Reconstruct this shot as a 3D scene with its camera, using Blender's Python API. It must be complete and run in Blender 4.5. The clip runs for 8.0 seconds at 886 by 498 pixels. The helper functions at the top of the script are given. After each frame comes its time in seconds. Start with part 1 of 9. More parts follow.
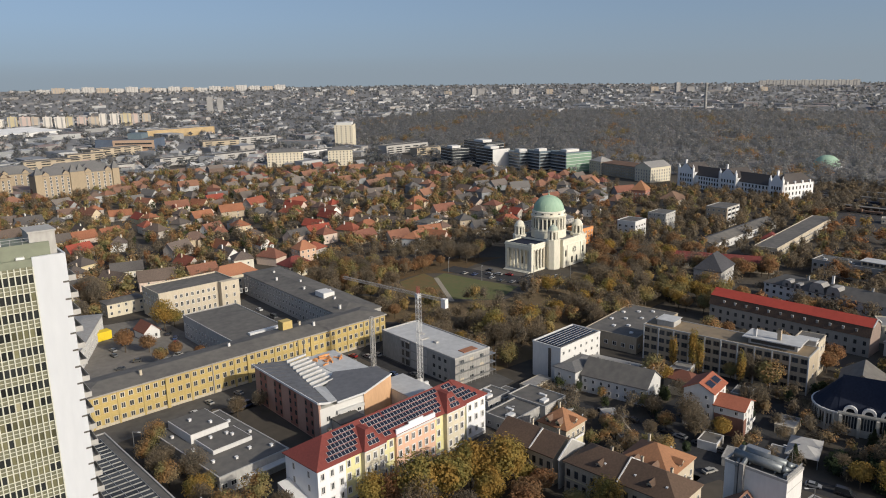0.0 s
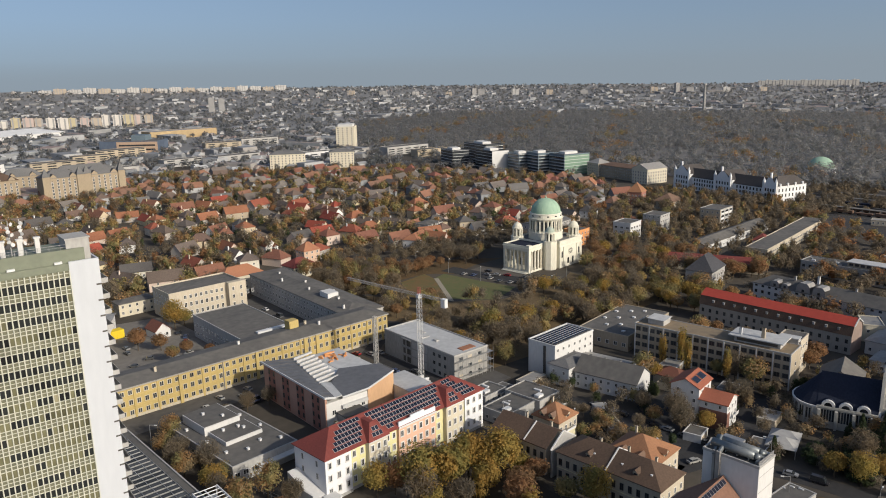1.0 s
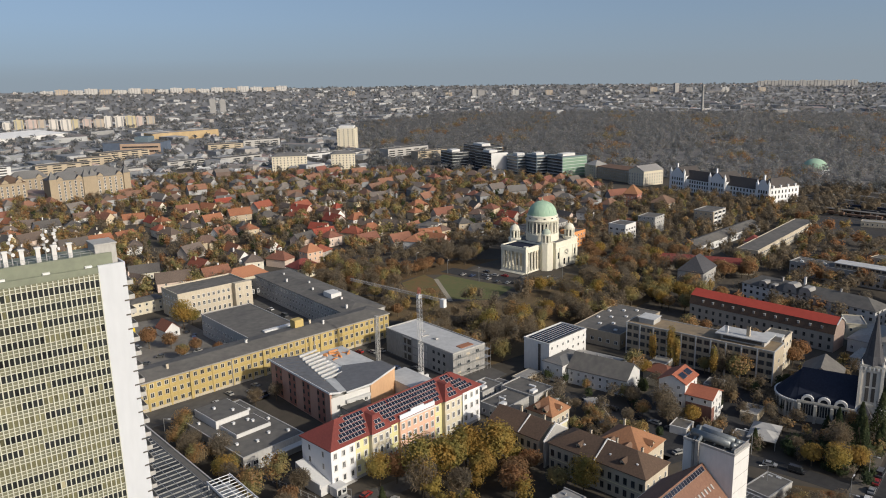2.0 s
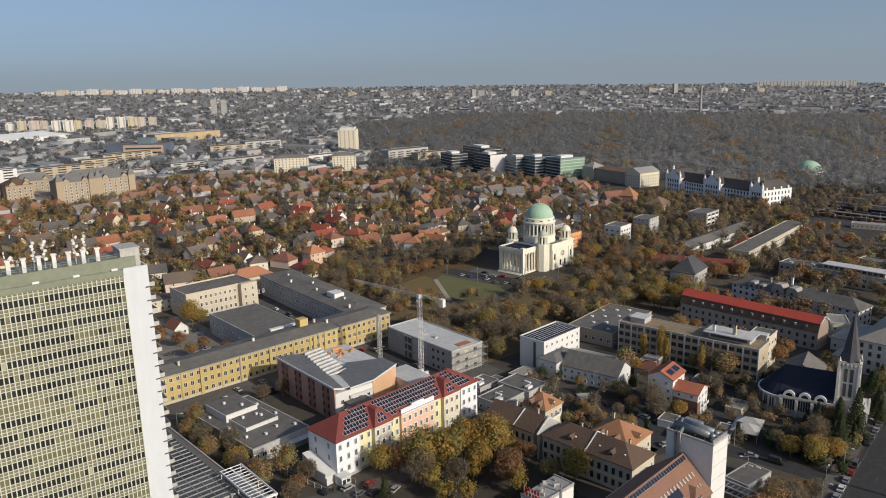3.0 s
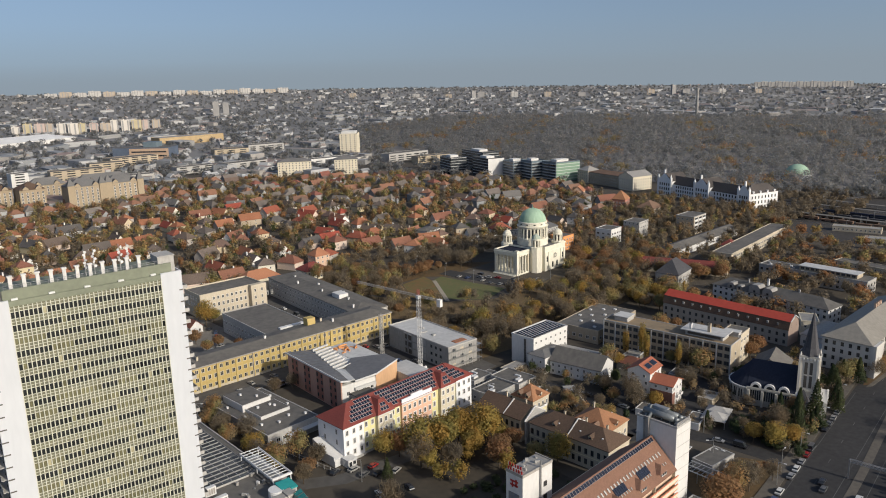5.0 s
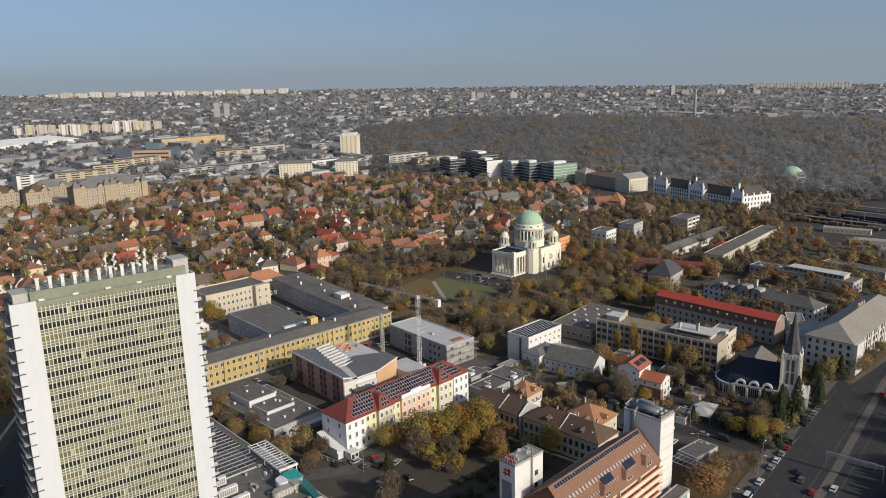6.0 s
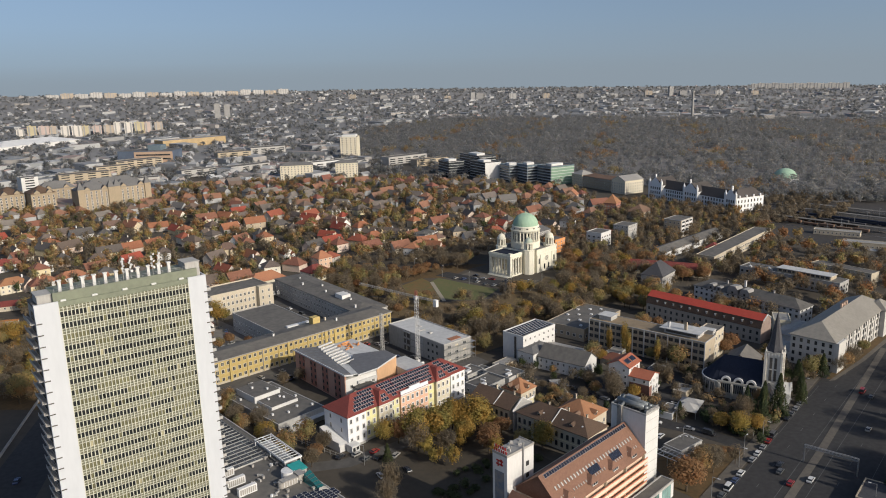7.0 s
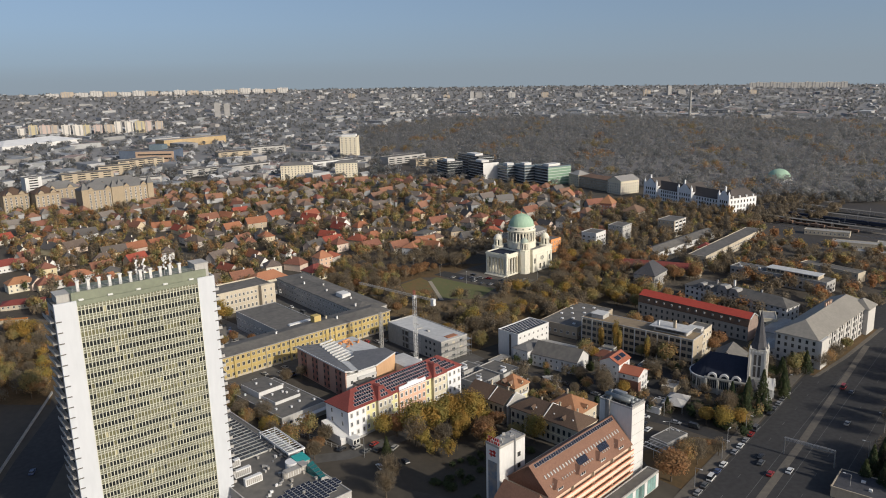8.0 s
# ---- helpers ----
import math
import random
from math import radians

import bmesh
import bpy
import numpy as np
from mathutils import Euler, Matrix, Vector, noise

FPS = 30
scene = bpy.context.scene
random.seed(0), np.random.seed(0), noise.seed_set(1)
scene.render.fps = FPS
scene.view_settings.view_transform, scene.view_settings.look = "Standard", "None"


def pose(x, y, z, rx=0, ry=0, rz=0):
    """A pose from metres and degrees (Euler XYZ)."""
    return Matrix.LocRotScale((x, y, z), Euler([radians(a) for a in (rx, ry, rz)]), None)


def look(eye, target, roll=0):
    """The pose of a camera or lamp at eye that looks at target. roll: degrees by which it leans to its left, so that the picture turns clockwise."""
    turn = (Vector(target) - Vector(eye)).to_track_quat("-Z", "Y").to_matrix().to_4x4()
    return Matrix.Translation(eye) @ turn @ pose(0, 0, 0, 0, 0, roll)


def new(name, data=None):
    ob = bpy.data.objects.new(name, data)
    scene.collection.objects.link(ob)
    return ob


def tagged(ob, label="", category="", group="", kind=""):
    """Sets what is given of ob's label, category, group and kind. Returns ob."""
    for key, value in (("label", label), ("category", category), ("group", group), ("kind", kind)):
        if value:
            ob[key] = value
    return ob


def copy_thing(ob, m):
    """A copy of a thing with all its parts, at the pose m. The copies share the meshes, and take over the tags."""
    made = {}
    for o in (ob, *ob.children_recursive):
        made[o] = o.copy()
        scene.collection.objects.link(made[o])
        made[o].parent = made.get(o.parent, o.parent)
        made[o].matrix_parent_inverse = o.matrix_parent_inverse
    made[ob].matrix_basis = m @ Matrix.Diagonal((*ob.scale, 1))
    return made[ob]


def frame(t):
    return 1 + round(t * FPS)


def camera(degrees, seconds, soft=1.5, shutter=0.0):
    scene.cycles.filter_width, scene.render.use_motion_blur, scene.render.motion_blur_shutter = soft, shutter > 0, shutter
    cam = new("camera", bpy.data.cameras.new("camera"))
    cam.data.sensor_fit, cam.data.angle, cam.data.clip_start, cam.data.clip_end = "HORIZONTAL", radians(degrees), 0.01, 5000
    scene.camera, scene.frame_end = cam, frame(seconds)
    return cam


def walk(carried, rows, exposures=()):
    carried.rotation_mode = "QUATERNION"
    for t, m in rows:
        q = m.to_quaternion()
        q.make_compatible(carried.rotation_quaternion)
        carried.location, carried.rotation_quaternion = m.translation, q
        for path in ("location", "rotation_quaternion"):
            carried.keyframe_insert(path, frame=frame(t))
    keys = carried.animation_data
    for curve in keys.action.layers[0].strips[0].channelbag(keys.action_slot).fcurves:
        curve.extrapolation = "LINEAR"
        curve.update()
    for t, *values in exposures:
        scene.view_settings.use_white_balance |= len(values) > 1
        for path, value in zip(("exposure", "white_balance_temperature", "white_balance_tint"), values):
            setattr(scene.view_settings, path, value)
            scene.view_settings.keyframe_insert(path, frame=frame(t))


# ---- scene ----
cam = camera(60.47, 8.0, soft=1.0)
PATH = [
    (0, (-0.00, 0.00, 116.41), (60.02, 76.75, 93.90), -1.254),
    (0.5, (-3.93, -5.28, 118.49), (56.06, 71.48, 95.96), -1.282),
    (1, (-7.90, -10.66, 120.61), (52.06, 66.12, 98.05), -1.303),
    (1.5, (-11.71, -16.02, 122.62), (48.23, 60.78, 100.05), -1.340),
    (3, (-23.31, -31.91, 128.77), (36.61, 44.89, 106.15), -1.347),
    (3.5, (-27.09, -37.18, 130.71), (32.84, 39.61, 108.10), -1.341),
    (4, (-30.91, -42.60, 132.88), (28.99, 34.21, 110.23), -1.390),
    (4.5, (-34.45, -48.01, 134.88), (25.41, 28.83, 112.23), -1.437),
    (6, (-45.64, -64.42, 141.01), (14.23, 12.41, 118.36), -1.452),
    (6.5, (-49.22, -69.80, 143.06), (10.68, 7.00, 120.40), -1.433),
    (7, (-52.90, -75.35, 145.16), (7.01, 1.44, 122.50), -1.432),
    (7.5, (-56.37, -80.73, 147.29), (3.55, -3.97, 124.58), -1.406),
    (8, (-59.74, -85.88, 149.36), (0.21, -9.18, 126.47), -1.396),
]
walk(cam, [(t, look(eye, target, roll)) for t, eye, target, roll in PATH])

# ---- world, sun, exposure ----
SUN_TO = Vector((0.19, -0.875, 0.445)).normalized()
world = bpy.data.worlds.new("world")
scene.world = world
world.use_nodes = True
wn = world.node_tree.nodes
wl = world.node_tree.links
sky = wn.new("ShaderNodeTexSky")
sky.sky_type = "NISHITA"
sky.sun_disc = False
sky.sun_elevation = math.asin(SUN_TO.z)
sky.sun_rotation = math.atan2(SUN_TO.x, SUN_TO.y)
sky.altitude = 120
sky.air_density = 1.0
sky.dust_density = 3.8
sky.ozone_density = 1.7
wn["Background"].inputs["Strength"].default_value = 0.138
# the sky is looked up higher, so no dark drop shows below eye level
tc = wn.new("ShaderNodeTexCoord")
lift = wn.new("ShaderNodeVectorMath")
lift.operation = "ADD"
lift.inputs[1].default_value = (0, 0, 0.15)
wl.new(tc.outputs["Generated"], lift.inputs[0])
wl.new(lift.outputs[0], sky.inputs["Vector"])
wl.new(sky.outputs["Color"], wn["Background"].inputs["Color"])
sun_data = bpy.data.lights.new("sun", "SUN")
sun_data.energy = 3.65
sun_data.angle = radians(0.6)
sun_data.color = (1.0, 0.925, 0.80)
sun = new("sun", sun_data)
sun.matrix_world = look(SUN_TO * 300, (0, 0, 0))
scene.view_settings.exposure = -0.03

# ---- materials ----
def surf(name, c1, c2, scale=0.6, rough=0.85, bump=0.15, metal=0.0, tint=0.0, island=False, streak=1.0, ramp=None, big=0.06, spec=0.3):
    """A weathered surface: two colours mixed by coarse and fine noise, with grain, varied gloss and fine relief.
    tint: how far each object varies; ramp: colours picked at random, by object or by island."""
    m = bpy.data.materials.new(name)
    m.use_nodes = True
    n, l = m.node_tree.nodes, m.node_tree.links
    b = n["Principled BSDF"]
    geo = n.new("ShaderNodeNewGeometry")
    mp = n.new("ShaderNodeMapping")
    mp.inputs["Scale"].default_value = (1, 1, streak)
    l.new(geo.outputs["Position"], mp.inputs["Vector"])
    coarse, fine = n.new("ShaderNodeTexNoise"), n.new("ShaderNodeTexNoise")
    for t, s, d in ((coarse, big, 4), (fine, scale, 3)):
        t.inputs["Scale"].default_value = s
        t.inputs["Detail"].default_value = d
        l.new(mp.outputs["Vector"], t.inputs["Vector"])
    add = n.new("ShaderNodeMath")
    add.operation = "ADD"
    l.new(coarse.outputs["Fac"], add.inputs[0])
    l.new(fine.outputs["Fac"], add.inputs[1])
    mr = n.new("ShaderNodeMapRange")
    mr.inputs["From Min"].default_value, mr.inputs["From Max"].default_value = 0.7, 1.3
    l.new(add.outputs[0], mr.inputs["Value"])
    mix = n.new("ShaderNodeMix")
    mix.data_type = "RGBA"
    mix.inputs["A"].default_value, mix.inputs["B"].default_value = (*c1, 1), (*c2, 1)
    l.new(mr.outputs["Result"], mix.inputs["Factor"])
    col = mix.outputs["Result"]
    pick = geo.outputs["Random Per Island"] if island else n.new("ShaderNodeObjectInfo").outputs["Random"]
    if ramp:
        r = n.new("ShaderNodeValToRGB")
        r.color_ramp.interpolation = "CONSTANT"
        for k, c in enumerate(ramp):
            e = r.color_ramp.elements[k] if k < 2 else r.color_ramp.elements.new(k / len(ramp))
            e.position = k / len(ramp)
            e.color = (*c, 1)
        l.new(pick, r.inputs["Fac"])
        mm = n.new("ShaderNodeMix")
        mm.data_type, mm.blend_type = "RGBA", "MULTIPLY"
        mm.inputs["Factor"].default_value = 1
        l.new(r.outputs["Color"], mm.inputs["A"])
        l.new(col, mm.inputs["B"])
        col = mm.outputs["Result"]
    if tint:
        h = n.new("ShaderNodeHueSaturation")
        tr = n.new("ShaderNodeMapRange")
        tr.inputs["To Min"].default_value, tr.inputs["To Max"].default_value = 1 - tint, 1 + tint
        l.new(pick, tr.inputs["Value"])
        l.new(tr.outputs["Result"], h.inputs["Value"])
        l.new(col, h.inputs["Color"])
        col = h.outputs["Color"]
    l.new(col, b.inputs["Base Color"])
    rr = n.new("ShaderNodeMapRange")
    rr.inputs["To Min"].default_value, rr.inputs["To Max"].default_value = max(rough - 0.12, 0.03), min(rough + 0.1, 1)
    l.new(fine.outputs["Fac"], rr.inputs["Value"])
    l.new(rr.outputs["Result"], b.inputs["Roughness"])
    b.inputs["Metallic"].default_value = metal
    b.inputs["Specular IOR Level"].default_value = spec
    if bump:
        bp = n.new("ShaderNodeBump")
        bp.inputs["Strength"].default_value = bump
        bp.inputs["Distance"].default_value = 0.1
        l.new(fine.outputs["Fac"], bp.inputs["Height"])
        l.new(bp.outputs["Normal"], b.inputs["Normal"])
    return m


def wall(name, c, dirt=0.72):
    return surf(name, c, tuple(v * dirt for v in c), scale=1.4, rough=0.9, bump=0.1, streak=0.35)


def leaf(name, ramp, scale=0.07, spread=(0.88, 1.12), through_light=0.5):
    """Foliage: hue by place and by tree, varied leaf by leaf."""
    m = bpy.data.materials.new(name)
    m.use_nodes = True
    n, l = m.node_tree.nodes, m.node_tree.links
    b = n["Principled BSDF"]
    geo, info = n.new("ShaderNodeNewGeometry"), n.new("ShaderNodeObjectInfo")
    t = n.new("ShaderNodeTexNoise")
    t.inputs["Scale"].default_value = scale
    t.inputs["Detail"].default_value = 2
    l.new(geo.outputs["Position"], t.inputs["Vector"])
    mr = n.new("ShaderNodeMapRange")
    mr.inputs["From Min"].default_value, mr.inputs["From Max"].default_value = 0.3, 0.7
    l.new(t.outputs["Fac"], mr.inputs["Value"])
    a = n.new("ShaderNodeMath")
    a.operation = "ADD"
    l.new(mr.outputs["Result"], a.inputs[0])
    l.new(info.outputs["Random"], a.inputs[1])
    fr = n.new("ShaderNodeMath")
    fr.operation = "PINGPONG"
    fr.inputs[1].default_value = 1.0
    l.new(a.outputs[0], fr.inputs[0])
    r = n.new("ShaderNodeValToRGB")
    for k, c in enumerate(ramp):
        p = k / (len(ramp) - 1)
        e = r.color_ramp.elements[0] if k == 0 else (r.color_ramp.elements[-1] if k == len(ramp) - 1 else r.color_ramp.elements.new(p))
        e.position = p
        e.color = (*c, 1)
    l.new(fr.outputs[0], r.inputs["Fac"])
    h = n.new("ShaderNodeHueSaturation")
    tr = n.new("ShaderNodeMapRange")
    tr.inputs["To Min"].default_value, tr.inputs["To Max"].default_value = spread
    l.new(geo.outputs["Random Per Island"], tr.inputs["Value"])
    l.new(tr.outputs["Result"], h.inputs["Value"])
    l.new(r.outputs["Color"], h.inputs["Color"])
    l.new(h.outputs["Color"], b.inputs["Base Color"])
    b.inputs["Roughness"].default_value = 0.8
    b.inputs["Specular IOR Level"].default_value = 0.15
    tl, ms = n.new("ShaderNodeBsdfTranslucent"), n.new("ShaderNodeMixShader")
    l.new(h.outputs["Color"], tl.inputs["Color"])
    ms.inputs[0].default_value = through_light
    l.new(b.outputs[0], ms.inputs[1])
    l.new(tl.outputs[0], ms.inputs[2])
    l.new(ms.outputs[0], n["Material Output"].inputs["Surface"])
    return m


def pane(name, c, rough=0.08, spread=0.5):
    m = surf(name, c, tuple(v * 0.6 for v in c), scale=0.3, rough=rough, bump=0.0, tint=spread, spec=0.6)
    return m


W_WHITE = wall("white_render", (0.61, 0.605, 0.59), 0.88)
W_CREAM = wall("cream_render", (0.64, 0.58, 0.45), 0.85)
W_YELLOW = wall("ochre_render", (0.485, 0.37, 0.148), 0.78)
W_PALE = wall("pale_yellow_render", (0.66, 0.61, 0.40), 0.86)
W_PINK = wall("salmon_render", (0.64, 0.45, 0.33), 0.85)
W_GREY = wall("grey_render", (0.42, 0.41, 0.39), 0.75)
W_BEIGE = wall("beige_render", (0.52, 0.46, 0.36), 0.78)
W_CONC = wall("raw_concrete", (0.33, 0.325, 0.31), 0.72)
W_TAUPE = wall("taupe_render", (0.42, 0.355, 0.265), 0.8)
B_CLAD = surf("blue_cladding", (0.14, 0.185, 0.215), (0.11, 0.145, 0.17), scale=0.3, rough=0.6, bump=0)
W_STONE = wall("church_stone", (0.70, 0.67, 0.56), 0.82)
W_SAND = wall("sandstone_render", (0.35, 0.285, 0.20), 0.8)
W_BRICK = surf("red_brick_panel", (0.36, 0.17, 0.125), (0.28, 0.13, 0.10), scale=2.5, bump=0.2)
W_ORANGE = wall("orange_render", (0.66, 0.30, 0.12), 0.85)
W_MIX = surf("house_render", (1, 1, 1), (0.82, 0.82, 0.82), scale=1.2, ramp=[(0.70, 0.66, 0.56), (0.58, 0.48, 0.34), (0.76, 0.75, 0.72), (0.48, 0.40, 0.30), (0.66, 0.56, 0.36), (0.42, 0.38, 0.34), (0.62, 0.50, 0.42)])
R_RED = surf("red_tile", (0.215, 0.052, 0.042), (0.155, 0.042, 0.036), scale=1.8, bump=0.3)
R_BRIGHT = surf("bright_red_sheet", (0.44, 0.07, 0.045), (0.36, 0.06, 0.04), scale=0.5, rough=0.6, bump=0.05)
R_ORANGE = surf("orange_tile", (0.36, 0.165, 0.09), (0.28, 0.125, 0.075), scale=1.8, bump=0.3)
R_RUST = surf("rusty_tile", (0.20, 0.08, 0.052), (0.14, 0.06, 0.042), scale=1.8, bump=0.3)
R_CORAL = surf("coral_tile", (0.37, 0.125, 0.072), (0.27, 0.092, 0.056), scale=1.8, bump=0.3)
R_BROWN = surf("brown_tile", (0.20, 0.125, 0.085), (0.14, 0.09, 0.065), scale=1.6, bump=0.3)
R_TAN = surf("tan_tile", (0.335, 0.165, 0.085), (0.235, 0.118, 0.066), scale=1.8, bump=0.3)
R_SLATE = surf("dark_slate", (0.075, 0.075, 0.082), (0.05, 0.05, 0.056), scale=1.2, bump=0.25)
R_DARK = surf("dark_brown_tile", (0.128, 0.083, 0.057), (0.083, 0.056, 0.041), scale=1.6, bump=0.3)
R_TANSHEET = surf("tan_weathered_sheet", (0.27, 0.25, 0.215), (0.21, 0.195, 0.17), scale=0.7, rough=0.6, bump=0.05)
# garden soil darkened in colour to stand for the hotel's shadow
SOIL = surf("shade_darkened_soil", (0.05, 0.043, 0.033), (0.075, 0.062, 0.046), scale=0.5, rough=0.95, bump=0.3)
R_GREY = surf("grey_slate", (0.17, 0.165, 0.16), (0.12, 0.12, 0.12), scale=1.2, bump=0.25)
R_FELT = surf("grey_roofing_felt", (0.155, 0.145, 0.13), (0.10, 0.095, 0.09), scale=0.35, rough=0.9, bump=0.1)
R_TANFELT = surf("tan_roofing_felt", (0.27, 0.205, 0.13), (0.19, 0.15, 0.105), scale=0.35, rough=0.9, bump=0.1)
R_PALE = surf("pale_membrane", (0.52, 0.52, 0.51), (0.40, 0.40, 0.395), scale=0.5, rough=0.7, bump=0.05)
R_SHEET = surf("weathered_sheet_metal", (0.36, 0.34, 0.31), (0.26, 0.25, 0.235), scale=0.7, rough=0.5, bump=0.05, metal=0.1)
R_BLUE = surf("dark_blue_slate", (0.028, 0.034, 0.055), (0.02, 0.024, 0.038), scale=1.5, rough=0.85, bump=0.2, spec=0.08)
R_MIX = surf("house_tile", (0.85, 0.85, 0.85), (0.55, 0.55, 0.57), scale=1.6, bump=0.3, ramp=[(0.36, 0.115, 0.07), (0.21, 0.14, 0.11), (0.38, 0.165, 0.09), (0.14, 0.13, 0.12), (0.30, 0.14, 0.09), (0.15, 0.128, 0.112), (0.36, 0.085, 0.055), (0.20, 0.16, 0.135), (0.37, 0.155, 0.085), (0.13, 0.12, 0.112), (0.28, 0.125, 0.085), (0.17, 0.13, 0.105)])
VERDIGRIS = surf("green_copper", (0.33, 0.46, 0.34), (0.26, 0.39, 0.29), scale=0.5, rough=0.7, bump=0.05, streak=0.3)
FRAME = surf("white_window_frame", (0.70, 0.69, 0.66), (0.58, 0.57, 0.55), scale=2, rough=0.6, bump=0)
FRAME_D = surf("dark_window_frame", (0.10, 0.09, 0.08), (0.07, 0.065, 0.06), scale=2, rough=0.6, bump=0)
GLASS = pane("window_glass", (0.05, 0.055, 0.06))
METAL = surf("galvanised_steel", (0.42, 0.42, 0.42), (0.32, 0.32, 0.32), scale=3, rough=0.45, metal=0.6, bump=0)
PAINT_W = surf("white_paint", (0.67, 0.67, 0.665), (0.56, 0.56, 0.555), scale=2, rough=0.6, bump=0)
PAINT_Y = surf("yellow_paint", (0.75, 0.55, 0.03), (0.62, 0.45, 0.03), scale=2, rough=0.6, bump=0)
PAINT_R = surf("red_paint", (0.45, 0.035, 0.03), (0.35, 0.03, 0.025), scale=2, rough=0.5, bump=0)
TEAL = surf("teal_cladding", (0.03, 0.28, 0.27), (0.025, 0.22, 0.22), scale=1, rough=0.5, bump=0)
BARK = surf("bark", (0.11, 0.085, 0.06), (0.07, 0.055, 0.04), scale=3, bump=0.4)
ASPHALT = surf("asphalt", (0.046, 0.045, 0.045), (0.032, 0.031, 0.032), scale=0.5, rough=0.9, bump=0.1, big=0.03)
PAVING = surf("pale_paving", (0.135, 0.12, 0.10), (0.095, 0.085, 0.075), scale=0.5, rough=0.9, bump=0.1)
PATHM = surf("gravel_path", (0.36, 0.32, 0.25), (0.27, 0.24, 0.19), scale=1.5, rough=0.95)
LITTER = surf("leaf_litter", (0.13, 0.08, 0.035), (0.08, 0.058, 0.03), scale=0.5, rough=0.95, bump=0.4)
SOLAR = surf("solar_cells", (0.018, 0.022, 0.038), (0.012, 0.015, 0.026), scale=0.5, rough=0.22, bump=0, spec=0.6)
TYRE = surf("rubber", (0.02, 0.02, 0.02), (0.015, 0.015, 0.015), scale=5, rough=0.9, bump=0)
CARPAINT = surf("car_paint", (1, 1, 1), (0.92, 0.92, 0.92), scale=1, rough=0.3, bump=0, spec=0.6, ramp=[(0.24, 0.24, 0.245), (0.03, 0.03, 0.035), (0.10, 0.10, 0.105), (0.58, 0.58, 0.57), (0.05, 0.07, 0.14), (0.26, 0.02, 0.02), (0.09, 0.09, 0.09), (0.32, 0.31, 0.29)])
# far walls and roofs greyed, contrast cut, so their colour imitates haze
CITY = surf("far_town_walls_hazed", (1, 1, 1), (0.85, 0.85, 0.85), scale=0.1, island=True, bump=0, ramp=[(0.351, 0.357, 0.358), (0.277, 0.287, 0.298), (0.38, 0.382, 0.384), (0.266, 0.266, 0.264), (0.319, 0.303, 0.287), (0.405, 0.408, 0.411), (0.255, 0.266, 0.275)])
CITYROOF = surf("far_town_roofs_hazed", (1, 1, 1), (0.85, 0.85, 0.85), scale=0.1, island=True, bump=0, ramp=[(0.268, 0.272, 0.279), (0.312, 0.238, 0.216), (0.362, 0.366, 0.371), (0.245, 0.249, 0.255), (0.301, 0.26, 0.238), (0.402, 0.407, 0.412), (0.256, 0.267, 0.279)])
SUBROOF = surf("further_house_tile", (0.85, 0.85, 0.85), (0.6, 0.6, 0.62), scale=1.6, bump=0.2, island=True, ramp=[(0.28, 0.125, 0.085), (0.20, 0.145, 0.115), (0.31, 0.16, 0.105), (0.18, 0.17, 0.16), (0.26, 0.15, 0.105), (0.18, 0.155, 0.135), (0.28, 0.115, 0.085), (0.25, 0.22, 0.19), (0.30, 0.155, 0.10), (0.20, 0.17, 0.15)])
L_AUTUMN = leaf("autumn_leaves", [(0.363, 0.257, 0.12), (0.414, 0.286, 0.115), (0.353, 0.281, 0.124), (0.263, 0.247, 0.115), (0.393, 0.233, 0.106), (0.313, 0.247, 0.147)])
L_GOLD = leaf("golden_leaves", [(0.40, 0.29, 0.075), (0.33, 0.26, 0.08), (0.40, 0.25, 0.07), (0.26, 0.235, 0.08)])
L_RUST = leaf("rust_leaves", [(0.36, 0.195, 0.09), (0.32, 0.17, 0.085), (0.30, 0.19, 0.10)])
L_TWIG = leaf("bare_twigs", [(0.236, 0.187, 0.128), (0.194, 0.162, 0.115), (0.248, 0.191, 0.124), (0.203, 0.174, 0.132)])
L_GREEN = leaf("evergreen", [(0.07, 0.095, 0.045), (0.055, 0.075, 0.04), (0.095, 0.11, 0.05)])
# far foliage greyed and paled, haze put into its base colour
L_FAR = leaf("far_woods_hazed", [(0.191, 0.192, 0.19), (0.313, 0.329, 0.341), (0.31, 0.29, 0.257), (0.289, 0.3, 0.306), (0.296, 0.264, 0.226), (0.328, 0.336, 0.348), (0.239, 0.239, 0.209), (0.209, 0.216, 0.225)], scale=0.055, spread=(0.9, 1.1), through_light=0.7)
L_FARLEAF = leaf("far_autumn_leaves_hazed", [(0.36, 0.25, 0.16), (0.38, 0.24, 0.14), (0.36, 0.29, 0.16), (0.31, 0.27, 0.17)], scale=0.02, spread=(0.85, 1.15), through_light=0.65)
# far panel tones kept close together, imitating the low contrast of haze
P_PALE = surf("pale_panel", (0.44, 0.43, 0.41), (0.38, 0.37, 0.36), scale=0.05, bump=0)
P_WARM = surf("warm_panel", (0.40, 0.34, 0.27), (0.34, 0.29, 0.24), scale=0.05, bump=0)
P_GREY = surf("grey_panel", (0.30, 0.295, 0.29), (0.26, 0.255, 0.25), scale=0.05, bump=0)

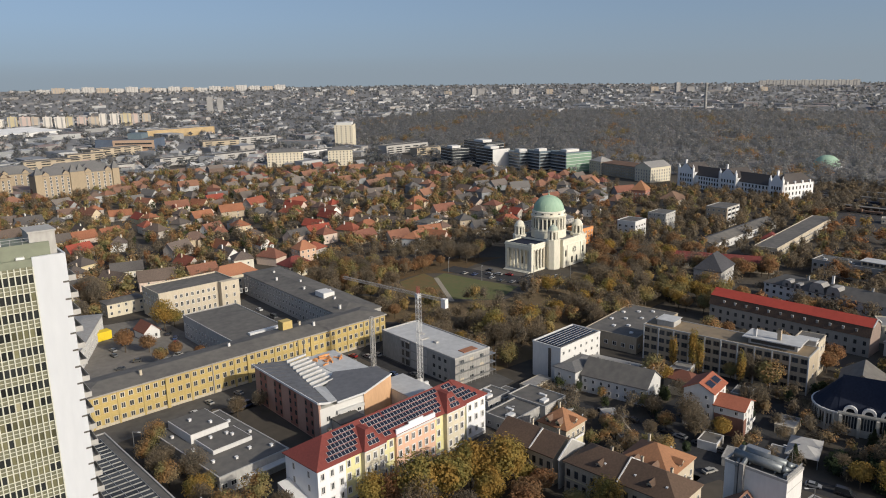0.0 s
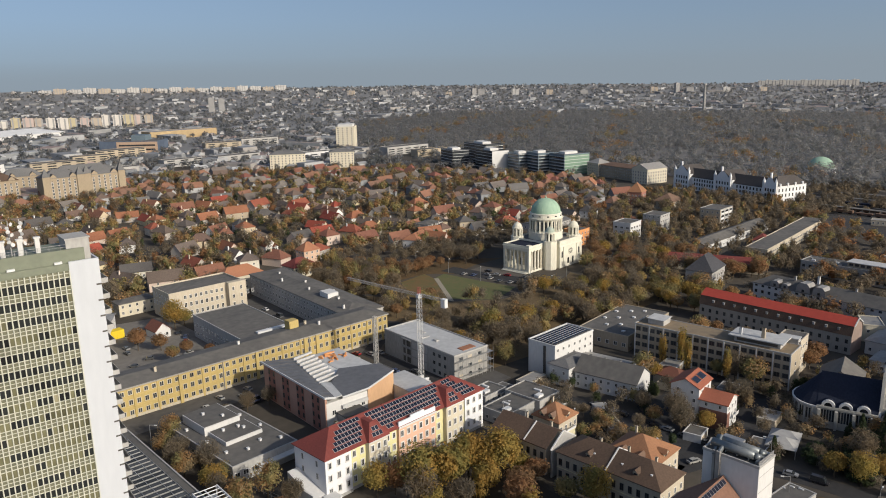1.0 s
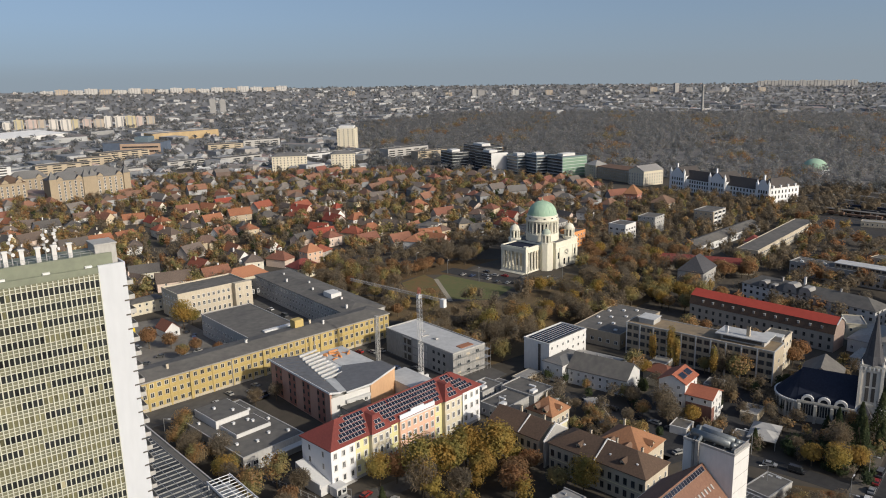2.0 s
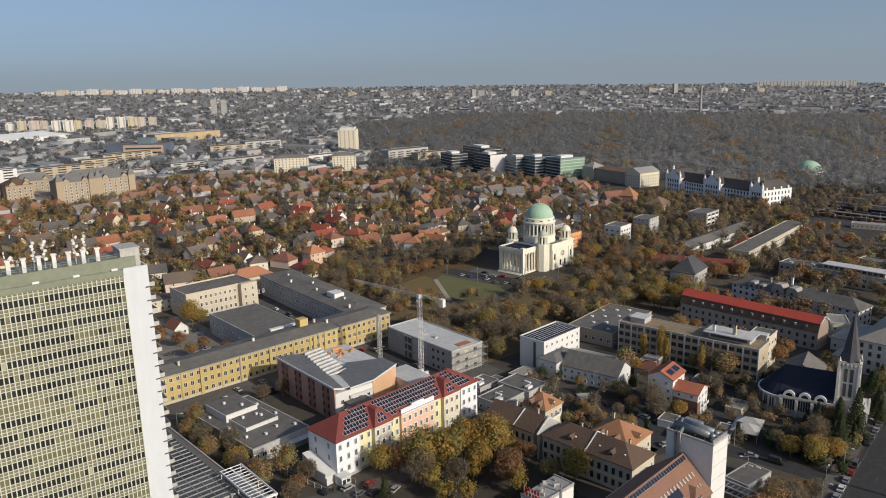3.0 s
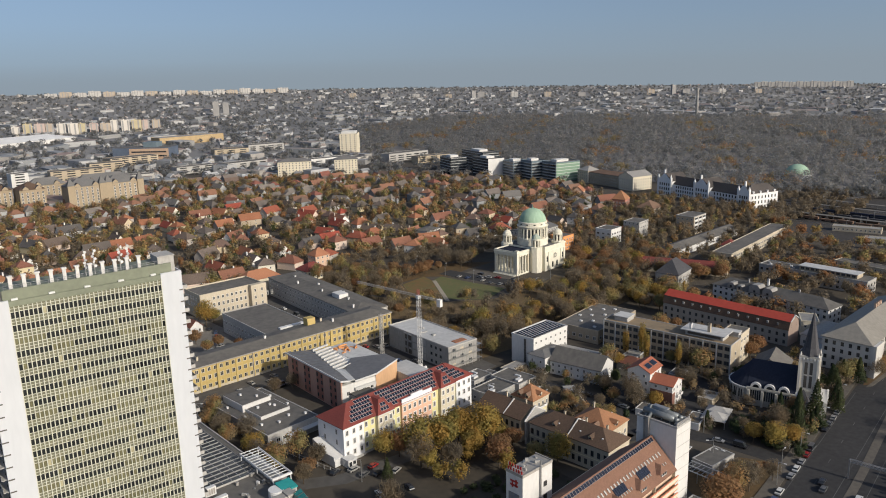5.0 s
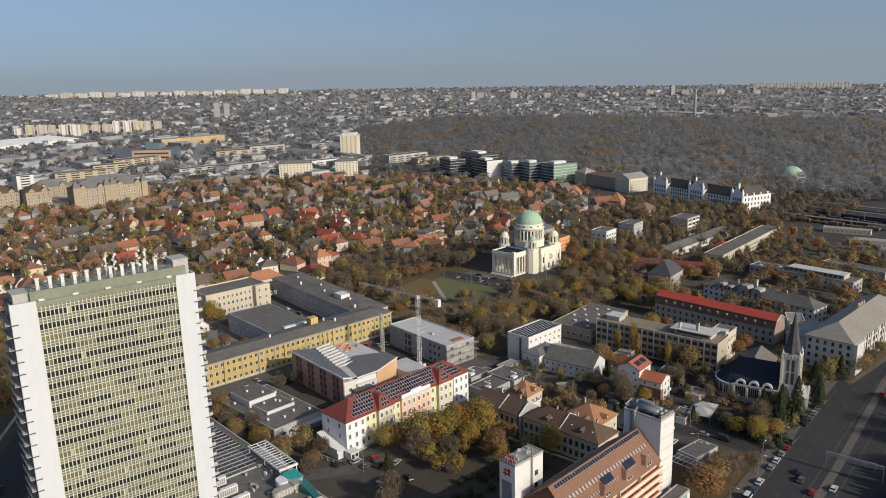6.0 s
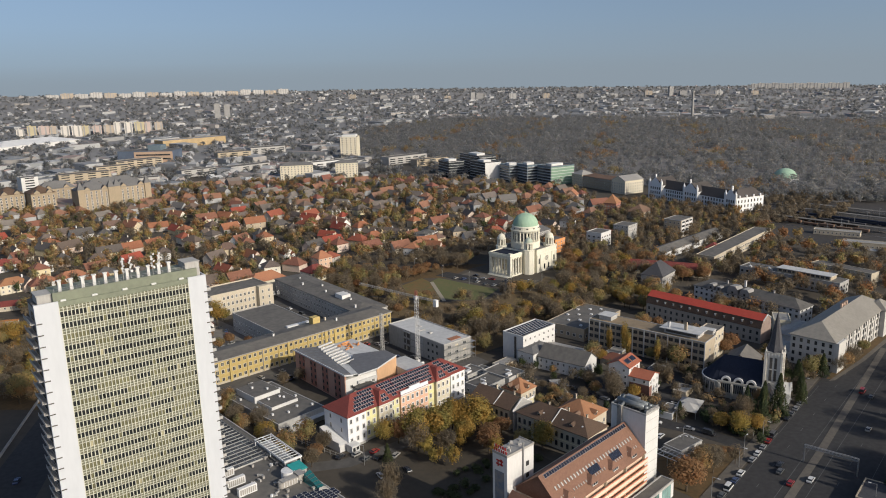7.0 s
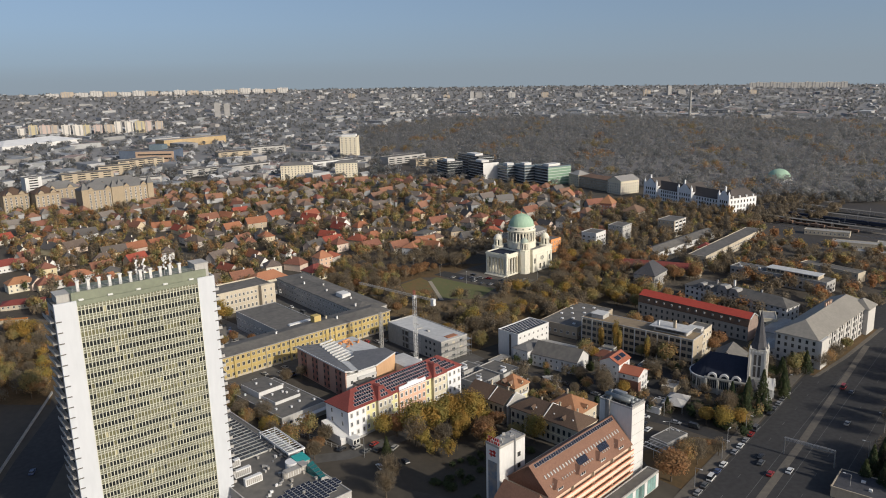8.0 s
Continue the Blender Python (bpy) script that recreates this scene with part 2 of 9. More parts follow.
# ---- mesh helpers ----
class Mesh:
    """Collects boxes, prisms and roofs into one mesh."""

    def __init__(self):
        self.v, self.f, self.m = [], [], []

    def poly(self, pts, m=0):
        k = len(self.v)
        self.v += [tuple(p) for p in pts]
        self.f.append(tuple(range(k, k + len(pts))))
        self.m.append(m)
        return self

    def shape(self, v, f, m=0):
        k = len(self.v)
        self.v += [tuple(p) for p in v]
        self.f += [tuple(k + i for i in q) for q in f]
        self.m += [m] * len(f)
        return self

    def box(self, x0, y0, z0, x1, y1, z1, m=0):
        v = [(x0, y0, z0), (x1, y0, z0), (x1, y1, z0), (x0, y1, z0), (x0, y0, z1), (x1, y0, z1), (x1, y1, z1), (x0, y1, z1)]
        return self.shape(v, [(3, 2, 1, 0), (4, 5, 6, 7), (0, 1, 5, 4), (1, 2, 6, 5), (2, 3, 7, 6), (3, 0, 4, 7)], m)

    def tube(self, cx, cy, z0, z1, r0, r1=None, n=10, m=0):
        r1 = r0 if r1 is None else r1
        c = [(math.cos(2 * math.pi * k / n), math.sin(2 * math.pi * k / n)) for k in range(n)]
        v = [(cx + r0 * a, cy + r0 * b, z0) for a, b in c] + [(cx + r1 * a, cy + r1 * b, z1) for a, b in c]
        f = [(k, (k + 1) % n, n + (k + 1) % n, n + k) for k in range(n)]
        return self.shape(v, f + [tuple(range(n, 2 * n)), tuple(range(n - 1, -1, -1))], m)

    def beam(self, p, q, w, m=0, h=None):
        """A square bar from p to q."""
        p, q = Vector(p), Vector(q)
        a = (q - p).normalized()
        s = a.cross(Vector((0, 0, 1)) if abs(a.z) < 0.9 else Vector((1, 0, 0))).normalized() * w / 2
        u = s.cross(a).normalized() * (h or w) / 2
        v = [p - s - u, p + s - u, p + s + u, p - s + u, q - s - u, q + s - u, q + s + u, q - s + u]
        return self.shape(v, [(3, 2, 1, 0), (4, 5, 6, 7), (0, 1, 5, 4), (1, 2, 6, 5), (2, 3, 7, 6), (3, 0, 4, 7)], m)

    def dome(self, cx, cy, z, r, h, n=24, rings=8, m=0):
        v = [(cx + r * math.cos(a) * math.cos(2 * math.pi * k / n), cy + r * math.cos(a) * math.sin(2 * math.pi * k / n), z + h * math.sin(a))
             for a in (math.pi / 2 * j / rings for j in range(rings)) for k in range(n)] + [(cx, cy, z + h)]
        f = [(j * n + k, j * n + (k + 1) % n, (j + 1) * n + (k + 1) % n, (j + 1) * n + k) for j in range(rings - 1) for k in range(n)]
        f += [((rings - 1) * n + k, (rings - 1) * n + (k + 1) % n, rings * n) for k in range(n)]
        return self.shape(v, f, m)

    def gable(self, x0, y0, x1, y1, z, rise, along="x", over=0.5, th=0.3, m=0, wall_m=None):
        """Two roof slabs with overhang; wall_m: also close the gable ends."""
        def pt(a, b, c):
            return (a, b, c) if along == "x" else (b, a, c)
        a0, a1, b0, b1 = (x0, x1, y0, y1) if along == "x" else (y0, y1, x0, x1)
        bm, k = (b0 + b1) / 2, rise / ((b1 - b0) / 2)
        for be in (b0 - over, b1 + over):
            ze = z - over * k
            low = [pt(a0 - over, be, ze), pt(a1 + over, be, ze), pt(a1 + over, bm, z + rise), pt(a0 - over, bm, z + rise)]
            v = low + [(p[0], p[1], p[2] + th) for p in low]
            self.shape(v, [(3, 2, 1, 0), (4, 5, 6, 7), (0, 1, 5, 4), (1, 2, 6, 5), (2, 3, 7, 6), (3, 0, 4, 7)], m)
        if wall_m is not None:
            for a in (a0, a1):
                self.poly([pt(a, b0, z), pt(a, b1, z), pt(a, bm, z + rise)], wall_m)
        return self

    def hip(self, x0, y0, x1, y1, z, rise, over=0.5, m=0, inset=None):
        x0, y0, x1, y1 = x0 - over, y0 - over, x1 + over, y1 + over
        w, d = x1 - x0, y1 - y0
        i = (min(w, d) / 2 if inset is None else inset)
        if w >= d:
            r = [(x0 + i, (y0 + y1) / 2, z + rise), (x1 - i, (y0 + y1) / 2, z + rise)]
        else:
            r = [((x0 + x1) / 2, y0 + i, z + rise), ((x0 + x1) / 2, y1 - i, z + rise)]
        v = [(x0, y0, z), (x1, y0, z), (x1, y1, z), (x0, y1, z)] + r + [(x0, y0, z - 0.25), (x1, y0, z - 0.25), (x1, y1, z - 0.25), (x0, y1, z - 0.25)]
        f = [(0, 1, 5, 4), (1, 2, 5), (2, 3, 4, 5), (3, 0, 4)] if w >= d else [(0, 1, 4), (1, 2, 5, 4), (2, 3, 5), (3, 0, 4, 5)]
        f += [(6, 7, 1, 0), (7, 8, 2, 1), (8, 9, 3, 2), (9, 6, 0, 3), (9, 8, 7, 6)]
        return self.shape(v, f, m)

    def data(self, name, mats, smooth=False):
        me = bpy.data.meshes.new(name)
        me.from_pydata(self.v, [], self.f)
        for x in mats:
            me.materials.append(x)
        me.polygons.foreach_set("material_index", self.m)
        if smooth:
            me.polygons.foreach_set("use_smooth", [True] * len(self.f))
        me.update()
        return me


def thing(name, label, category, x, y, z=0.0, rz=0.0, group="", kind=""):
    """An empty at a thing's base, which its parts hang from."""
    ob = new(name)
    ob.empty_display_size = 0.5
    ob.matrix_basis = pose(x, y, z, 0, 0, rz)
    return tagged(ob, label, category, group, kind)


def part(name, mesh, mats, parent, label="", smooth=False):
    ob = new(name, mesh.data(name, mats if isinstance(mats, list) else [mats], smooth))
    ob.parent = parent
    return tagged(ob, label)


def solid(name, mesh, mats, label, category, kind="", group="", smooth=False):
    """A top-level thing of one mesh."""
    return tagged(new(name, mesh.data(name, mats if isinstance(mats, list) else [mats], smooth)), label, category, group, kind)


def share(name, data, parent, m, label=""):
    """One more piece on shared mesh data."""
    ob = new(name, data)
    ob.parent = parent
    ob.matrix_basis = m
    return tagged(ob, label)


def window_data(name, frame_mat, glass_mat, bars=1, rim=0.1):
    """A unit window in the xz plane, facing -y: frame ring proud of the wall, glass set back, one or two bars."""
    k = Mesh()
    r = rim
    k.box(-0.5, -0.10, 0, 0.5, 0.02, r * 0.7).box(-0.5, -0.10, 1 - r * 0.7, 0.5, 0.02, 1)
    k.box(-0.5, -0.10, r * 0.7, -0.5 + r, 0.02, 1 - r * 0.7).box(0.5 - r, -0.10, r * 0.7, 0.5, 0.02, 1 - r * 0.7)
    k.poly([(-0.5 + r, -0.03, r * 0.7), (0.5 - r, -0.03, r * 0.7), (0.5 - r, -0.03, 1 - r * 0.7), (-0.5 + r, -0.03, 1 - r * 0.7)], 1)
    for b in range(bars):
        x = -0.5 + (b + 1) / (bars + 1)
        k.box(x - 0.03, -0.07, r * 0.7, x + 0.03, -0.025, 1 - r * 0.7)
    return k.data(name, [frame_mat, glass_mat])


WIN = window_data("window", FRAME, GLASS)
WIN_S = window_data("window_surround", FRAME, GLASS, 1, 0.19)
WIN_D = window_data("window_dark", FRAME_D, GLASS)
FRAME_O = surf("weathered_window_frame", (0.62, 0.58, 0.48), (0.34, 0.29, 0.21), scale=0.09, rough=0.6, bump=0, big=0.03)
WIN_O = window_data("window_old", FRAME_O, GLASS, 1, 0.12)


def windows(parent, side, w, d, n, z, ww, hh, data=WIN, a0=None, a1=None, skip=()):
    """A row of n windows on one side (S, W, E, N) of a w x d block, sill at height z."""
    length = w if side in "SN" else d
    a0, a1 = (0.0 if a0 is None else a0), (length if a1 is None else a1)
    step = (a1 - a0) / n
    for k in range(n):
        if k in skip:
            continue
        a = a0 + (k + 0.5) * step
        x, y, r = {"S": (a, 0, 0), "N": (w - a, d, 180), "W": (0, d - a, -90), "E": (w, a, 90)}[side]
        share("window", data, parent, pose(x, y, z, 0, 0, r) @ Matrix.Diagonal((ww, 1, hh, 1)))


def building(name, label, category, x, y, w, d, h, rz=0.0, wall_m=W_GREY, roof="flat", roof_m=R_FELT, rise=4.0, rows=(), along=None, wall2=None, group="", over=0.5, parapet=0.4, plinth=None, inset=None):
    """A block whose south-west corner is at x, y. rows: (side, count, sill, width, height[, data[, from, to]])."""
    t = thing(name, label, category, x, y, 0, rz, group)
    along = along or ("x" if w >= d else "y")
    k = Mesh().box(0, 0, -0.5, w, d, h)
    if plinth:
        k.box(-0.06, -0.06, -0.5, w + 0.06, d + 0.06, plinth[0], 1)
    if roof == "gable":
        m = (0, d / 2) if along == "x" else (w / 2, 0)
        ends = ([(0, 0, h), (0, d, h), (0, d / 2, h + rise)], [(w, 0, h), (w, d, h), (w, d / 2, h + rise)]) if along == "x" else ([(0, 0, h), (w, 0, h), (w / 2, 0, h + rise)], [(0, d, h), (w, d, h), (w / 2, d, h + rise)])
        for e in ends:
            k.poly(e)
    part("wall", k, [wall_m] + ([plinth[1]] if plinth else []), t)
    r = Mesh()
    if roof == "flat":
        p = parapet
        r.box(0.3, 0.3, h, w - 0.3, d - 0.3, h + 0.06)
        part("roof", r, roof_m, t)
        e = Mesh().box(-0.12, -0.12, h - 0.15, w + 0.12, 0.3, h + p).box(-0.12, d - 0.3, h - 0.15, w + 0.12, d + 0.12, h + p)
        e.box(-0.12, 0.3, h - 0.15, 0.3, d - 0.3, h + p).box(w - 0.3, 0.3, h - 0.15, w + 0.12, d - 0.3, h + p)
        part("parapet", e, wall2 or wall_m, t)
    elif roof == "gable":
        part("roof", r.gable(0, 0, w, d, h, rise, along, over), roof_m, t)
    else:
        part("roof", r.hip(0, 0, w, d, h + 0.05, rise, over, 0, inset), roof_m, t)
        part("cornice", Mesh().box(-over * 0.7, -over * 0.7, h - 0.5, w + over * 0.7, d + over * 0.7, h - 0.22), wall2 or wall_m, t)
    for row in rows:
        side, n, z, ww, hh = row[:5]
        windows(t, side, w, d, n, z, ww, hh, row[5] if len(row) > 5 else WIN, *(row[6:8] if len(row) > 7 else ()))
    return t


def chimney(t, x, y, z0, z1, s=0.7, m=None):
    part("chimney", Mesh().box(x - s / 2, y - s / 2, z0, x + s / 2, y + s / 2, z1).box(x - s / 2 - 0.08, y - s / 2 - 0.08, z1 - 0.25, x + s / 2 + 0.08, y + s / 2 + 0.08, z1), m or W_PINK, t)

# ---- ground, roads, lawns ----
g = Mesh()
R = 6500.0
g.poly([(-R, -R, 0), (R, -R, 0), (R, R, 0), (-R, R, 0)])
GROUND = surf("town_ground", (0.058, 0.05, 0.04), (0.09, 0.077, 0.061), scale=0.25, rough=0.95, bump=0.3, big=0.012)
solid("ground", g, GROUND, "brown autumn ground with litter and worn soil", "ground", "structure")


def strip(name, pts, width, z, mat, label, category):
    """A flat band along a line of points, with a real thickness."""
    k = Mesh()
    p = [Vector((*q, 0)) for q in pts]
    side = []
    for i, q in enumerate(p):
        a = (p[min(i + 1, len(p) - 1)] - p[max(i - 1, 0)]).normalized()
        side.append(Vector((-a.y, a.x, 0)) * width / 2)
    for i in range(len(p) - 1):
        v = [p[i] - side[i], p[i + 1] - side[i + 1], p[i + 1] + side[i + 1], p[i] + side[i]]
        k.shape([(c.x, c.y, -0.1) for c in v] + [(c.x, c.y, z) for c in v], [(4, 5, 6, 7), (0, 1, 5, 4), (1, 2, 6, 5), (2, 3, 7, 6), (3, 0, 4, 7)])
    return solid(name, k, mat, label, category, "structure")


def slab(name, pts, z, mat, label, category):
    k = Mesh()
    n = len(pts)
    k.shape([(x, y, -0.1) for x, y in pts] + [(x, y, z) for x, y in pts], [tuple(range(n, 2 * n))] + [(i, (i + 1) % n, n + (i + 1) % n, n + i) for i in range(n)])
    return solid(name, k, mat, label, category, "structure")


GRASS2 = surf("park_lawn", (0.095, 0.115, 0.042), (0.14, 0.122, 0.055), scale=0.4, rough=0.95, bump=0.3, big=0.05)
# the avenue: runs along (0.977, 0.213) past the hotel and the spired church
AV = Vector((0.9785, 0.2063, 0))
AVN = Vector((-AV.y, AV.x, 0))
AV0 = Vector((155.6, 51.7, 0))
def av(s, o):
    """A point s metres along the avenue's north kerb, o metres to the north of it."""
    p = AV0 + AV * s + AVN * o
    return (p.x, p.y)
WORN = surf("worn_grey_asphalt", (0.115, 0.108, 0.10), (0.078, 0.074, 0.069), scale=0.3, rough=0.92, bump=0.15, big=0.05)
strip("road", [av(-260, -22), av(0, -22), av(300, -22), av(900, -30)], 42, 0.06, ASPHALT, "wide dark asphalt avenue with worn lanes", "road")
strip("pavement", [av(-160, 2.2), av(300, 2.2)], 4.4, 0.2, PAVING, "pale paved footway with a raised kerb", "pavement")
slab("garden", [av(140, -3), av(150, -3), av(232, -11), av(232, -16), av(176, -10.5), av(142, -5)], 0.12, LITTER, "leaf-strewn front garden beside the avenue", "lawn")
slab("pavement", [av(139, -4.5), av(176, -10), av(236, -15.5), av(236, -17.6), av(176, -12), av(141, -6.5)], 0.2, PAVING, "grey paved footway with a kerb", "pavement")
strip("median", [av(-60, -20), av(60, -19.5), av(200, -16)], 2.8, 0.16, PAVING, "paved strip between the carriageways", "median")
slab("lawn", [av(4, 4.5), av(50, 4.5), (196, 78), (168, 84), (158, 66)], 0.04, LITTER, "grass strip with fallen leaves beside the avenue", "lawn")
strip("side_street", [(178, 114), (193, 110), (198.5, 98), (202, 88), (204.5, 74), (206.5, 58)], 7.5, 0.05, ASPHALT, "narrow asphalt side street", "road")
strip("side_street", [(178, 112), (168, 170), (162, 262), (196, 290)], 8, 0.05, ASPHALT, "narrow asphalt side street", "road")
strip("side_street", [(178, 112), (206, 140), (236, 152)], 7, 0.045, ASPHALT, "narrow asphalt side street", "road")
strip("side_street", [(60, 168), (80, 158), (112, 156), (140, 164)], 7, 0.05, WORN, "narrow asphalt yard lane", "road")
strip("side_street", [(197.5, 111), (195, 134), (193, 158), (191, 172), (184, 192)], 7, 0.06, ASPHALT, "narrow street with parked cars between houses", "road")
slab("yard", [(184, 98), (206, 100), (236, 108), (248, 120), (257, 150), (244, 166), (228, 150), (206, 150), (186, 124)], 0.03, ASPHALT, "dark asphalt back yard between houses", "yard")
slab("yard", [(76, 244), (160, 250), (190, 268), (190, 200), (158, 196), (155, 240), (112, 250), (70, 242)], 0.04, WORN, "asphalt yard with parked cars", "yard")
slab("yard", [(50, 248), (110, 252), (150, 262), (178, 268), (178, 272), (50, 262)], 0.045, WORN, "asphalt yard in front of a long building", "yard")
GRAVEL = surf("pale_trodden_gravel", (0.215, 0.195, 0.17), (0.15, 0.138, 0.12), scale=0.4, rough=0.95, bump=0.3, big=0.06)
slab("yard", [(70, 285), (114, 285), (114, 340), (110, 378), (70, 384), (55, 320)], 0.04, GRAVEL, "pale gravel yard with parked cars", "yard")
slab("yard", [(142, 285), (164, 285), (164, 384), (140, 360)], 0.04, WORN, "asphalt courtyard with parked cars", "yard")
LAWN_L = surf("leafy_lawn", (0.17, 0.098, 0.042), (0.115, 0.112, 0.045), scale=0.25, rough=0.95, bump=0.4, big=0.07)
slab("parking", [(276, 340), (300, 344), (306, 304), (320, 292), (302, 288), (288, 300), (280, 320)], 0.075, PAVING, "paved parking place in front of the domed church", "parking")
slab("lawn", [(240, 303), (258, 284), (283, 295), (277, 318), (271, 346), (261, 342)], 0.05, GRASS2, "patchy autumn lawn", "lawn")
slab("lawn", [(239, 303), (260, 342), (262, 354), (240, 348), (226, 322), (230, 306)], 0.06, LAWN_L, "lawn half covered with rusty fallen leaves", "lawn")
strip("parking", [(280, 354), (285, 332), (291, 313), (300, 294)], 13, 0.1, ASPHALT, "asphalt parking lane beside the domed church", "parking")
strip("path", [(238.6, 298.4), (261, 341)], 2.6, 0.09, PATHM, "straight pale gravel path across a lawn", "path")
slab("lawn", [(90, 150), (140, 160), (140, 100), (100, 92), (84, 120)], 0.035, SOIL, "garden ground with fallen leaves, darkened for the hotel's shade", "lawn")
strip("dual_road", [(-66, 120), (-44, 180), (-16, 238), (12, 290), (32, 322)], 20, 0.05, ASPHALT, "asphalt road beside the tower", "road")
strip("side_street", [(-40, 462), (18, 438), (62, 424)], 10, 0.05, PAVING, "grey street between houses and trees", "road")
slab("lawn", [(-30, 318), (-2, 292), (22, 372), (24, 424), (-20, 444), (-40, 380)], 0.04, LITTER, "ground with fallen leaves under trees", "lawn")
PARKFLOOR = surf("park_leaf_floor", (0.17, 0.115, 0.06), (0.115, 0.088, 0.047), scale=0.35, rough=0.95, bump=0.4, big=0.03)
slab("park_floor", [(192, 212), (262, 212), (300, 222), (330, 226), (330, 296), (318, 290), (300, 286), (262, 282), (236, 298), (205, 345), (190, 300)], 0.03, PARKFLOOR, "brown park ground covered with fallen leaves", "ground")
slab("litter", [(236, 352), (262, 354), (276, 342), (300, 350), (326, 352), (300, 370), (262, 378), (240, 400), (205, 410), (205, 345), (228, 330)], 0.045, LITTER, "rusty fallen leaves under the park trees", "lawn")

# ---- the office tower ----
FLOOR = 3.35
T_TOP = 85.2
tower = thing("office_tower", "white slab office tower with a gridded glass front", "office tower", -19.0, 149.8, 0, 0)
TW, TD = 48.2, 11.5
TWALL = surf("white_cladding", (0.52, 0.54, 0.57), (0.47, 0.49, 0.52), scale=0.8, rough=0.7, bump=0.05, streak=0.2)
# spandrel green, yellowed in colour to suggest golden reflections
SPANDREL = surf("greenish_spandrel", (0.165, 0.163, 0.105), (0.115, 0.117, 0.08), scale=0.9, rough=0.35, bump=0.0, spec=0.6, big=0.09)
MULL = surf("pale_mullion", (0.56, 0.56, 0.475), (0.46, 0.46, 0.39), scale=1, rough=0.5, bump=0)
BAND = surf("grey_green_band", (0.20, 0.22, 0.16), (0.15, 0.165, 0.125), scale=0.6, rough=0.6, bump=0.05)
part("core", Mesh().box(0.4, 0.5, -0.5, TW - 0.4, TD - 0.3, T_TOP - 0.6), W_GREY, tower, "grey concrete core")
part("end_panel", Mesh().box(0, 0, -0.5, 6.2, 0.5, T_TOP + 0.7).box(0, 0.5, -0.5, 0.4, 1.2, T_TOP + 0.7), TWALL, tower, "blank white end panel")
part("end_panel", Mesh().box(TW - 5.6, 0, -0.5, TW, 0.5, T_TOP + 0.7).box(TW - 0.4, 0.5, -0.5, TW, TD, T_TOP + 0.7), TWALL, tower, "blank white end panel")
GX0, GX1 = 6.2, TW - 5.6
NC = 36
NF = 24
part("spandrel", Mesh().box(GX0, 0.30, 2, GX1, 0.5, T_TOP - 1.0), SPANDREL, tower, "greenish beige glass spandrels")
part("top_band", Mesh().box(GX0, 0.1, T_TOP - 1.0, GX1 + 0.6, 0.5, T_TOP + 0.4).box(GX0 - 1, 1.2, T_TOP - 0.6, GX1 + 3.4, 1.7, T_TOP + 3.0).box(GX0 - 1, 1.7, T_TOP + 0.2, GX1 + 3.4, TD - 1, T_TOP + 2.8), BAND, tower, "grey-green parapet band")
step = (GX1 - GX0) / NC
mull = Mesh().box(-0.1, -0.02, 2, 0.1, 0.30, T_TOP - 1.0).data("mullion", [MULL])
for c in range(NC + 1):
    share("mullion", mull, tower, pose(GX0 + c * step, 0, 0))
rail = Mesh().box(GX0, 0.16, -0.07, GX1, 0.30, 0.07).data("transom", [MULL])
# the second glass has a yellow-green reflection painted into its colour
TG = [pane("tower_glass_dark", (0.025, 0.028, 0.028), 0.06, 0.4), pane("tower_glass_reflection_tint", (0.15, 0.145, 0.085), 0.10, 0.45), pane("tower_glass_blind", (0.40, 0.37, 0.24), 0.3, 0.3)]
rest = Mesh()
rng = random.Random(4)
cells = [Mesh().box(-step / 2 + 0.14, 0.24, 0, step / 2 - 0.14, 0.31, 1.55).data("window", [m]) for m in TG]
made = 0
for k in range(NF):
    z = T_TOP - 1.4 - (k + 1) * FLOOR + 0.75
    share("transom", rail, tower, pose(0, 0, z - 0.1))
    share("transom", rail, tower, pose(0, 0, z + 1.65))
    share("transom", rail, tower, pose(0, 0, z + 2.46) @ Matrix.Diagonal((1, 1, 0.7, 1)))
    shade = rng.random()
    c = 0
    while c < NC:
        run = rng.randint(1, 7)
        # more pale panes on the lower floors, where the front would reflect ground
        dark = rng.random() < (0.93 if k < 8 else 0.74) + 0.22 * (shade - 0.5)
        for c in range(c, min(c + run, NC)):
            pick = 0 if (dark and rng.random() < 0.94) else (2 if rng.random() < 0.04 else 1)
            x = GX0 + (c + 0.5) * step
            if made < 300 and 3 <= k < 10 and c >= 8:
                share("window", cells[pick], tower, pose(x, 0, z))
                made += 1
            else:
                rest.box(x - step / 2 + 0.14, 0.24, z, x + step / 2 - 0.14, 0.31, z + 1.55, pick)
        c += 1
tagged(part("window_grid", rest, TG, tower, "rows of dark panes and panes tinted as greenish reflections"), kind="stuff")
bal = Mesh().box(0, 0, 0, 1.5, TD - 1.4, 0.16).box(1.42, 0, 0.16, 1.5, TD - 1.4, 1.05).box(0, 0, 0.16, 1.42, 0.07, 1.05)
bal = bal.data("balcony", [W_GREY])
balw = Mesh().box(-1.3, 0.0, 0, 0, TD - 1.4, 0.16).box(-1.3, 0, 0.16, -1.22, TD - 1.4, 1.05).data("balcony", [W_GREY])
door = Mesh().box(-0.05, 3.2, 0.2, 0.0, TD - 4.4, 2.5).data("glazing", [GLASS])
for k in range(NF - 1):
    z = T_TOP - 4.9 - k * FLOOR
    share("balcony", bal, tower, pose(TW, 0.9, z))
    share("balcony", balw, tower, pose(0, 0.9, z))
    share("glazing", door, tower, pose(0.38, 0.9, z))
    share("glazing", door, tower, pose(TW + 0.05, 0.9, z))
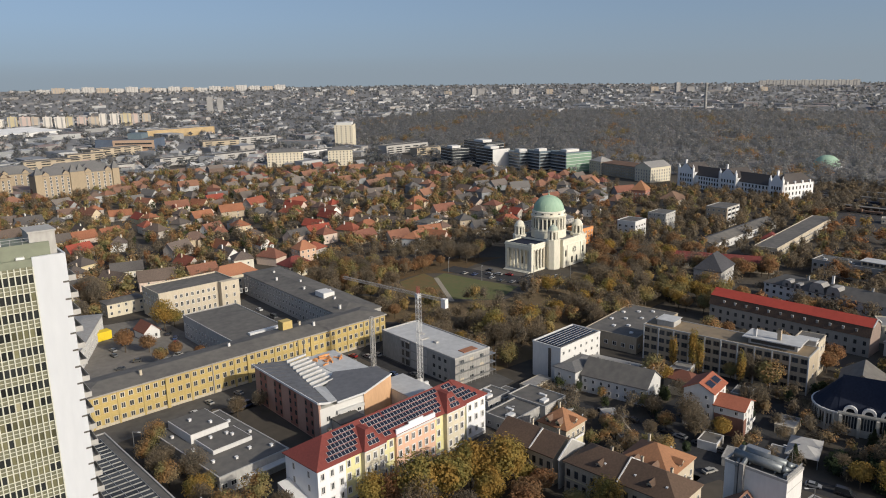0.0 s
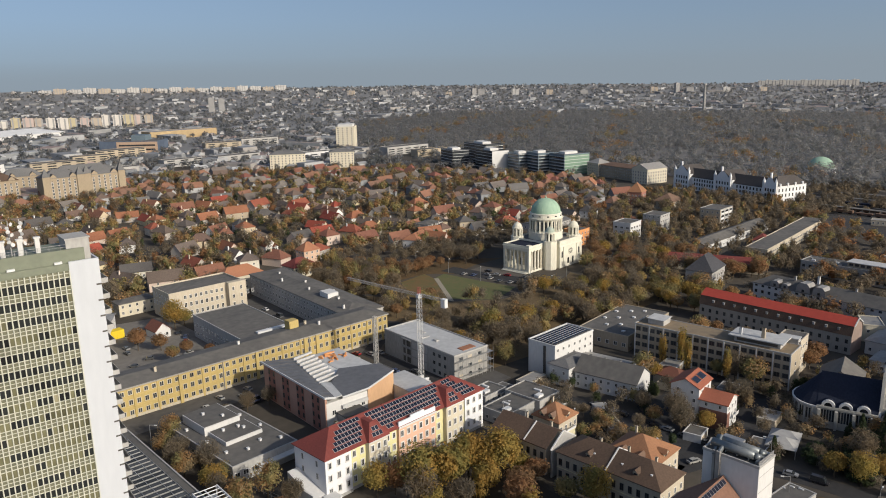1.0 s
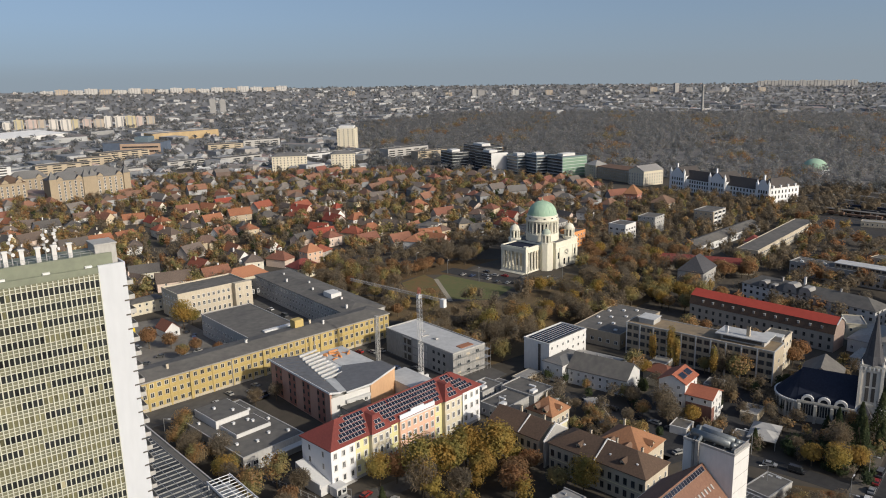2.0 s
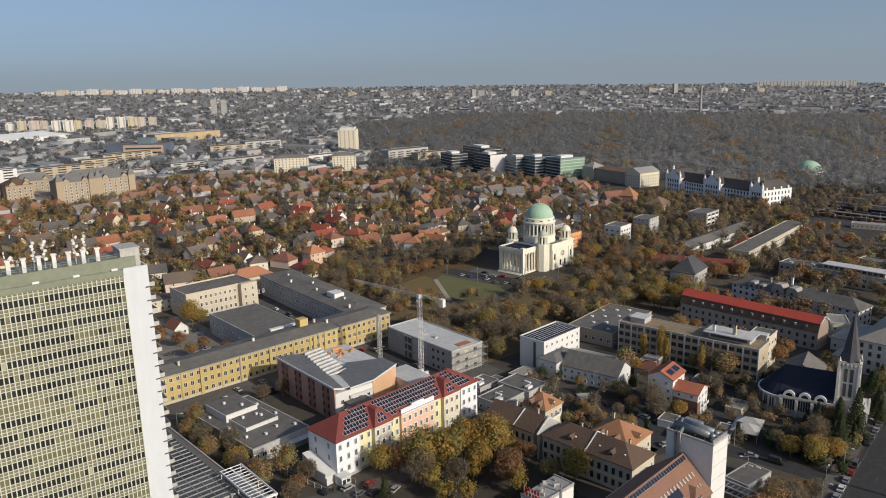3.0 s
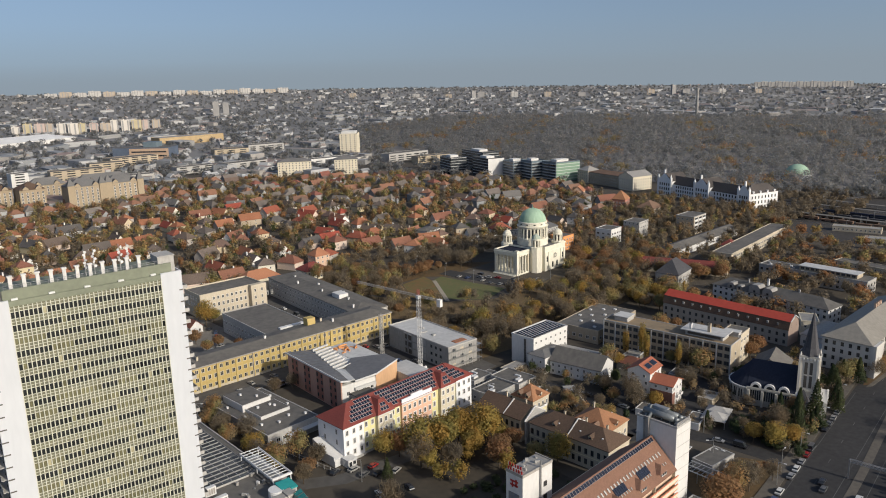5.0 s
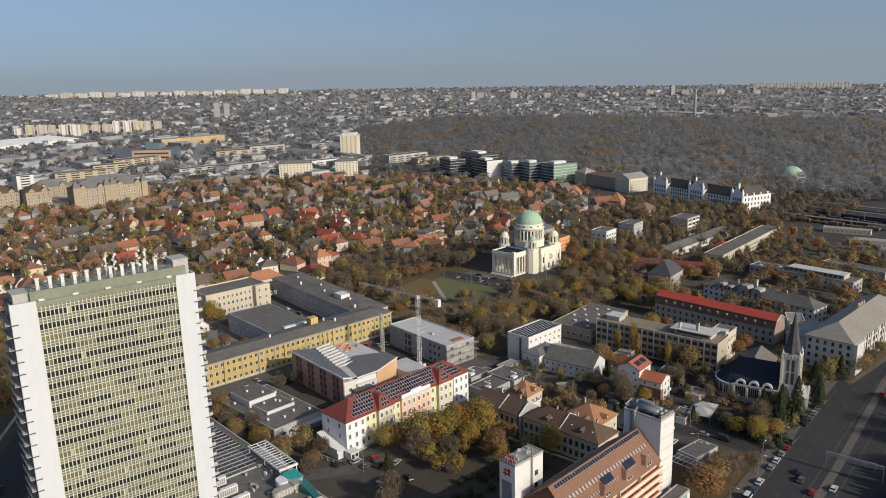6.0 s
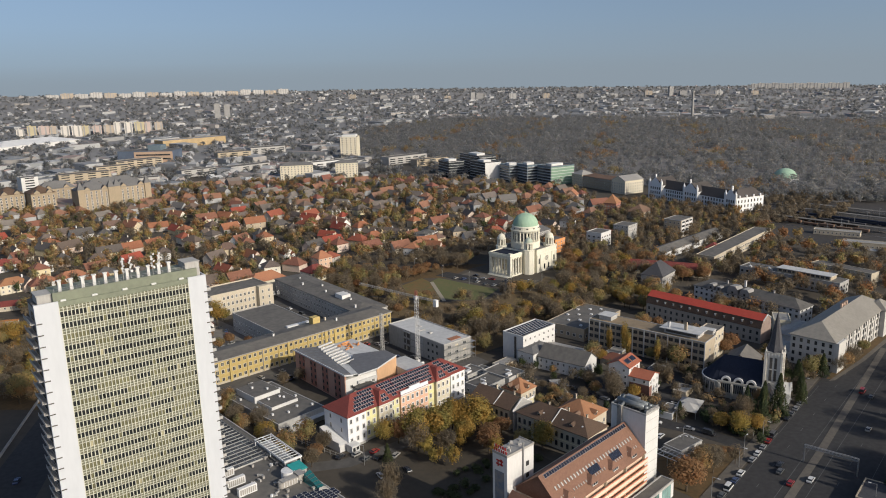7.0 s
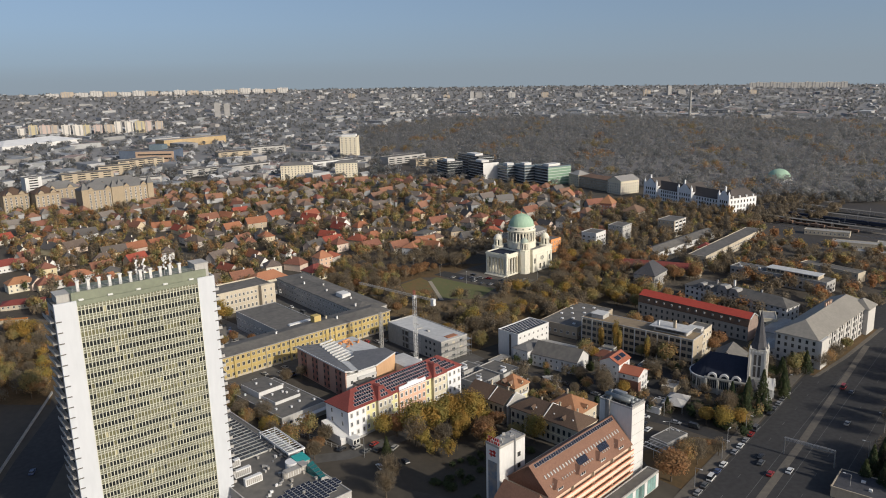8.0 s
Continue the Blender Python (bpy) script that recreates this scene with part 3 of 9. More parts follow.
# dark boxes on the end panels stand for shadowed slots
slit = Mesh().box(0, -0.05, 0, 1.5, 0.02, 0.34).data("slit", [FRAME_D])
for k in range(NF - 1):
    z = T_TOP - 4.9 - k * FLOOR
    share("slit", slit, tower, pose(0.05, 0, z))
    share("slit", slit, tower, pose(TW - 1.0, 0, z) @ Matrix.Diagonal((0.66, 1, 1, 1)))
part("roof", Mesh().box(0.3, 0.5, T_TOP - 0.6, TW - 0.3, TD, T_TOP + 0.1), R_FELT, tower)
for x in (0.2, TW - 6.4):
    part("roof_house", Mesh().box(x + 1.2, 2.5, T_TOP, x + 5.6, 8.5, T_TOP + 4.6 if x > 9 else T_TOP + 2.4).box(x + 1.0, 2.3, T_TOP + (4.6 if x > 9 else 2.4), x + 5.8, 8.7, T_TOP + (4.9 if x > 9 else 2.7)), W_GREY, tower, "grey rooftop plant house")
vent = Mesh().box(-0.42, -0.35, 0, 0.42, 0.35, 3.0).box(-0.6, -0.5, 3.0, 0.6, 0.5, 3.35).data("vent_pipe", [W_WHITE])
for k in range(11):
    share("vent_pipe", vent, tower, pose(7.5 + k * 3.05, 2.4, T_TOP + 2.8))
am = Mesh().tube(0, 0, 0, 7.0, 0.14, 0.08, 6).data("antenna_mast", [METAL])
dish = Mesh().tube(0, 0, 0, 0.25, 0.18, 0.4, 10).data("dish", [PAINT_W])
for q, x in enumerate((25.0, 27.2, 33.6, 35.6)):
    a_m = share("antenna_mast", am, tower, pose(x, 3.5, T_TOP + 2.8))
    for a in range(7):
        share("dish", dish, a_m, pose(0.3 * math.cos(a * 2.1), -0.35, 2.2 + a * 0.68, 75 + (a * 37) % 40, 0, (a * 71 + q * 30) % 100 - 50))
rail2 = Mesh()
for x in range(0, 38, 2):
    rail2.box(x, 0, 0, x + 0.06, 0.06, 1.0)
rail2.box(0, 0, 1.0, 37, 0.06, 1.06).box(0, 0, 0.5, 37, 0.06, 0.55)
share("roof_railing", rail2.data("roof_railing", [METAL]), tower, pose(GX0 - 0.5, 1.3, T_TOP + 3.0))
boxd = Mesh().box(-0.7, -0.35, 0, 0.7, 0.35, 1.0).data("band_box", [PAINT_W])
for k in range(5):
    share("band_box", boxd, tower, pose(GX0 + 1.5 + k * 8.3, 0.9, T_TOP - 0.2))

# ---- podium beside the tower ----
pod = building("podium", "low flat-roofed wing with rows of roof lights", "building", 29.8, 118, 29, 118, 9.3, 4.0, W_GREY, "flat", R_FELT, rows=(("S", 9, 3, 2.0, 1.6), ("S", 9, 6, 2.0, 1.6)))
rib = Mesh().box(0, 0, 0, 21.5, 1.1, 0.5).poly([(0, 0, 0.5), (21.5, 0, 0.5), (21.5, 1.1, 1.0), (0, 1.1, 1.0)]).poly([(0, 1.1, 0.5), (0, 1.1, 1.0), (21.5, 1.1, 1.0), (21.5, 1.1, 0.5)])
ROOFGL = pane("dark_roof_glazing", (0.055, 0.06, 0.066), 0.2, 0.4)
rib = rib.data("roof_light", [ROOFGL])
ribf = Mesh().box(0, -0.12, 0, 21.5, -0.02, 0.62).data("roof_light_curb", [W_GREY])
for k in range(26):
    share("roof_light", rib, pod, pose(4.5, 46 + k * 2.6, 9.36))
    share("roof_light_curb", ribf, pod, pose(4.5, 46 + k * 2.6, 9.36))
for k in range(3):
    u = part("cooling_unit", Mesh().box(0, 0, 0, 6.6, 1.5, 2.8), PAINT_W, pod, "white louvred cooling unit")
    u.matrix_basis = pose(4.2 - k * 0.3, 28.2 + k * 7.6, 9.36)
    for j in range(8):
        part("louvre", Mesh().box(0.4 + j * 0.75, -0.06, 0.4, 0.95 + j * 0.75, 0, 2.4), R_SHEET, u)
for k in range(12):
    part("roof_vent", Mesh().box(0, 0, 0, 0.8, 0.8, 0.9).box(-0.1, -0.1, 0.9, 0.9, 0.9, 1.05), R_SHEET, pod).matrix_basis = pose(10 + (k * 7.3) % 15, 8 + (k * 11.7) % 40, 9.36)
for k in range(8):
    part("glazing_bar", Mesh().box(0, 0, 0, 0.1, 67, 0.12), METAL, pod).matrix_basis = pose(4.5 + k * 3.07, 46, 10.2)
tiltp = Mesh().box(-0.85, -0.45, 0.17, 0.85, 0.45, 0.24).box(-0.97, -0.57, 0.1, 0.97, 0.57, 0.17, 1).data("solar_panel", [SOLAR, W_GREY])
for i in range(-6, 7):
    for j in range(-4, 5):
        if (i / 6.4) ** 2 + (j / 4.4) ** 2 < 1:
            share("solar_panel", tiltp, pod, pose(17 + i * 2.0, 9.0 + j * 1.5, 9.6, 14, 0, 0))
for k in range(22):
    part("roof_unit", Mesh().box(0, 0, 0, 0.5 + (k % 3) * 0.5, 0.6, 0.4 + (k % 2) * 0.5), (METAL, PAINT_W, W_GREY)[k % 3], pod).matrix_basis = pose(6 + (k * 5.9) % 19, 17 + (k * 3.7) % 24, 9.36, 0, 0, k * 25)
perg = thing("roof_pergola", "white steel pergola frame on the podium roof", "pergola", 52.0, 152.9, 9.4, 2.2)
part("deck", Mesh().box(0, 0, 0, 6.5, 23, 0.6), R_FELT, perg, "dark plant deck")
for k in range(5):
    part("plant_unit", Mesh().box(1, 1 + k * 4.4, 0.6, 5.4, 4 + k * 4.4, 1.9), METAL, perg)
for k in range(13):
    part("slat", Mesh().box(-0.1, 0, 3.05, 6.6, 0.16, 3.25), PAINT_W, perg).matrix_basis = pose(0, 0.5 + k * 1.85, 0)
part("middle_beam", Mesh().box(3.1, 0, 2.8, 3.4, 23, 3.05), PAINT_W, perg)
for x, y in ((0, 0), (6.3, 0), (0, 22.6), (6.3, 22.6), (0, 11), (6.3, 11)):
    part("post", Mesh().box(x, y, 0, x + 0.25, y + 0.25, 3.0), PAINT_W, perg)
part("rim", Mesh().box(-0.25, 0, 2.7, 0, 23, 3.4).box(6.6, 0, 2.7, 6.85, 23, 3.4).box(-0.25, -0.25, 2.7, 6.85, 0, 3.4), PAINT_W, perg)
teal = thing("entrance_canopy", "teal glazed stair hall with grey links on the podium roof", "stair hall", 50.9, 131.0, 9.4, 3.0)
TEALD = surf("dark_teal_glazing", (0.02, 0.13, 0.13), (0.016, 0.10, 0.105), scale=0.8, rough=0.25, bump=0, spec=0.5)
part("hall", Mesh().box(0.4, 14.2, 0, 6.4, 19.2, 2.3), W_GREY, teal, "grey hall walls")
part("teal_roof", Mesh().shape([(1.6, 14.0, 2.3), (6.7, 14.0, 2.3), (6.7, 19.4, 2.3), (1.6, 19.4, 2.3), (1.6, 14.0, 2.7), (6.7, 14.0, 2.7), (6.7, 19.4, 3.3), (1.6, 19.4, 3.3)], [(4, 5, 6, 7), (0, 1, 5, 4), (1, 2, 6, 5), (2, 3, 7, 6), (3, 0, 4, 7)]), TEAL, teal, "sloping teal sheet roof")
part("round_end", Mesh().tube(0.6, 16.7, 0, 2.8, 2.5, n=20), PAINT_W, teal, "white rounded end of the stair hall")
part("teal_hall", Mesh().shape([(3.0, 1.6, 0), (6.2, 1.2, 0), (6.6, 11.8, 0), (2.8, 10.6, 0), (3.6, 1.8, 0.7), (5.6, 1.6, 0.7), (6.2, 11.6, 2.9), (3.2, 10.6, 2.9)], [(4, 5, 6, 7), (0, 1, 5, 4), (1, 2, 6, 5), (2, 3, 7, 6), (3, 0, 4, 7)]), TEALD, teal, "dark teal glazed sloping stair hall")
for k in range(6):
    f = k / 5
    part("glazing_bar", Mesh().beam((3.5 - 0.4 * f, 1.8 + 8.8 * f, 0.75 + 2.2 * f), (5.6 + 0.6 * f, 1.6 + 10 * f, 0.75 + 2.2 * f), 0.12), FRAME_D, teal)
part("end_cone", Mesh().shape([(2.6, 0.6, 0), (6.8, -0.2, 0), (6.4, 1.6, 0), (3.0, 1.8, 0), (3.6, 1.6, 1.2), (5.6, 1.5, 1.2)], [(0, 1, 5, 4), (1, 2, 5), (2, 3, 4, 5), (3, 0, 4)]), R_SHEET, teal, "grey sheet end of the stair hall")
part("link", Mesh().box(-4.6, 11.2, 0, 3.2, 13.6, 2.2).tube(-4.6, 12.4, 0, 2.2, 1.2, n=14).box(-4.8, 11.0, 2.2, 3.4, 13.8, 2.4), R_SHEET, teal, "grey sheet link with a rounded end")
part("upper_link", Mesh().box(1.2, 10.6, 2.2, 4.0, 14.4, 2.9), R_SHEET, teal)
for k in range(7):
    part("rib", Mesh().box(-4.2 + k * 1.0, 11.1, 0.2, -4.05 + k * 1.0, 11.2, 2.0), PAINT_W, teal)

# ---- the long ochre building and its wings ----
rows = []
for z, n, hh in ((1.2, 44, 1.7), (5.1, 44, 1.9), (9.0, 44, 1.7)):
    rows.append(("S", n, z, 1.72, hh + 0.2, WIN_O))
yel = building("long_building", "long three-storey ochre building with a dark low roof", "building", 50, 262.6, 129.5, 16.5, 12.3, 4.3, W_YELLOW, "hip", R_FELT, 1.6, rows=rows + [("W", 5, 5.1, 1.35, 1.9), ("W", 5, 9, 1.35, 1.7)], over=0.6, plinth=(1.0, W_BEIGE))
for k in range(15):
    part("pilaster", Mesh().box(k * 8.83 + 2.6, -0.3, -0.3, k * 8.83 + 3.2, 0, 11.8), W_YELLOW, yel)
for x in (28.5, 61, 84, 90):
    part("bay", Mesh().box(x, -0.6, -0.3, x + 1.2, 0, 12.0), W_YELLOW, yel)
part("downpipe", Mesh().box(86.6, -0.45, 0, 86.9, -0.1, 12).box(46.6, -0.45, 0, 46.9, -0.1, 12), R_SHEET, yel)
lint = Mesh().box(-0.85, -0.16, 0, 0.85, 0, 0.22).data("lintel", [W_BEIGE])
for k in range(44):
    share("lintel", lint, yel, pose((k + 0.5) * 129.5 / 44, 0, 7.05))
part("eave", Mesh().box(-0.3, -0.8, 11.75, 129.8, -0.1, 12.2), R_SHEET, yel, "grey eaves gutter")
part("string_course", Mesh().box(-0.1, -0.12, 4.35, 129.6, 0, 4.6).box(-0.1, -0.12, 8.3, 129.6, 0, 8.5), W_YELLOW, yel)
part("roof_house", Mesh().box(83, 9, 12.5, 87.5, 13, 17.2), W_YELLOW, yel, "ochre brick roof house")
for k, x in enumerate((22, 58, 92, 96)):
    chimney(yel, x, 5 + (k * 3) % 8, 12.4, 15.3, 0.9, W_WHITE if k % 2 else W_BEIGE)
w1 = building("rear_wing", "low grey rear wing of the long building", "building", 114, 281, 26, 56, 10.6, 3.0, W_GREY, "flat", R_FELT, rows=(("W", 18, 1.5, 1.2, 1.9), ("W", 18, 5.5, 1.2, 1.9)))
part("skylight", Mesh().box(9, 8, 10.7, 23, 10.2, 11.6), PAINT_W, w1, "long white rooflight")
w2 = building("rear_wing", "grey rear wing with a dark low roof", "building", 163.5, 283.5, 21, 103, 11.8, 0.5, W_GREY, "hip", R_FELT, 1.8, rows=(("W", 30, 1.5, 1.3, 1.9), ("W", 30, 5.3, 1.3, 1.9), ("W", 30, 8.8, 1.3, 1.7)))
part("roof_house", Mesh().box(6, 26, 12, 12, 34, 15.4), W_WHITE, w2, "white roof house")
for k in range(7):
    chimney(w2, 4 + (k * 5) % 12, 8 + k * 13, 12, 14.5, 0.9, W_WHITE)
cr = building("school_building", "cream three-storey building with a flat grey roof", "building", 110, 366.5, 40, 21, 14, 4.0, W_BEIGE, "flat", R_FELT, rows=(("S", 8, 1.5, 1.5, 2.4, WIN, 7, 30), ("S", 8, 6.0, 1.5, 2.4, WIN, 7, 30), ("S", 8, 10.3, 1.5, 2.0, WIN, 7, 30), ("W", 6, 6.0, 1.4, 2.4), ("W", 6, 10.3, 1.4, 2.0)), parapet=0.8)
part("bay", Mesh().box(31, -3.5, -0.3, 41, 0, 14.9), W_BEIGE, cr, "projecting stair bay")
windows(cr, "S", 40, 21, 2, 6, 1.4, 2.4, WIN, 42, 48)
for k, (x, y) in enumerate(((33.5, -3.5), (38, -3.5))):
    for z in (2, 6.2, 10.4):
        share("window", WIN, cr, pose(x, y, z) @ Matrix.Diagonal((1.3, 1, 2.1, 1)))

# ---- the building site ----
con = building("unfinished_building", "raw concrete block under construction with a pale roof", "building", 169.3, 210.6, 18.2, 46.3, 11, 2.5, W_CONC, "flat", R_PALE, parapet=0.5, wall2=W_GREY)
for lvl in range(3):
    for k in range(3):
        part("opening", Mesh().box(2.4 + k * 5.2, -0.03, 0.8 + lvl * 3.6, 4.4 + k * 5.2, 0.1, 2.6 + lvl * 3.6), GLASS if (k + lvl) % 3 else W_BEIGE, con)
    for k in range(3):
        part("opening", Mesh().box(-0.03, 5 + k * 3.4, 0.9 + lvl * 3.6, 0.1, 6.4 + k * 3.4, 2.3 + lvl * 3.6), GLASS, con)
    # thin dark sheet on the wall stands for the shade inside an open bay
    part("open_bay", Mesh().box(-0.04, 28, 0.4 + lvl * 3.6, 0.1, 33, 3.2 + lvl * 3.6), FRAME_D, con, "dark panel standing for the shade in an open storey")
    part("bay_slab", Mesh().box(-0.7, 27.4, 3.2 + lvl * 3.6, 0, 33.6, 3.6 + lvl * 3.6).box(-0.6, 30.2, 0.2 + lvl * 3.6, -0.2, 30.7, 3.2 + lvl * 3.6), W_CONC, con)
    part("wall_panel", Mesh().box(-0.06, 17, 0.3 + lvl * 3.6, 0, 27, 3.3 + lvl * 3.6), W_GREY, con)
    part("scaffold_deck", Mesh().box(-0.2, -1.5, 1.9 + lvl * 3.4, 18.6, -0.4, 2.0 + lvl * 3.4).box(18.4, -1.5, 1.9 + lvl * 3.4, 20.2, 20, 2.0 + lvl * 3.4), METAL, con)
for k in range(9):
    part("scaffold_pole", Mesh().box(-0.1 + k * 2.3, -1.55, 0, -0.02 + k * 2.3, -1.47, 10.5).box(-0.1 + k * 2.3, -0.5, 0, -0.02 + k * 2.3, -0.42, 10.5), METAL, con)
for k in range(9):
    part("scaffold_pole", Mesh().box(20.1, -1.5 + k * 2.6, 0, 20.18, -1.42 + k * 2.6, 10.5), METAL, con)
part("roof_opening", Mesh().box(7, 2.5, 11.1, 14, 6, 11.35), R_ORANGE, con, "open roof bay with timber and tiles")
part("upstand", Mesh().box(6, 18, 11.1, 7.5, 20, 11.8).box(4, 25, 11.1, 8, 26, 11.5).box(9, 30, 11.1, 10, 34, 11.5), W_GREY, con)


def lattice(k, p, q, w, seg, bar=0.14):
    """A square lattice mast or jib from p to q."""
    p, q = Vector(p), Vector(q)
    a = (q - p).normalized()
    s = a.cross(Vector((0, 0, 1)) if abs(a.z) < 0.9 else Vector((1, 0, 0))).normalized() * w / 2
    u = s.cross(a).normalized() * w / 2
    n = max(1, int((q - p).length / seg))
    c = [s + u, -s + u, -s - u, s - u]
    for e in c:
        k.beam(p + e, q + e, bar)
    for i in range(n):
        p0, p1 = p + (q - p) * i / n, p + (q - p) * (i + 1) / n
        for j in range(4):
            k.beam(p0 + c[j], p1 + c[(j + 1) % 4], bar * 0.6)
            k.beam(p1 + c[j], p1 + c[(j + 1) % 4], bar * 0.6)
    return k


crane = thing("tower_crane", "pale lattice tower crane standing on a building site", "crane", 159.6, 219.8, 0, 0)
part("mast", lattice(Mesh(), (0, 0, 0.8), (0, 0, 35.5), 1.5, 1.8, 0.12), W_WHITE, crane)
part("base", Mesh().box(-2.6, -2.6, 0, 2.6, 2.6, 0.8).box(-2.2, -2.2, 0.8, 2.2, -1.3, 2.2).box(-2.2, 1.3, 0.8, 2.2, 2.2, 2.2), PAINT_W, crane, "concrete ballast blocks")
part("cab", Mesh().box(-0.9, -0.9, 35.4, 0.9, 0.9, 36.9), W_WHITE, crane, "pale slewing cab")
part("slewing_head", lattice(Mesh(), (0, 0, 36.9), (0, 0, 39.6), 0.9, 1.2, 0.12), surf("rust_red_paint", (0.30, 0.09, 0.07), (0.24, 0.08, 0.06), scale=2, rough=0.6, bump=0), crane, "dull red mast head")
JD = Vector((-0.19, 0.98, 0))
part("jib", lattice(Mesh(), JD * 1.0 + Vector((0, 0, 36.6)), JD * 41 + Vector((0, 0, 36.6)), 0.9, 1.6, 0.085), W_GREY, crane)
part("counter_jib", lattice(Mesh(), JD * -1.0 + Vector((0, 0, 36.6)), JD * -13 + Vector((0, 0, 36.6)), 0.9, 1.6, 0.1), W_GREY, crane)
part("counterweight", Mesh().box(-0.9, -14, 33.8, 0.9, -12.0, 37.2), PAINT_W, crane).matrix_basis = pose(0, 0, 0, 0, 0, 11)
m2 = thing("crane_mast", "grey lattice mast of a second crane without jib", "crane", 155.8, 246.6, 0, 0)
part("mast", lattice(Mesh(), (0, 0, 0.3), (0, 0, 22), 1.4, 1.8, 0.22), W_GREY, m2)
part("base", Mesh().box(-2, -2, 0, 2, 2, 0.6), W_CONC, m2)

# ---- the brick-panelled block ----
br = thing("panelled_block", "modern block with brick panels and grey mono-pitch roofs", "building", 108, 204.4, 0, 2.0)
BP = [(0, 0), (17, 0), (33, 6.8), (33, 44), (0, 44)]
part("wall", Mesh().shape([(x, y, -0.5) for x, y in BP] + [(x, y, 11.4) for x, y in BP], [(5, 6, 7, 8, 9)] + [(i, (i + 1) % 5, 5 + (i + 1) % 5, 5 + i) for i in range(5)]), wall("school_white_render", (0.70, 0.69, 0.66), 0.92), br, "white rendered walls")
part("west_wall", Mesh().box(-0.5, 0, -0.5, 0, 44.3, 13.8).box(0, 0, 11.4, 0.3, 44, 13.6), wall("rose_render", (0.50, 0.30, 0.23), 0.85), br, "rose rendered west wall")
for k in range(4):
    part("brick_panel", Mesh().box(-0.62, 3.6 + k * 10.6, 0.5, -0.5, 8.6 + k * 10.6, 13.0), W_BRICK, br, "red brick panel")
for k in range(4):
    for z in (1.5, 4.7, 7.9, 10.8):
        for j in range(2):
            share("window", WIN_D, br, pose(-0.62, 4.3 + j * 3.5 + k * 10.6, z, 0, 0, -90) @ Matrix.Diagonal((1.1, 1, 1.7, 1)))
def deck(pts, th=0.35):
    """A thin roof deck over corners (x, y, z)."""
    n = len(pts)
    return Mesh().shape(pts + [(x, y, z + th) for x, y, z in pts], [tuple(range(n - 1, -1, -1)), tuple(range(n, 2 * n))] + [(i, (i + 1) % n, n + (i + 1) % n, n + i) for i in range(n)])


R_ZINC = surf("dark_zinc_sheet", (0.15, 0.15, 0.155), (0.11, 0.11, 0.115), scale=0.5, rough=0.55, bump=0.05)
part("roof", deck([(-1, -0.8, 13.9), (3.2, -0.8, 12.9), (12, 45, 11.9), (-1, 45, 13.9)]), R_ZINC, br, "dark seamed zinc roof")
for k in range(12):
    f = (k + 0.5) / 12
    part("seam", Mesh().beam((-1, -0.4 + 45 * f, 14.3), (3.2 + 8.8 * f, -0.4 + 45 * f, 13.3 - f), 0.12), R_FELT, br)
part("roof_edge", Mesh().beam((-1.1, -0.8, 14.1), (-1.1, 45.1, 14.1), 0.3, 0, 0.7).beam((-1.1, -0.95, 14.1), (3.4, -0.95, 13.1), 0.3, 0, 0.7), PAINT_W, br, "white roof edge")
part("valley_gutter", deck([(3.2, -0.8, 12.9), (6.0, -0.8, 12.9), (9.5, 12, 12.5), (8.4, 16, 12.2), (6.6, 16, 12.6)], 0.4), R_PALE, br, "pale triangular valley gutter")
for k in range(9):
    f = (14 + k * 3.5) / 45
    x0, y0 = 3.2 + 8.8 * f, 14 + k * 3.5
    fin = Mesh().shape([(x0, y0, 12.2), (x0 + 9.5, y0 + 2.4, 12.2), (x0 + 9.5, y0 + 4.6, 12.2), (x0, y0 + 3.2, 12.2), (x0, y0, 13.3), (x0 + 9.5, y0 + 2.4, 12.9), (x0, y0 + 0.4, 13.3), (x0 + 9.5, y0 + 2.8, 12.9)], [(0, 1, 5, 4), (4, 5, 7, 6), (6, 7, 2, 3), (1, 2, 7, 5), (0, 4, 6, 3)])
    part("roof_fin", fin, R_PALE, br, "pale sawtooth roof light")
part("roof", deck([(6.0, -0.8, 12.2), (17, -0.8, 12.4), (33, 6, 12.6), (33, 15, 12.7), (19, 22, 12.4), (9.5, 12, 12.2)]), R_ZINC, br, "dark folded zinc roof")
part("roof_edge", Mesh().beam((6, -0.95, 12.4), (17, -0.95, 12.6), 0.3, 0, 0.6).beam((17, -0.95, 12.6), (33.1, 5.9, 12.8), 0.3, 0, 0.6), PAINT_W, br, "white roof edge")
part("terrace", Mesh().box(20, 18, 11.42, 32.7, 43.7, 11.6), R_PALE, br, "pale unfinished roof terrace")
for k in range(14):
    part("timber_beam", Mesh().box(0, 0, 0, 2.2 + (k % 3) * 0.8, 0.5, 0.35 + (k % 2) * 0.4), W_ORANGE, br).matrix_basis = pose(21 + (k * 2.9) % 8, 32 + (k * 1.7) % 9, 11.6, 0, 0, k * 37)
part("annex", Mesh().shape([(17, -0.4, -0.5), (33.2, 6.4, -0.5), (33.2, 16, -0.5), (17, 16, -0.5), (17, -0.4, 12.1), (33.2, 6.4, 12.3), (33.2, 16, 12.4), (17, 16, 12.2)], [(4, 5, 6, 7), (0, 1, 5, 4), (1, 2, 6, 5), (2, 3, 7, 6), (3, 0, 4, 7)]), wall("peach_orange_render", (0.68, 0.42, 0.24), 0.85), br, "peach orange rendered bay")
part("porch", Mesh().box(4, -6, -0.5, 13, 0, 7.0).box(3.7, -6.3, 7.0, 13.3, 0, 7.4, 1), [W_GREY, R_FELT], br, "grey entrance porch")
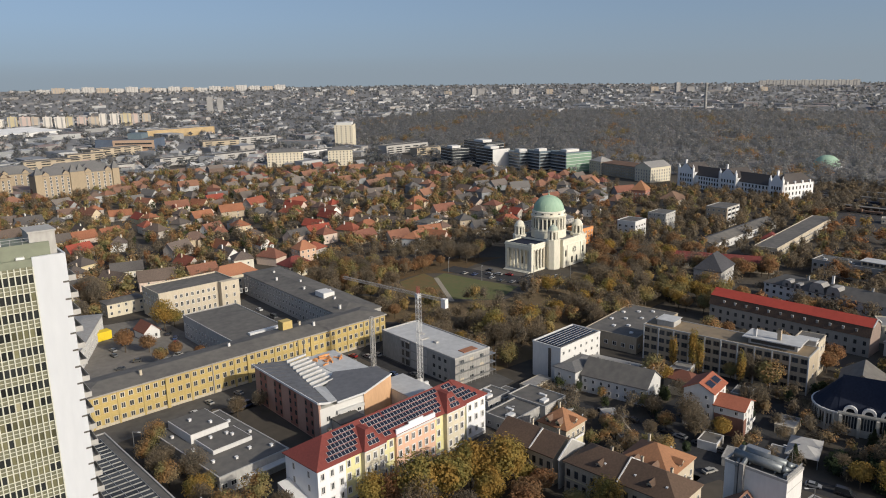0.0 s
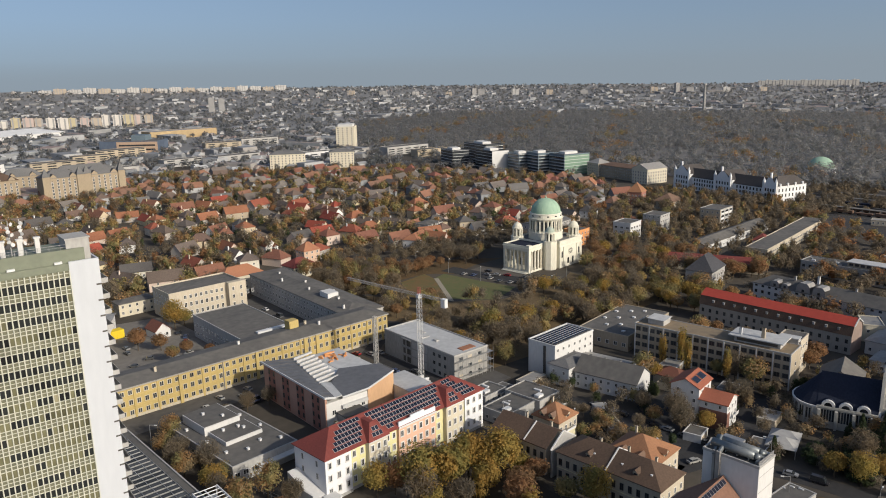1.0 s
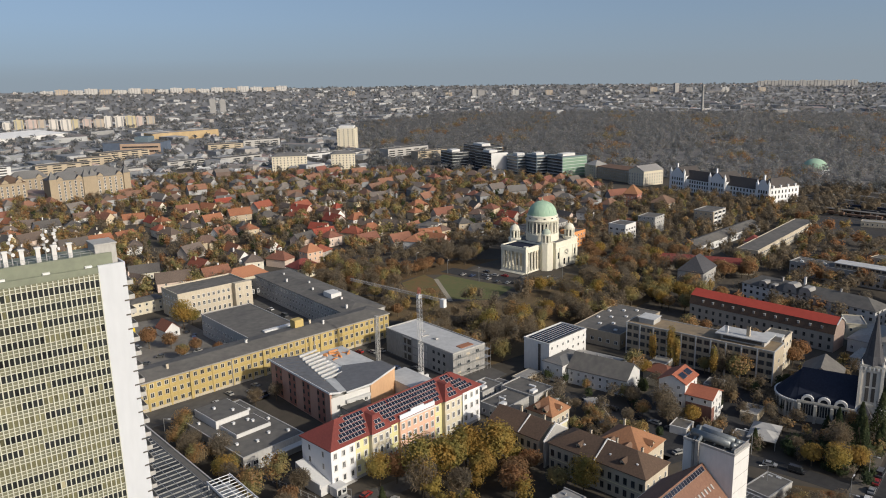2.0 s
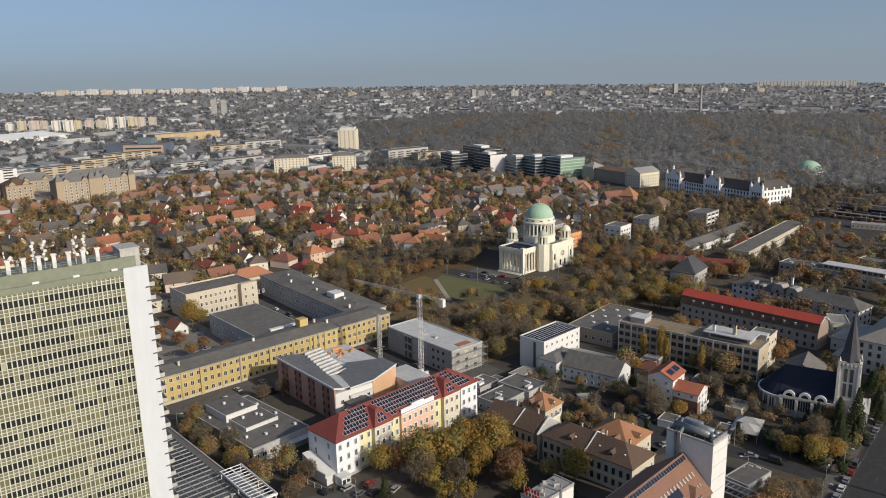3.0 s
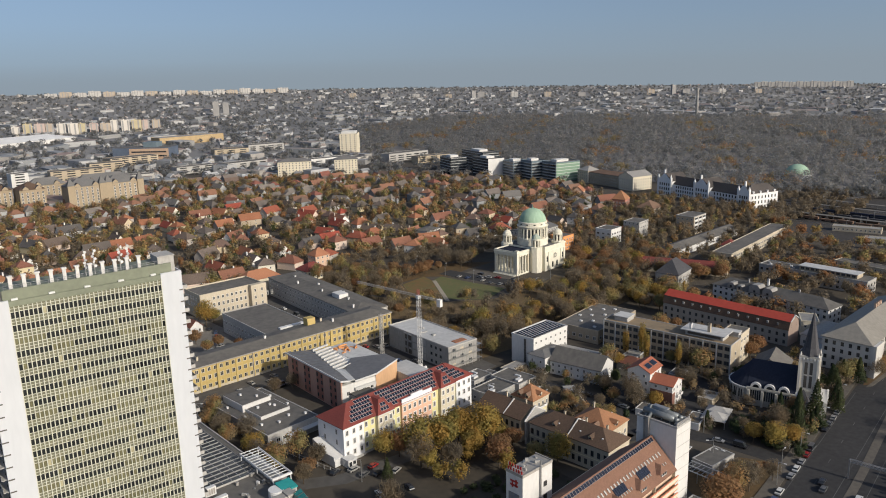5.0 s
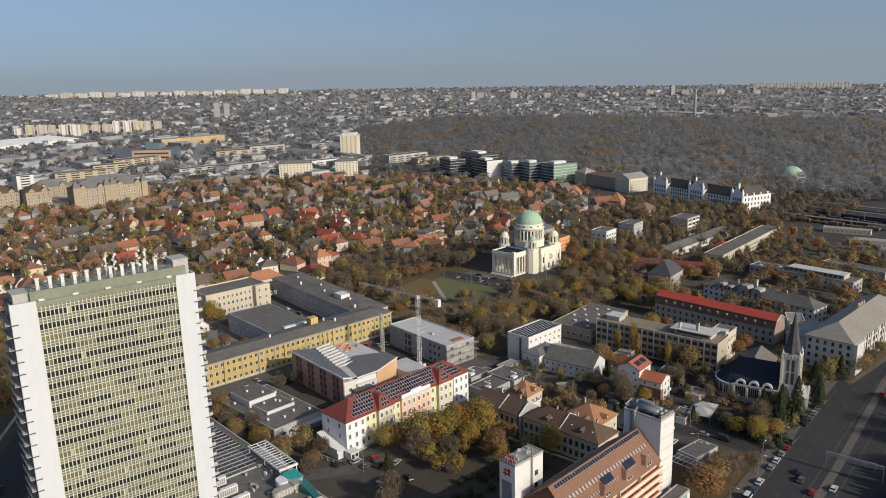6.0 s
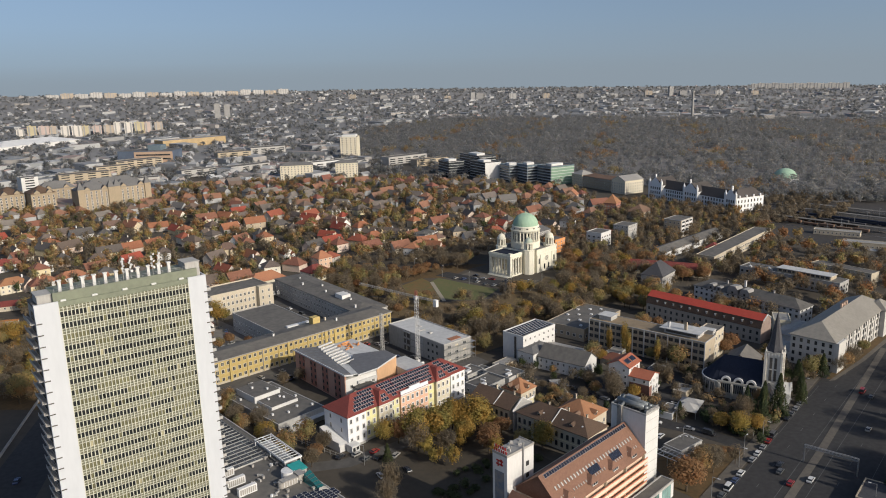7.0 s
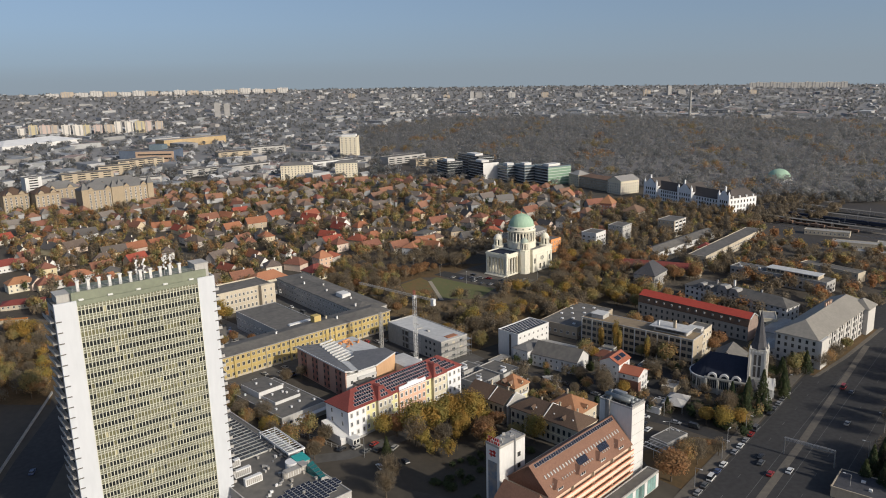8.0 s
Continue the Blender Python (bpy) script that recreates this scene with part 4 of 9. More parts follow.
part("balcony_band", Mesh().box(6, -1.1, 8.2, 16.5, 0, 9.3), W_WHITE, br)
part("annex", Mesh().box(33, -4, -0.5, 44, 14, 7), W_WHITE, br, "white low annex")
part("annex_roof", Mesh().box(32.9, -4.2, 7, 44.3, 14.2, 7.35), R_PALE, br)
windows(br, "S", 33, 44, 4, 2, 1.6, 1.8, WIN, 1, 17)
windows(br, "S", 33, 44, 4, 6.5, 1.6, 1.8, WIN, 1, 17)
building("school_hall", "low hall with a red hipped roof behind the school", "hall", 112, 187.5, 24, 11, 5.2, 7.2, W_BEIGE, "hip", R_RED, 3.2, rows=(("S", 6, 1.5, 1.4, 1.8),))

# ---- the flat grey building ----
fg = building("flat_building", "low grey flat-roofed building with two raised roof boxes", "building", 69.5, 194.2, 23.5, 41, 5.8, 7.5, W_GREY, "flat", R_FELT, rows=(("S", 8, 2, 2.0, 1.6), ("W", 14, 2, 2.0, 1.6)), parapet=0.3, wall2=W_GREY)
part("raised_box", Mesh().box(4.7, 25, 5.8, 17.8, 40, 8.8), W_WHITE, fg, "raised roof box with pale rim")
part("raised_roof", Mesh().box(5.0, 25.3, 8.8, 17.5, 39.7, 8.95), R_FELT, fg)
part("raised_box", Mesh().box(5.8, 13.5, 5.8, 19.2, 24.6, 7.2), W_WHITE, fg, "raised roof box with pale rim")
part("raised_roof", Mesh().box(6.1, 13.8, 7.2, 18.9, 24.3, 7.32), R_FELT, fg)
for x, y, z in ((2.5, 20, 5.85), (2.2, 33, 5.85), (3.0, 9, 5.85), (9, 6, 5.85), (15, 8.5, 5.85), (20.5, 5, 5.85), (21, 18, 5.85), (20.5, 30, 5.85), (9, 34, 8.93), (13, 28, 8.93), (9, 21, 7.3), (14, 20, 7.3), (14.8, 18, 7.3)):
    part("roof_vent", Mesh().box(0, 0, 0, 0.8, 0.8, 0.7).box(-0.1, -0.1, 0.7, 0.9, 0.9, 0.8), PAINT_W, fg).matrix_basis = pose(x, y, z)
part("canopy", Mesh().box(8, -2.6, 3.4, 24.5, 0, 3.75), W_WHITE, fg, "pale canopy along the end wall")

# ---- the red-roofed school ----
RS = 7.2
sch = thing("school", "three-storey school in white and yellow with a red hipped roof", "school", 85.9, 167.0, 0, RS)
SL, SD, SH = 67.5, 14.6, 14.0
S_WHITE, S_YEL, S_PINK = wall("school_white", (0.74, 0.745, 0.76), 0.93), wall("school_yellow", (0.70, 0.66, 0.36), 0.9), wall("school_salmon", (0.74, 0.47, 0.34), 0.9)
secs = [(0, 9.5, S_WHITE, -0.6), (9.5, 15.5, S_YEL, 0), (15.5, 23, W_CREAM, -1.6), (23, 28, S_YEL, 0), (28, 44, S_PINK, -1.0), (44, 48.5, S_YEL, 0), (48.5, 56.5, W_CREAM, -1.6), (56.5, 58.5, S_YEL, 0), (58.5, SL, S_WHITE, -0.6)]
for a, b, m, o in secs:
    part("wall", Mesh().box(a, o, -0.5, b, SD, SH), m, sch)
    part("plinth", Mesh().box(a - 0.02, o - 0.08, -0.5, b + 0.02, o, 1.0), W_GREY, sch)
    n = max(1, int((b - a) / 2.4))
    for z, hh in ((2.2, 2.1), (6.3, 2.2), (10.3, 2.1)):
        for k in range(n):
            share("window", WIN_S, sch, pose(a + (k + 0.5) * (b - a) / n, o, z) @ Matrix.Diagonal((1.5, 1.4, hh + 0.3, 1)))
    part("cornice", Mesh().box(a - 0.2, o - 0.45, SH - 0.5, b + 0.2, o, SH), W_WHITE, sch)
for z in (2.2, 6.3, 10.3):
    for y in (3.5, 10.5):
        share("window", WIN, sch, pose(0, y, z, 0, 0, -90) @ Matrix.Diagonal((1.1, 1, 2.1, 1)))
part("roof", Mesh().hip(0, -0.6, SL, SD, SH, 5.2, 0.6), R_RED, sch)
for a, b in ((15.5, 23), (48.5, 56.5)):
    c = (a + b) / 2
    k = Mesh().shape([(a - 0.5, -2.2, SH), (b + 0.5, -2.2, SH), (c - 0.8, 1.4, SH + 4.4), (c + 0.8, 1.4, SH + 4.4), (a - 0.5, 3, SH + 0.1), (b + 0.5, 3, SH + 0.1), (c - 0.8, 8, SH + 4.4), (c + 0.8, 8, SH + 4.4)], [(0, 1, 3, 2), (1, 5, 7, 3), (4, 0, 2, 6), (2, 3, 7, 6)])
    part("bay_roof", k, R_RED, sch, "steep red bay roof")
part("gable_wall", Mesh().box(28, -1.05, SH - 0.2, 44, -0.6, SH + 1.6).box(33, -1.05, SH + 1.6, 39, -0.6, SH + 2.3), S_WHITE, sch, "curved white attic wall")
for x in (28.1, 58.6):
    part("fire_wall", Mesh().shape([(x - 0.2, -0.8, SH), (x + 0.2, -0.8, SH), (x + 0.2, 7, SH + 5.5), (x - 0.2, 7, SH + 5.5), (x - 0.2, SD, SH), (x + 0.2, SD, SH)], [(0, 1, 2, 3), (3, 2, 5, 4), (0, 3, 4), (1, 5, 2)]), R_RED, sch, "dark red fire wall ridge")
part("porch", Mesh().shape([(-4, 0, -0.3), (0, 0, -0.3), (0, 13, -0.3), (-4, 13, -0.3), (-4, 0, 3.0), (0, 0, 3.0), (0, 13, 7.0), (-4, 13, 7.0)], [(4, 5, 6, 7), (0, 1, 5, 4), (2, 3, 7, 6), (3, 0, 4, 7)]).box(-4.4, 0, 2.6, -4.0, 5, 4.2), W_WHITE, sch, "white sloping stair porch")
part("entrance", Mesh().box(-1.2, -4.2, -0.3, 2.6, -0.6, 2.8).box(-1.4, -4.4, 2.8, 2.8, -0.5, 3.1).box(-0.8, -4.26, 0.2, 0.4, -4.2, 2.2, 1).box(0.9, -4.26, 0.9, 2.2, -4.2, 2.2, 1), [W_WHITE, GLASS], sch, "small white entrance box")
SLOPE = 5.2 / ((SD + 0.6) / 2 + 0.6)
cell = Mesh().box(-0.55, -0.62, 0.10, 0.55, 0.62, 0.16).box(-0.62, -0.68, 0.04, 0.62, 0.68, 0.10, 1).data("solar_panel", [SOLAR, R_PALE])
tilt = math.degrees(math.atan(SLOPE))
for j in range(5):
    for k in range(48):
        x = 3.2 + k * 1.28
        y = 0.35 + j * 1.38
        if x < 2.0 + (y + 1.2) * 1.08 or x > SL - 2.0 - (y + 1.2) * 1.08:
            continue
        zb = (y + 1.2) * SLOPE
        if any(abs(x - (a + b) / 2) < (b - a + 1) / 2 * max(0, 1 - zb / 4.4) + 1.6 for a, b in ((15.5, 23), (48.5, 56.5))) or (y < 0.6 and 27 < x < 45) or 27.6 < x < 28.6:
            continue
        share("solar_panel", cell, sch, pose(x, y, SH + (y + 1.2) * SLOPE, tilt, 0, 0))
for c in (19.25, 52.5):
    for j in range(2):
        for k in range(3 - j):
            share("solar_panel", cell, sch, pose(c + (k - 1 + j * 0.5) * 1.3, -1.1 + j * 1.1, SH + 1.35 + j * 1.34, 50.7, 0, 0))
for x, y, z in ((12, 9.5, 18.4), (60, 9, 18.4)):
    chimney(sch, x, y, 15.5, z, 0.9, W_BEIGE)

# ---- the hotel with a tiled roof, and its towers ----
HR = 7.5
hot = thing("hotel", "hotel with a brown tiled roof and banded salmon balconies", "hotel", 97.5, 62.5, 0, HR)
HL, HD = 48.5, 20.0
HTILE = surf("hotel_tile", (0.225, 0.122, 0.083), (0.16, 0.088, 0.062), scale=1.6, bump=0.3)
part("wall", Mesh().box(0, 1.4, -0.5, HL, HD, 17.6).poly([(0, 1.4, 17.6), (0, HD, 17.6), (0, 9.2, 25.7)], 1), [W_CREAM, HTILE], hot)
roof = Mesh().shape([(-0.6, 0.4, 17.4), (HL, 0.4, 17.4), (HL, 9.2, 26.0), (-0.6, 9.2, 26.0), (HL, HD + 0.6, 17.0), (-0.6, HD + 0.6, 17.0)] + [(-0.6, 0.4, 17.1), (HL, 0.4, 17.1), (HL, 9.2, 25.6), (-0.6, 9.2, 25.6), (HL, HD + 0.6, 16.7), (-0.6, HD + 0.6, 16.7)], [(0, 1, 2, 3), (3, 2, 4, 5), (6, 7, 1, 0), (5, 4, 10, 11), (0, 3, 9, 6), (3, 5, 11, 9), (1, 7, 8, 2), (2, 8, 10, 4)])
part("roof", roof, HTILE, hot)
hs = math.degrees(math.atan2(8.6, 8.8))
def on_roof(x, s):
    """A pose on the hotel's front slope, s metres up from the eave."""
    c, si = math.cos(radians(hs)), math.sin(radians(hs))
    return pose(x, 0.4 + s * c, 17.4 + s * si, hs, 0, 0)
rl = Mesh().box(0, -0.6, 0.02, 1.0, 0.6, 0.14).box(-0.07, -0.67, 0.0, 1.07, 0.67, 0.08, 1).data("roof_window", [SOLAR, METAL])
for k in range(36):
    share("roof_window", rl, hot, on_roof(1.5 + k * 1.28, 11.2))
wr = Mesh().box(0, -0.65, 0.02, 0.6, 0.65, 0.2).data("roof_light", [W_GREY])
for k in range(27):
    share("roof_light", wr, hot, on_roof(2.5 + k * 1.65, 6.6))
wr2 = Mesh().box(0, -0.4, 0.02, 0.42, 0.4, 0.2).data("roof_light", [R_SHEET])
for k in range(34):
    if k % 8 not in (3, 4):
        share("roof_light", wr2, hot, on_roof(2.5 + k * 1.3, 3.4))
sp = Mesh().box(0, -1.2, 0.05, 0.85, 1.2, 0.22).data("solar_panel", [SOLAR])
for x0 in (19, 31.5):
    for k in range(6):
        share("solar_panel", sp, hot, on_roof(x0 + k * 0.95, 5.0))
dm = Mesh().shape([(-2.7, -1.1, 0.15), (2.7, -1.1, 0.15), (0, 0.3, 1.95), (0, 2.4, 2.1), (-2.7, 0.5, 0.15), (2.7, 0.5, 0.15)], [(0, 1, 2), (4, 0, 2, 3), (1, 5, 3, 2), (0, 4, 5, 1)], 0)
dm.box(-1.35, -0.95, -1.0, 1.35, 0.2, 0.15, 1).box(-1.15, -1.0, -0.75, -0.1, -0.94, 0.0, 2).box(0.1, -1.0, -0.75, 1.15, -0.94, 0.0, 2)
dm = dm.data("dormer", [HTILE, W_WHITE, GLASS])
for x in (5.6, 18.2, 30.2, 41.8):
    share("dormer", dm, hot, pose(x, 1.9, 19.1))
SALMON = wall("salmon_band", (0.60, 0.25, 0.16), 0.85)
PEACH = wall("peach_render", (0.62, 0.46, 0.35), 0.85)
for k in range(6):
    z = 14.6 - k * 2.9
    part("balcony", Mesh().box(0, -0.2, z - 0.55, HL, 1.4, z).box(0, -0.2, z, HL, -0.05, z + 0.88).box(0, -0.28, z + 0.88, HL, 0.02, z + 1.2, 1).box(0, -0.26, z - 0.62, HL, -0.2, z - 0.4, 1), [W_CREAM, SALMON], hot, "cream balcony band with a salmon rail")
    part("rear_wall_band", Mesh().box(0.5, 1.34, z + 0.1, HL - 0.5, 1.4, z + 2.2), PEACH, hot)
    for j in range(5):
        part("divider", Mesh().box(j * 11.8 + 0.1, 0.3, z, j * 11.8 + 0.3, 1.4, z + 2.6), W_CREAM, hot)
ht = building("hotel_tower", "plain white stair tower of the hotel", "tower", 145.6, 70.0, 8.2, 13.8, 30.6, 5.0, W_WHITE, "flat", R_FELT, parapet=0.5, wall2=W_GREY)
part("duct", Mesh().box(-0.9, 9.2, 8, 0, 10.2, 31.6), R_SHEET, ht, "sheet-metal duct on the wall")
part("duct", Mesh().box(-0.5, 10.6, 8, 0, 11.2, 31.4), R_SHEET, ht)
def pipe(k, p, q, r, n=10, m=0):
    """A round duct lying from p to q, with closed ends."""
    p, q = Vector(p), Vector(q)
    a = (q - p).normalized()
    u = a.cross(Vector((0, 0, 1))).normalized() * r
    w = u.cross(a).normalized() * r
    c = [u * math.cos(2 * math.pi * i / n) + w * math.sin(2 * math.pi * i / n) for i in range(n)]
    return k.shape([p + e for e in c] + [q + e for e in c], [(i, (i + 1) % n, n + (i + 1) % n, n + i) for i in range(n)] + [tuple(range(n - 1, -1, -1)), tuple(range(n, 2 * n))], m)


DUCT = surf("dull_duct_sheet", (0.24, 0.255, 0.26), (0.15, 0.165, 0.17), scale=0.9, rough=0.4, metal=0.5, bump=0)
for x in (2.2, 4.6):
    dk = pipe(Mesh(), (x, 2.2, 32.2), (x, 12.6, 32.2), 1.0, 12)
    pipe(dk, (x, 2.2, 32.2), (x + 1.4, 1.4, 31.4), 0.8, 10)
    for j in range(4):
        dk.box(x - 0.9, 3.2 + j * 2.8, 30.9, x + 0.9, 3.4 + j * 2.8, 31.4)
    part("roof_duct", dk, DUCT, ht, "silver air duct lying on the roof", True)
part("duct_bend", pipe(pipe(Mesh(), (-0.5, 9.7, 30.9), (2.2, 9.7, 32.4), 0.55), (-0.5, 10.9, 30.4), (4.6, 11.6, 33.2), 0.4), DUCT, ht)
part("roof_plant", Mesh().box(5.9, 7, 30.9, 7.6, 12.0, 32.6).box(1.0, 0.8, 30.9, 7.2, 1.4, 31.6), METAL, ht, "grey roof plant and ducts")
part("handrail", Mesh().box(0.2, 0.2, 31.1, 8.0, 0.3, 32.1), METAL, ht)
for z in (4, 8, 12, 16, 20, 24, 28):
    part("joint", Mesh().box(0.5, -0.05, z, 8.2, 0.0, z + 0.12), W_GREY, ht)
ad = thing("sign_tower", "white lift tower with a lettered roof sign", "tower", 91.0, 80.0, 0, 5.0)
part("wall", Mesh().box(0, 0, -0.5, 12.5, 6.0, 30.4), W_WHITE, ad)
part("roof", Mesh().box(0.2, 0.2, 30.4, 12.3, 5.8, 30.6).box(-0.1, -0.1, 30.1, 12.6, 0.2, 30.9).box(-0.1, 0.2, 30.1, 0.2, 6.1, 30.9).box(12.3, 0.2, 30.1, 12.6, 6.1, 30.9), R_SHEET, ad)
part("poster", Mesh().box(-0.12, 1.2, 8, -0.02, 5.0, 24.6), surf("poster_print", (0.10, 0.14, 0.20), (0.24, 0.22, 0.20), scale=0.7, big=0.3, bump=0), ad, "tall blue-grey wall poster")
part("emblem", Mesh().box(-0.1, 1.6, 27.9, -0.02, 4.4, 28.4).box(-0.1, 2.0, 26.6, -0.02, 2.6, 28.8).box(-0.1, 1.7, 26.7, -0.02, 4.5, 27.2).box(-0.1, 3.4, 26.2, -0.02, 3.9, 28.0), PAINT_R, ad, "small red emblem")
lt = Mesh()
for q in range(2):
    for j in range(6 - q):
        y = 0.3 + j * 0.95 + q * 0.3
        lt.box(0.1, y, 31.0 + q * 1.25, 0.25, y + (0.5, 0.62, 0.42)[j % 3], 31.9 + q * 1.25)
    lt.box(0.28, 0.3, 31.3 + q * 1.25, 0.36, 5.6, 31.38 + q * 1.25, 1)
for j in range(4):
    lt.box(0.3, 0.5 + j * 1.6, 30.6, 0.4, 0.6 + j * 1.6, 33.2, 1)
part("roof_sign", lt, [PAINT_R, METAL], ad, "red sign blocks on a steel frame")
part("mast", Mesh().tube(7.2, -0.3, 12, 33.0, 0.28), METAL, ad, "grey steel flue on the wall")
for k in range(9):
    part("roof_unit", Mesh().box(0, 0, 0, 0.5 + (k % 3) * 0.4, 0.5, 0.4 + (k % 2) * 0.4), (METAL, W_GREY)[k % 2], ad).matrix_basis = pose(1.4 + (k * 2.3) % 9.5, 1.0 + (k * 1.7) % 4, 30.6, 0, 0, k * 20)
for z in (8, 12, 16, 20, 24):
    share("window", WIN_D, ad, pose(9.5, 0, z) @ Matrix.Diagonal((1.4, 1, 1.6, 1)))
lowh = building("hotel_wing", "brown-roofed low wing of the hotel", "building", 88.4, 62.3, 9.1, 15.5, 14.5, HR, W_CREAM, "hip", HTILE, 6.0, inset=1.0)
part("dormer", Mesh().gable(1.5, -0.6, 4.5, 4, 16.0, 1.4, "y", 0.3, 0.15, 0, 1).box(1.7, -0.4, 14.6, 4.3, 3, 16.0, 1), [HTILE, W_WHITE], lowh)
glz = building("glazed_annex", "low glazed annex with a flat dark roof and teal front", "building", 104, 57.0, 50, 4.6, 6.3, HR, W_GREY, "flat", R_FELT, parapet=0.3)
TEALG = pane("teal_glazing", (0.22, 0.36, 0.34), 0.12, 0.5)
for k in range(25):
    part("glass_panel", Mesh().box(0.3 + k * 2, -0.08, 0.4, 2.1 + k * 2, -0.01, 5.6), TEALG if k % 4 else PAINT_W, glz)
trl = thing("roof_trellis", "grey steel trellis canopy beside the hotel", "canopy", 169.6, 71.2, 0, 2)
for k in range(8):
    part("beam", Mesh().box(0, k * 1.7, 3.3, 6.6, k * 1.7 + 0.14, 3.5), METAL, trl)
for k in range(3):
    part("rail", Mesh().box(k * 3.2, -0.3, 3.5, k * 3.2 + 0.2, 12.4, 3.75), PAINT_W, trl)
for x, y in ((0, 0.1), (6.4, 0.1), (0, 6), (6.4, 6), (0, 11.9), (6.4, 11.9)):
    part("post", Mesh().box(x, y, 0, x + 0.16, y + 0.16, 3.3), METAL, trl)

# ---- the brown-roofed row and the villas ----
bl = building("long_house", "grey two-storey house with a long brown tiled roof", "house", 150.6, 99.6, 13.5, 34, 9.4, 7.5, W_BEIGE, "hip", R_DARK, 4.2, rows=(("W", 13, 1.4, 1.2, 2.1, WIN_D), ("W", 13, 5.2, 1.2, 2.2, WIN_D), ("S", 4, 1.4, 1.1, 1.9), ("S", 4, 5.2, 1.1, 1.9)))
bl2 = building("long_house", "beige two-storey house with a long brown tiled roof", "house", 145.2, 137.2, 12.5, 21, 9.2, 7.5, W_BEIGE, "gable", R_DARK, 3.6, rows=(("W", 8, 1.4, 1.2, 2.1, WIN_D), ("W", 8, 5.2, 1.2, 2.2, WIN_D)), along="y")
part("fire_wall", Mesh().box(0, -2.4, 0, 12.5, -2.0, 9.2).poly([(0, -2.4, 9.2), (12.5, -2.4, 9.2), (6.25, -2.4, 13.2)]).beam((-0.3, -2.2, 9.2), (6.25, -2.2, 13.4), 0.4, 1).beam((6.25, -2.2, 13.4), (12.8, -2.2, 9.2), 0.4, 1), [W_GREY, W_WHITE], bl2, "grey fire wall with a white coping")
part("fire_wall", Mesh().box(0, 8.0, 0, 12.5, 8.3, 9.2).beam((-0.3, 8.1, 9.3), (6.25, 8.1, 13.3), 0.35, 1), [W_GREY, W_WHITE], bl2, "thin white coping across the roof")
part("string_course", Mesh().box(-0.12, 0, 4.3, 0, 34, 4.55), W_PALE, bl)
part("string_course", Mesh().box(-0.12, 0, 4.3, 0, 21, 4.55), W_PALE, bl2)
part("fire_wall", Mesh().beam((-0.4, 17, 9.55), (6.75, 17, 13.9), 0.32).beam((6.75, 17, 13.9), (13.9, 17, 9.55), 0.32), W_WHITE, bl, "white coping across the roof")
for y in (8.5, 24):
    part("dormer", Mesh().gable(1.2, y - 0.9, 4.6, y + 0.9, 11.3, 0.8, "x", 0.2, 0.12, 0, 1).box(1.5, y - 0.8, 9.9, 4.6, y + 0.8, 11.3, 1), [R_DARK, W_BEIGE], bl)
    share("window", WIN_D, bl, pose(1.48, y, 10.2, 0, 0, -90) @ Matrix.Diagonal((1.0, 1, 0.9, 1)))
for k in range(6):
    part("roof_light", Mesh().box(0, 0, 0, 0.6, 0.6, 0.5), PAINT_W, bl).matrix_basis = pose(2.6 + (k % 2) * 1.5, 4 + k * 4.6, 11.1)
for x, y in ((8.5, 6), (9, 15), (8.3, 24)):
    chimney(bl, x, y, 11, 14, 0.6, W_BEIGE)
for x, y in ((8.5, 4), (9, 14)):
    chimney(bl2, x, y, 11, 13.6, 0.6, W_BEIGE)
for nm, x, y, w, d, h, r, rz in (("villa", 161.3, 146.8, 10.5, 10.5, 8.6, 4.4, 8), ("villa", 159.6, 108.4, 15.5, 16, 9.6, 5.0, 9)):
    v = building(nm, "villa with a steep orange tiled hipped roof and dormers", "villa", x, y, w, d, h, rz, W_BEIGE, "hip", R_TAN, r, rows=(("S", 4, 1.5, 1.2, 1.9), ("S", 4, 4.9, 1.2, 1.8), ("W", 4, 1.5, 1.2, 1.9), ("W", 4, 4.9, 1.2, 1.8)))
    for k in range(2):
        part("dormer", Mesh().gable(-0.3, d * (0.3 + 0.36 * k) - 1, 2.6, d * (0.3 + 0.36 * k) + 1, h + 1.5, 1.0, "x", 0.2, 0.12, 0, 1).box(0.2, d * (0.3 + 0.36 * k) - 0.9, h, 2.6, d * (0.3 + 0.36 * k) + 0.9, h + 1.5, 1), [R_BROWN, W_PALE], v)
    for q in (0.3, 0.66):
        share("window", WIN_D, v, pose(0.18, q * d, h + 0.35, 0, 0, -90) @ Matrix.Diagonal((1.1, 1, 1.0, 1)))
    share("window", WIN_D, v, pose(w / 2, 0.18, h + 0.35) @ Matrix.Diagonal((1.1, 1, 1.0, 1)))
    part("bay", Mesh().box(w * 0.3, -1.3, -0.5, w * 0.72, 0, 4.6).box(w * 0.28, -1.45, 4.6, w * 0.74, 0, 4.8), W_PALE, v, "pale bay with a terrace on top")
    part("balustrade", Mesh().box(w * 0.28, -1.45, 4.8, w * 0.74, -1.3, 5.6).box(w * 0.28, -1.3, 4.8, w * 0.28 + 0.15, 0, 5.6).box(w * 0.74 - 0.15, -1.3, 4.8, w * 0.74, 0, 5.6), PAINT_W, v)
    part("dormer", Mesh().gable(w / 2 - 1, -0.2, w / 2 + 1, 2.6, h + 1.5, 1.0, "y", 0.2, 0.12, 0, 1).box(w / 2 - 0.9, 0.2, h, w / 2 + 0.9, 2.6, h + 1.5, 1), [R_TAN, W_BEIGE], v)
    chimney(v, w * 0.65, d * 0.7, h + 1, h + r + 0.6, 0.6, W_BEIGE)
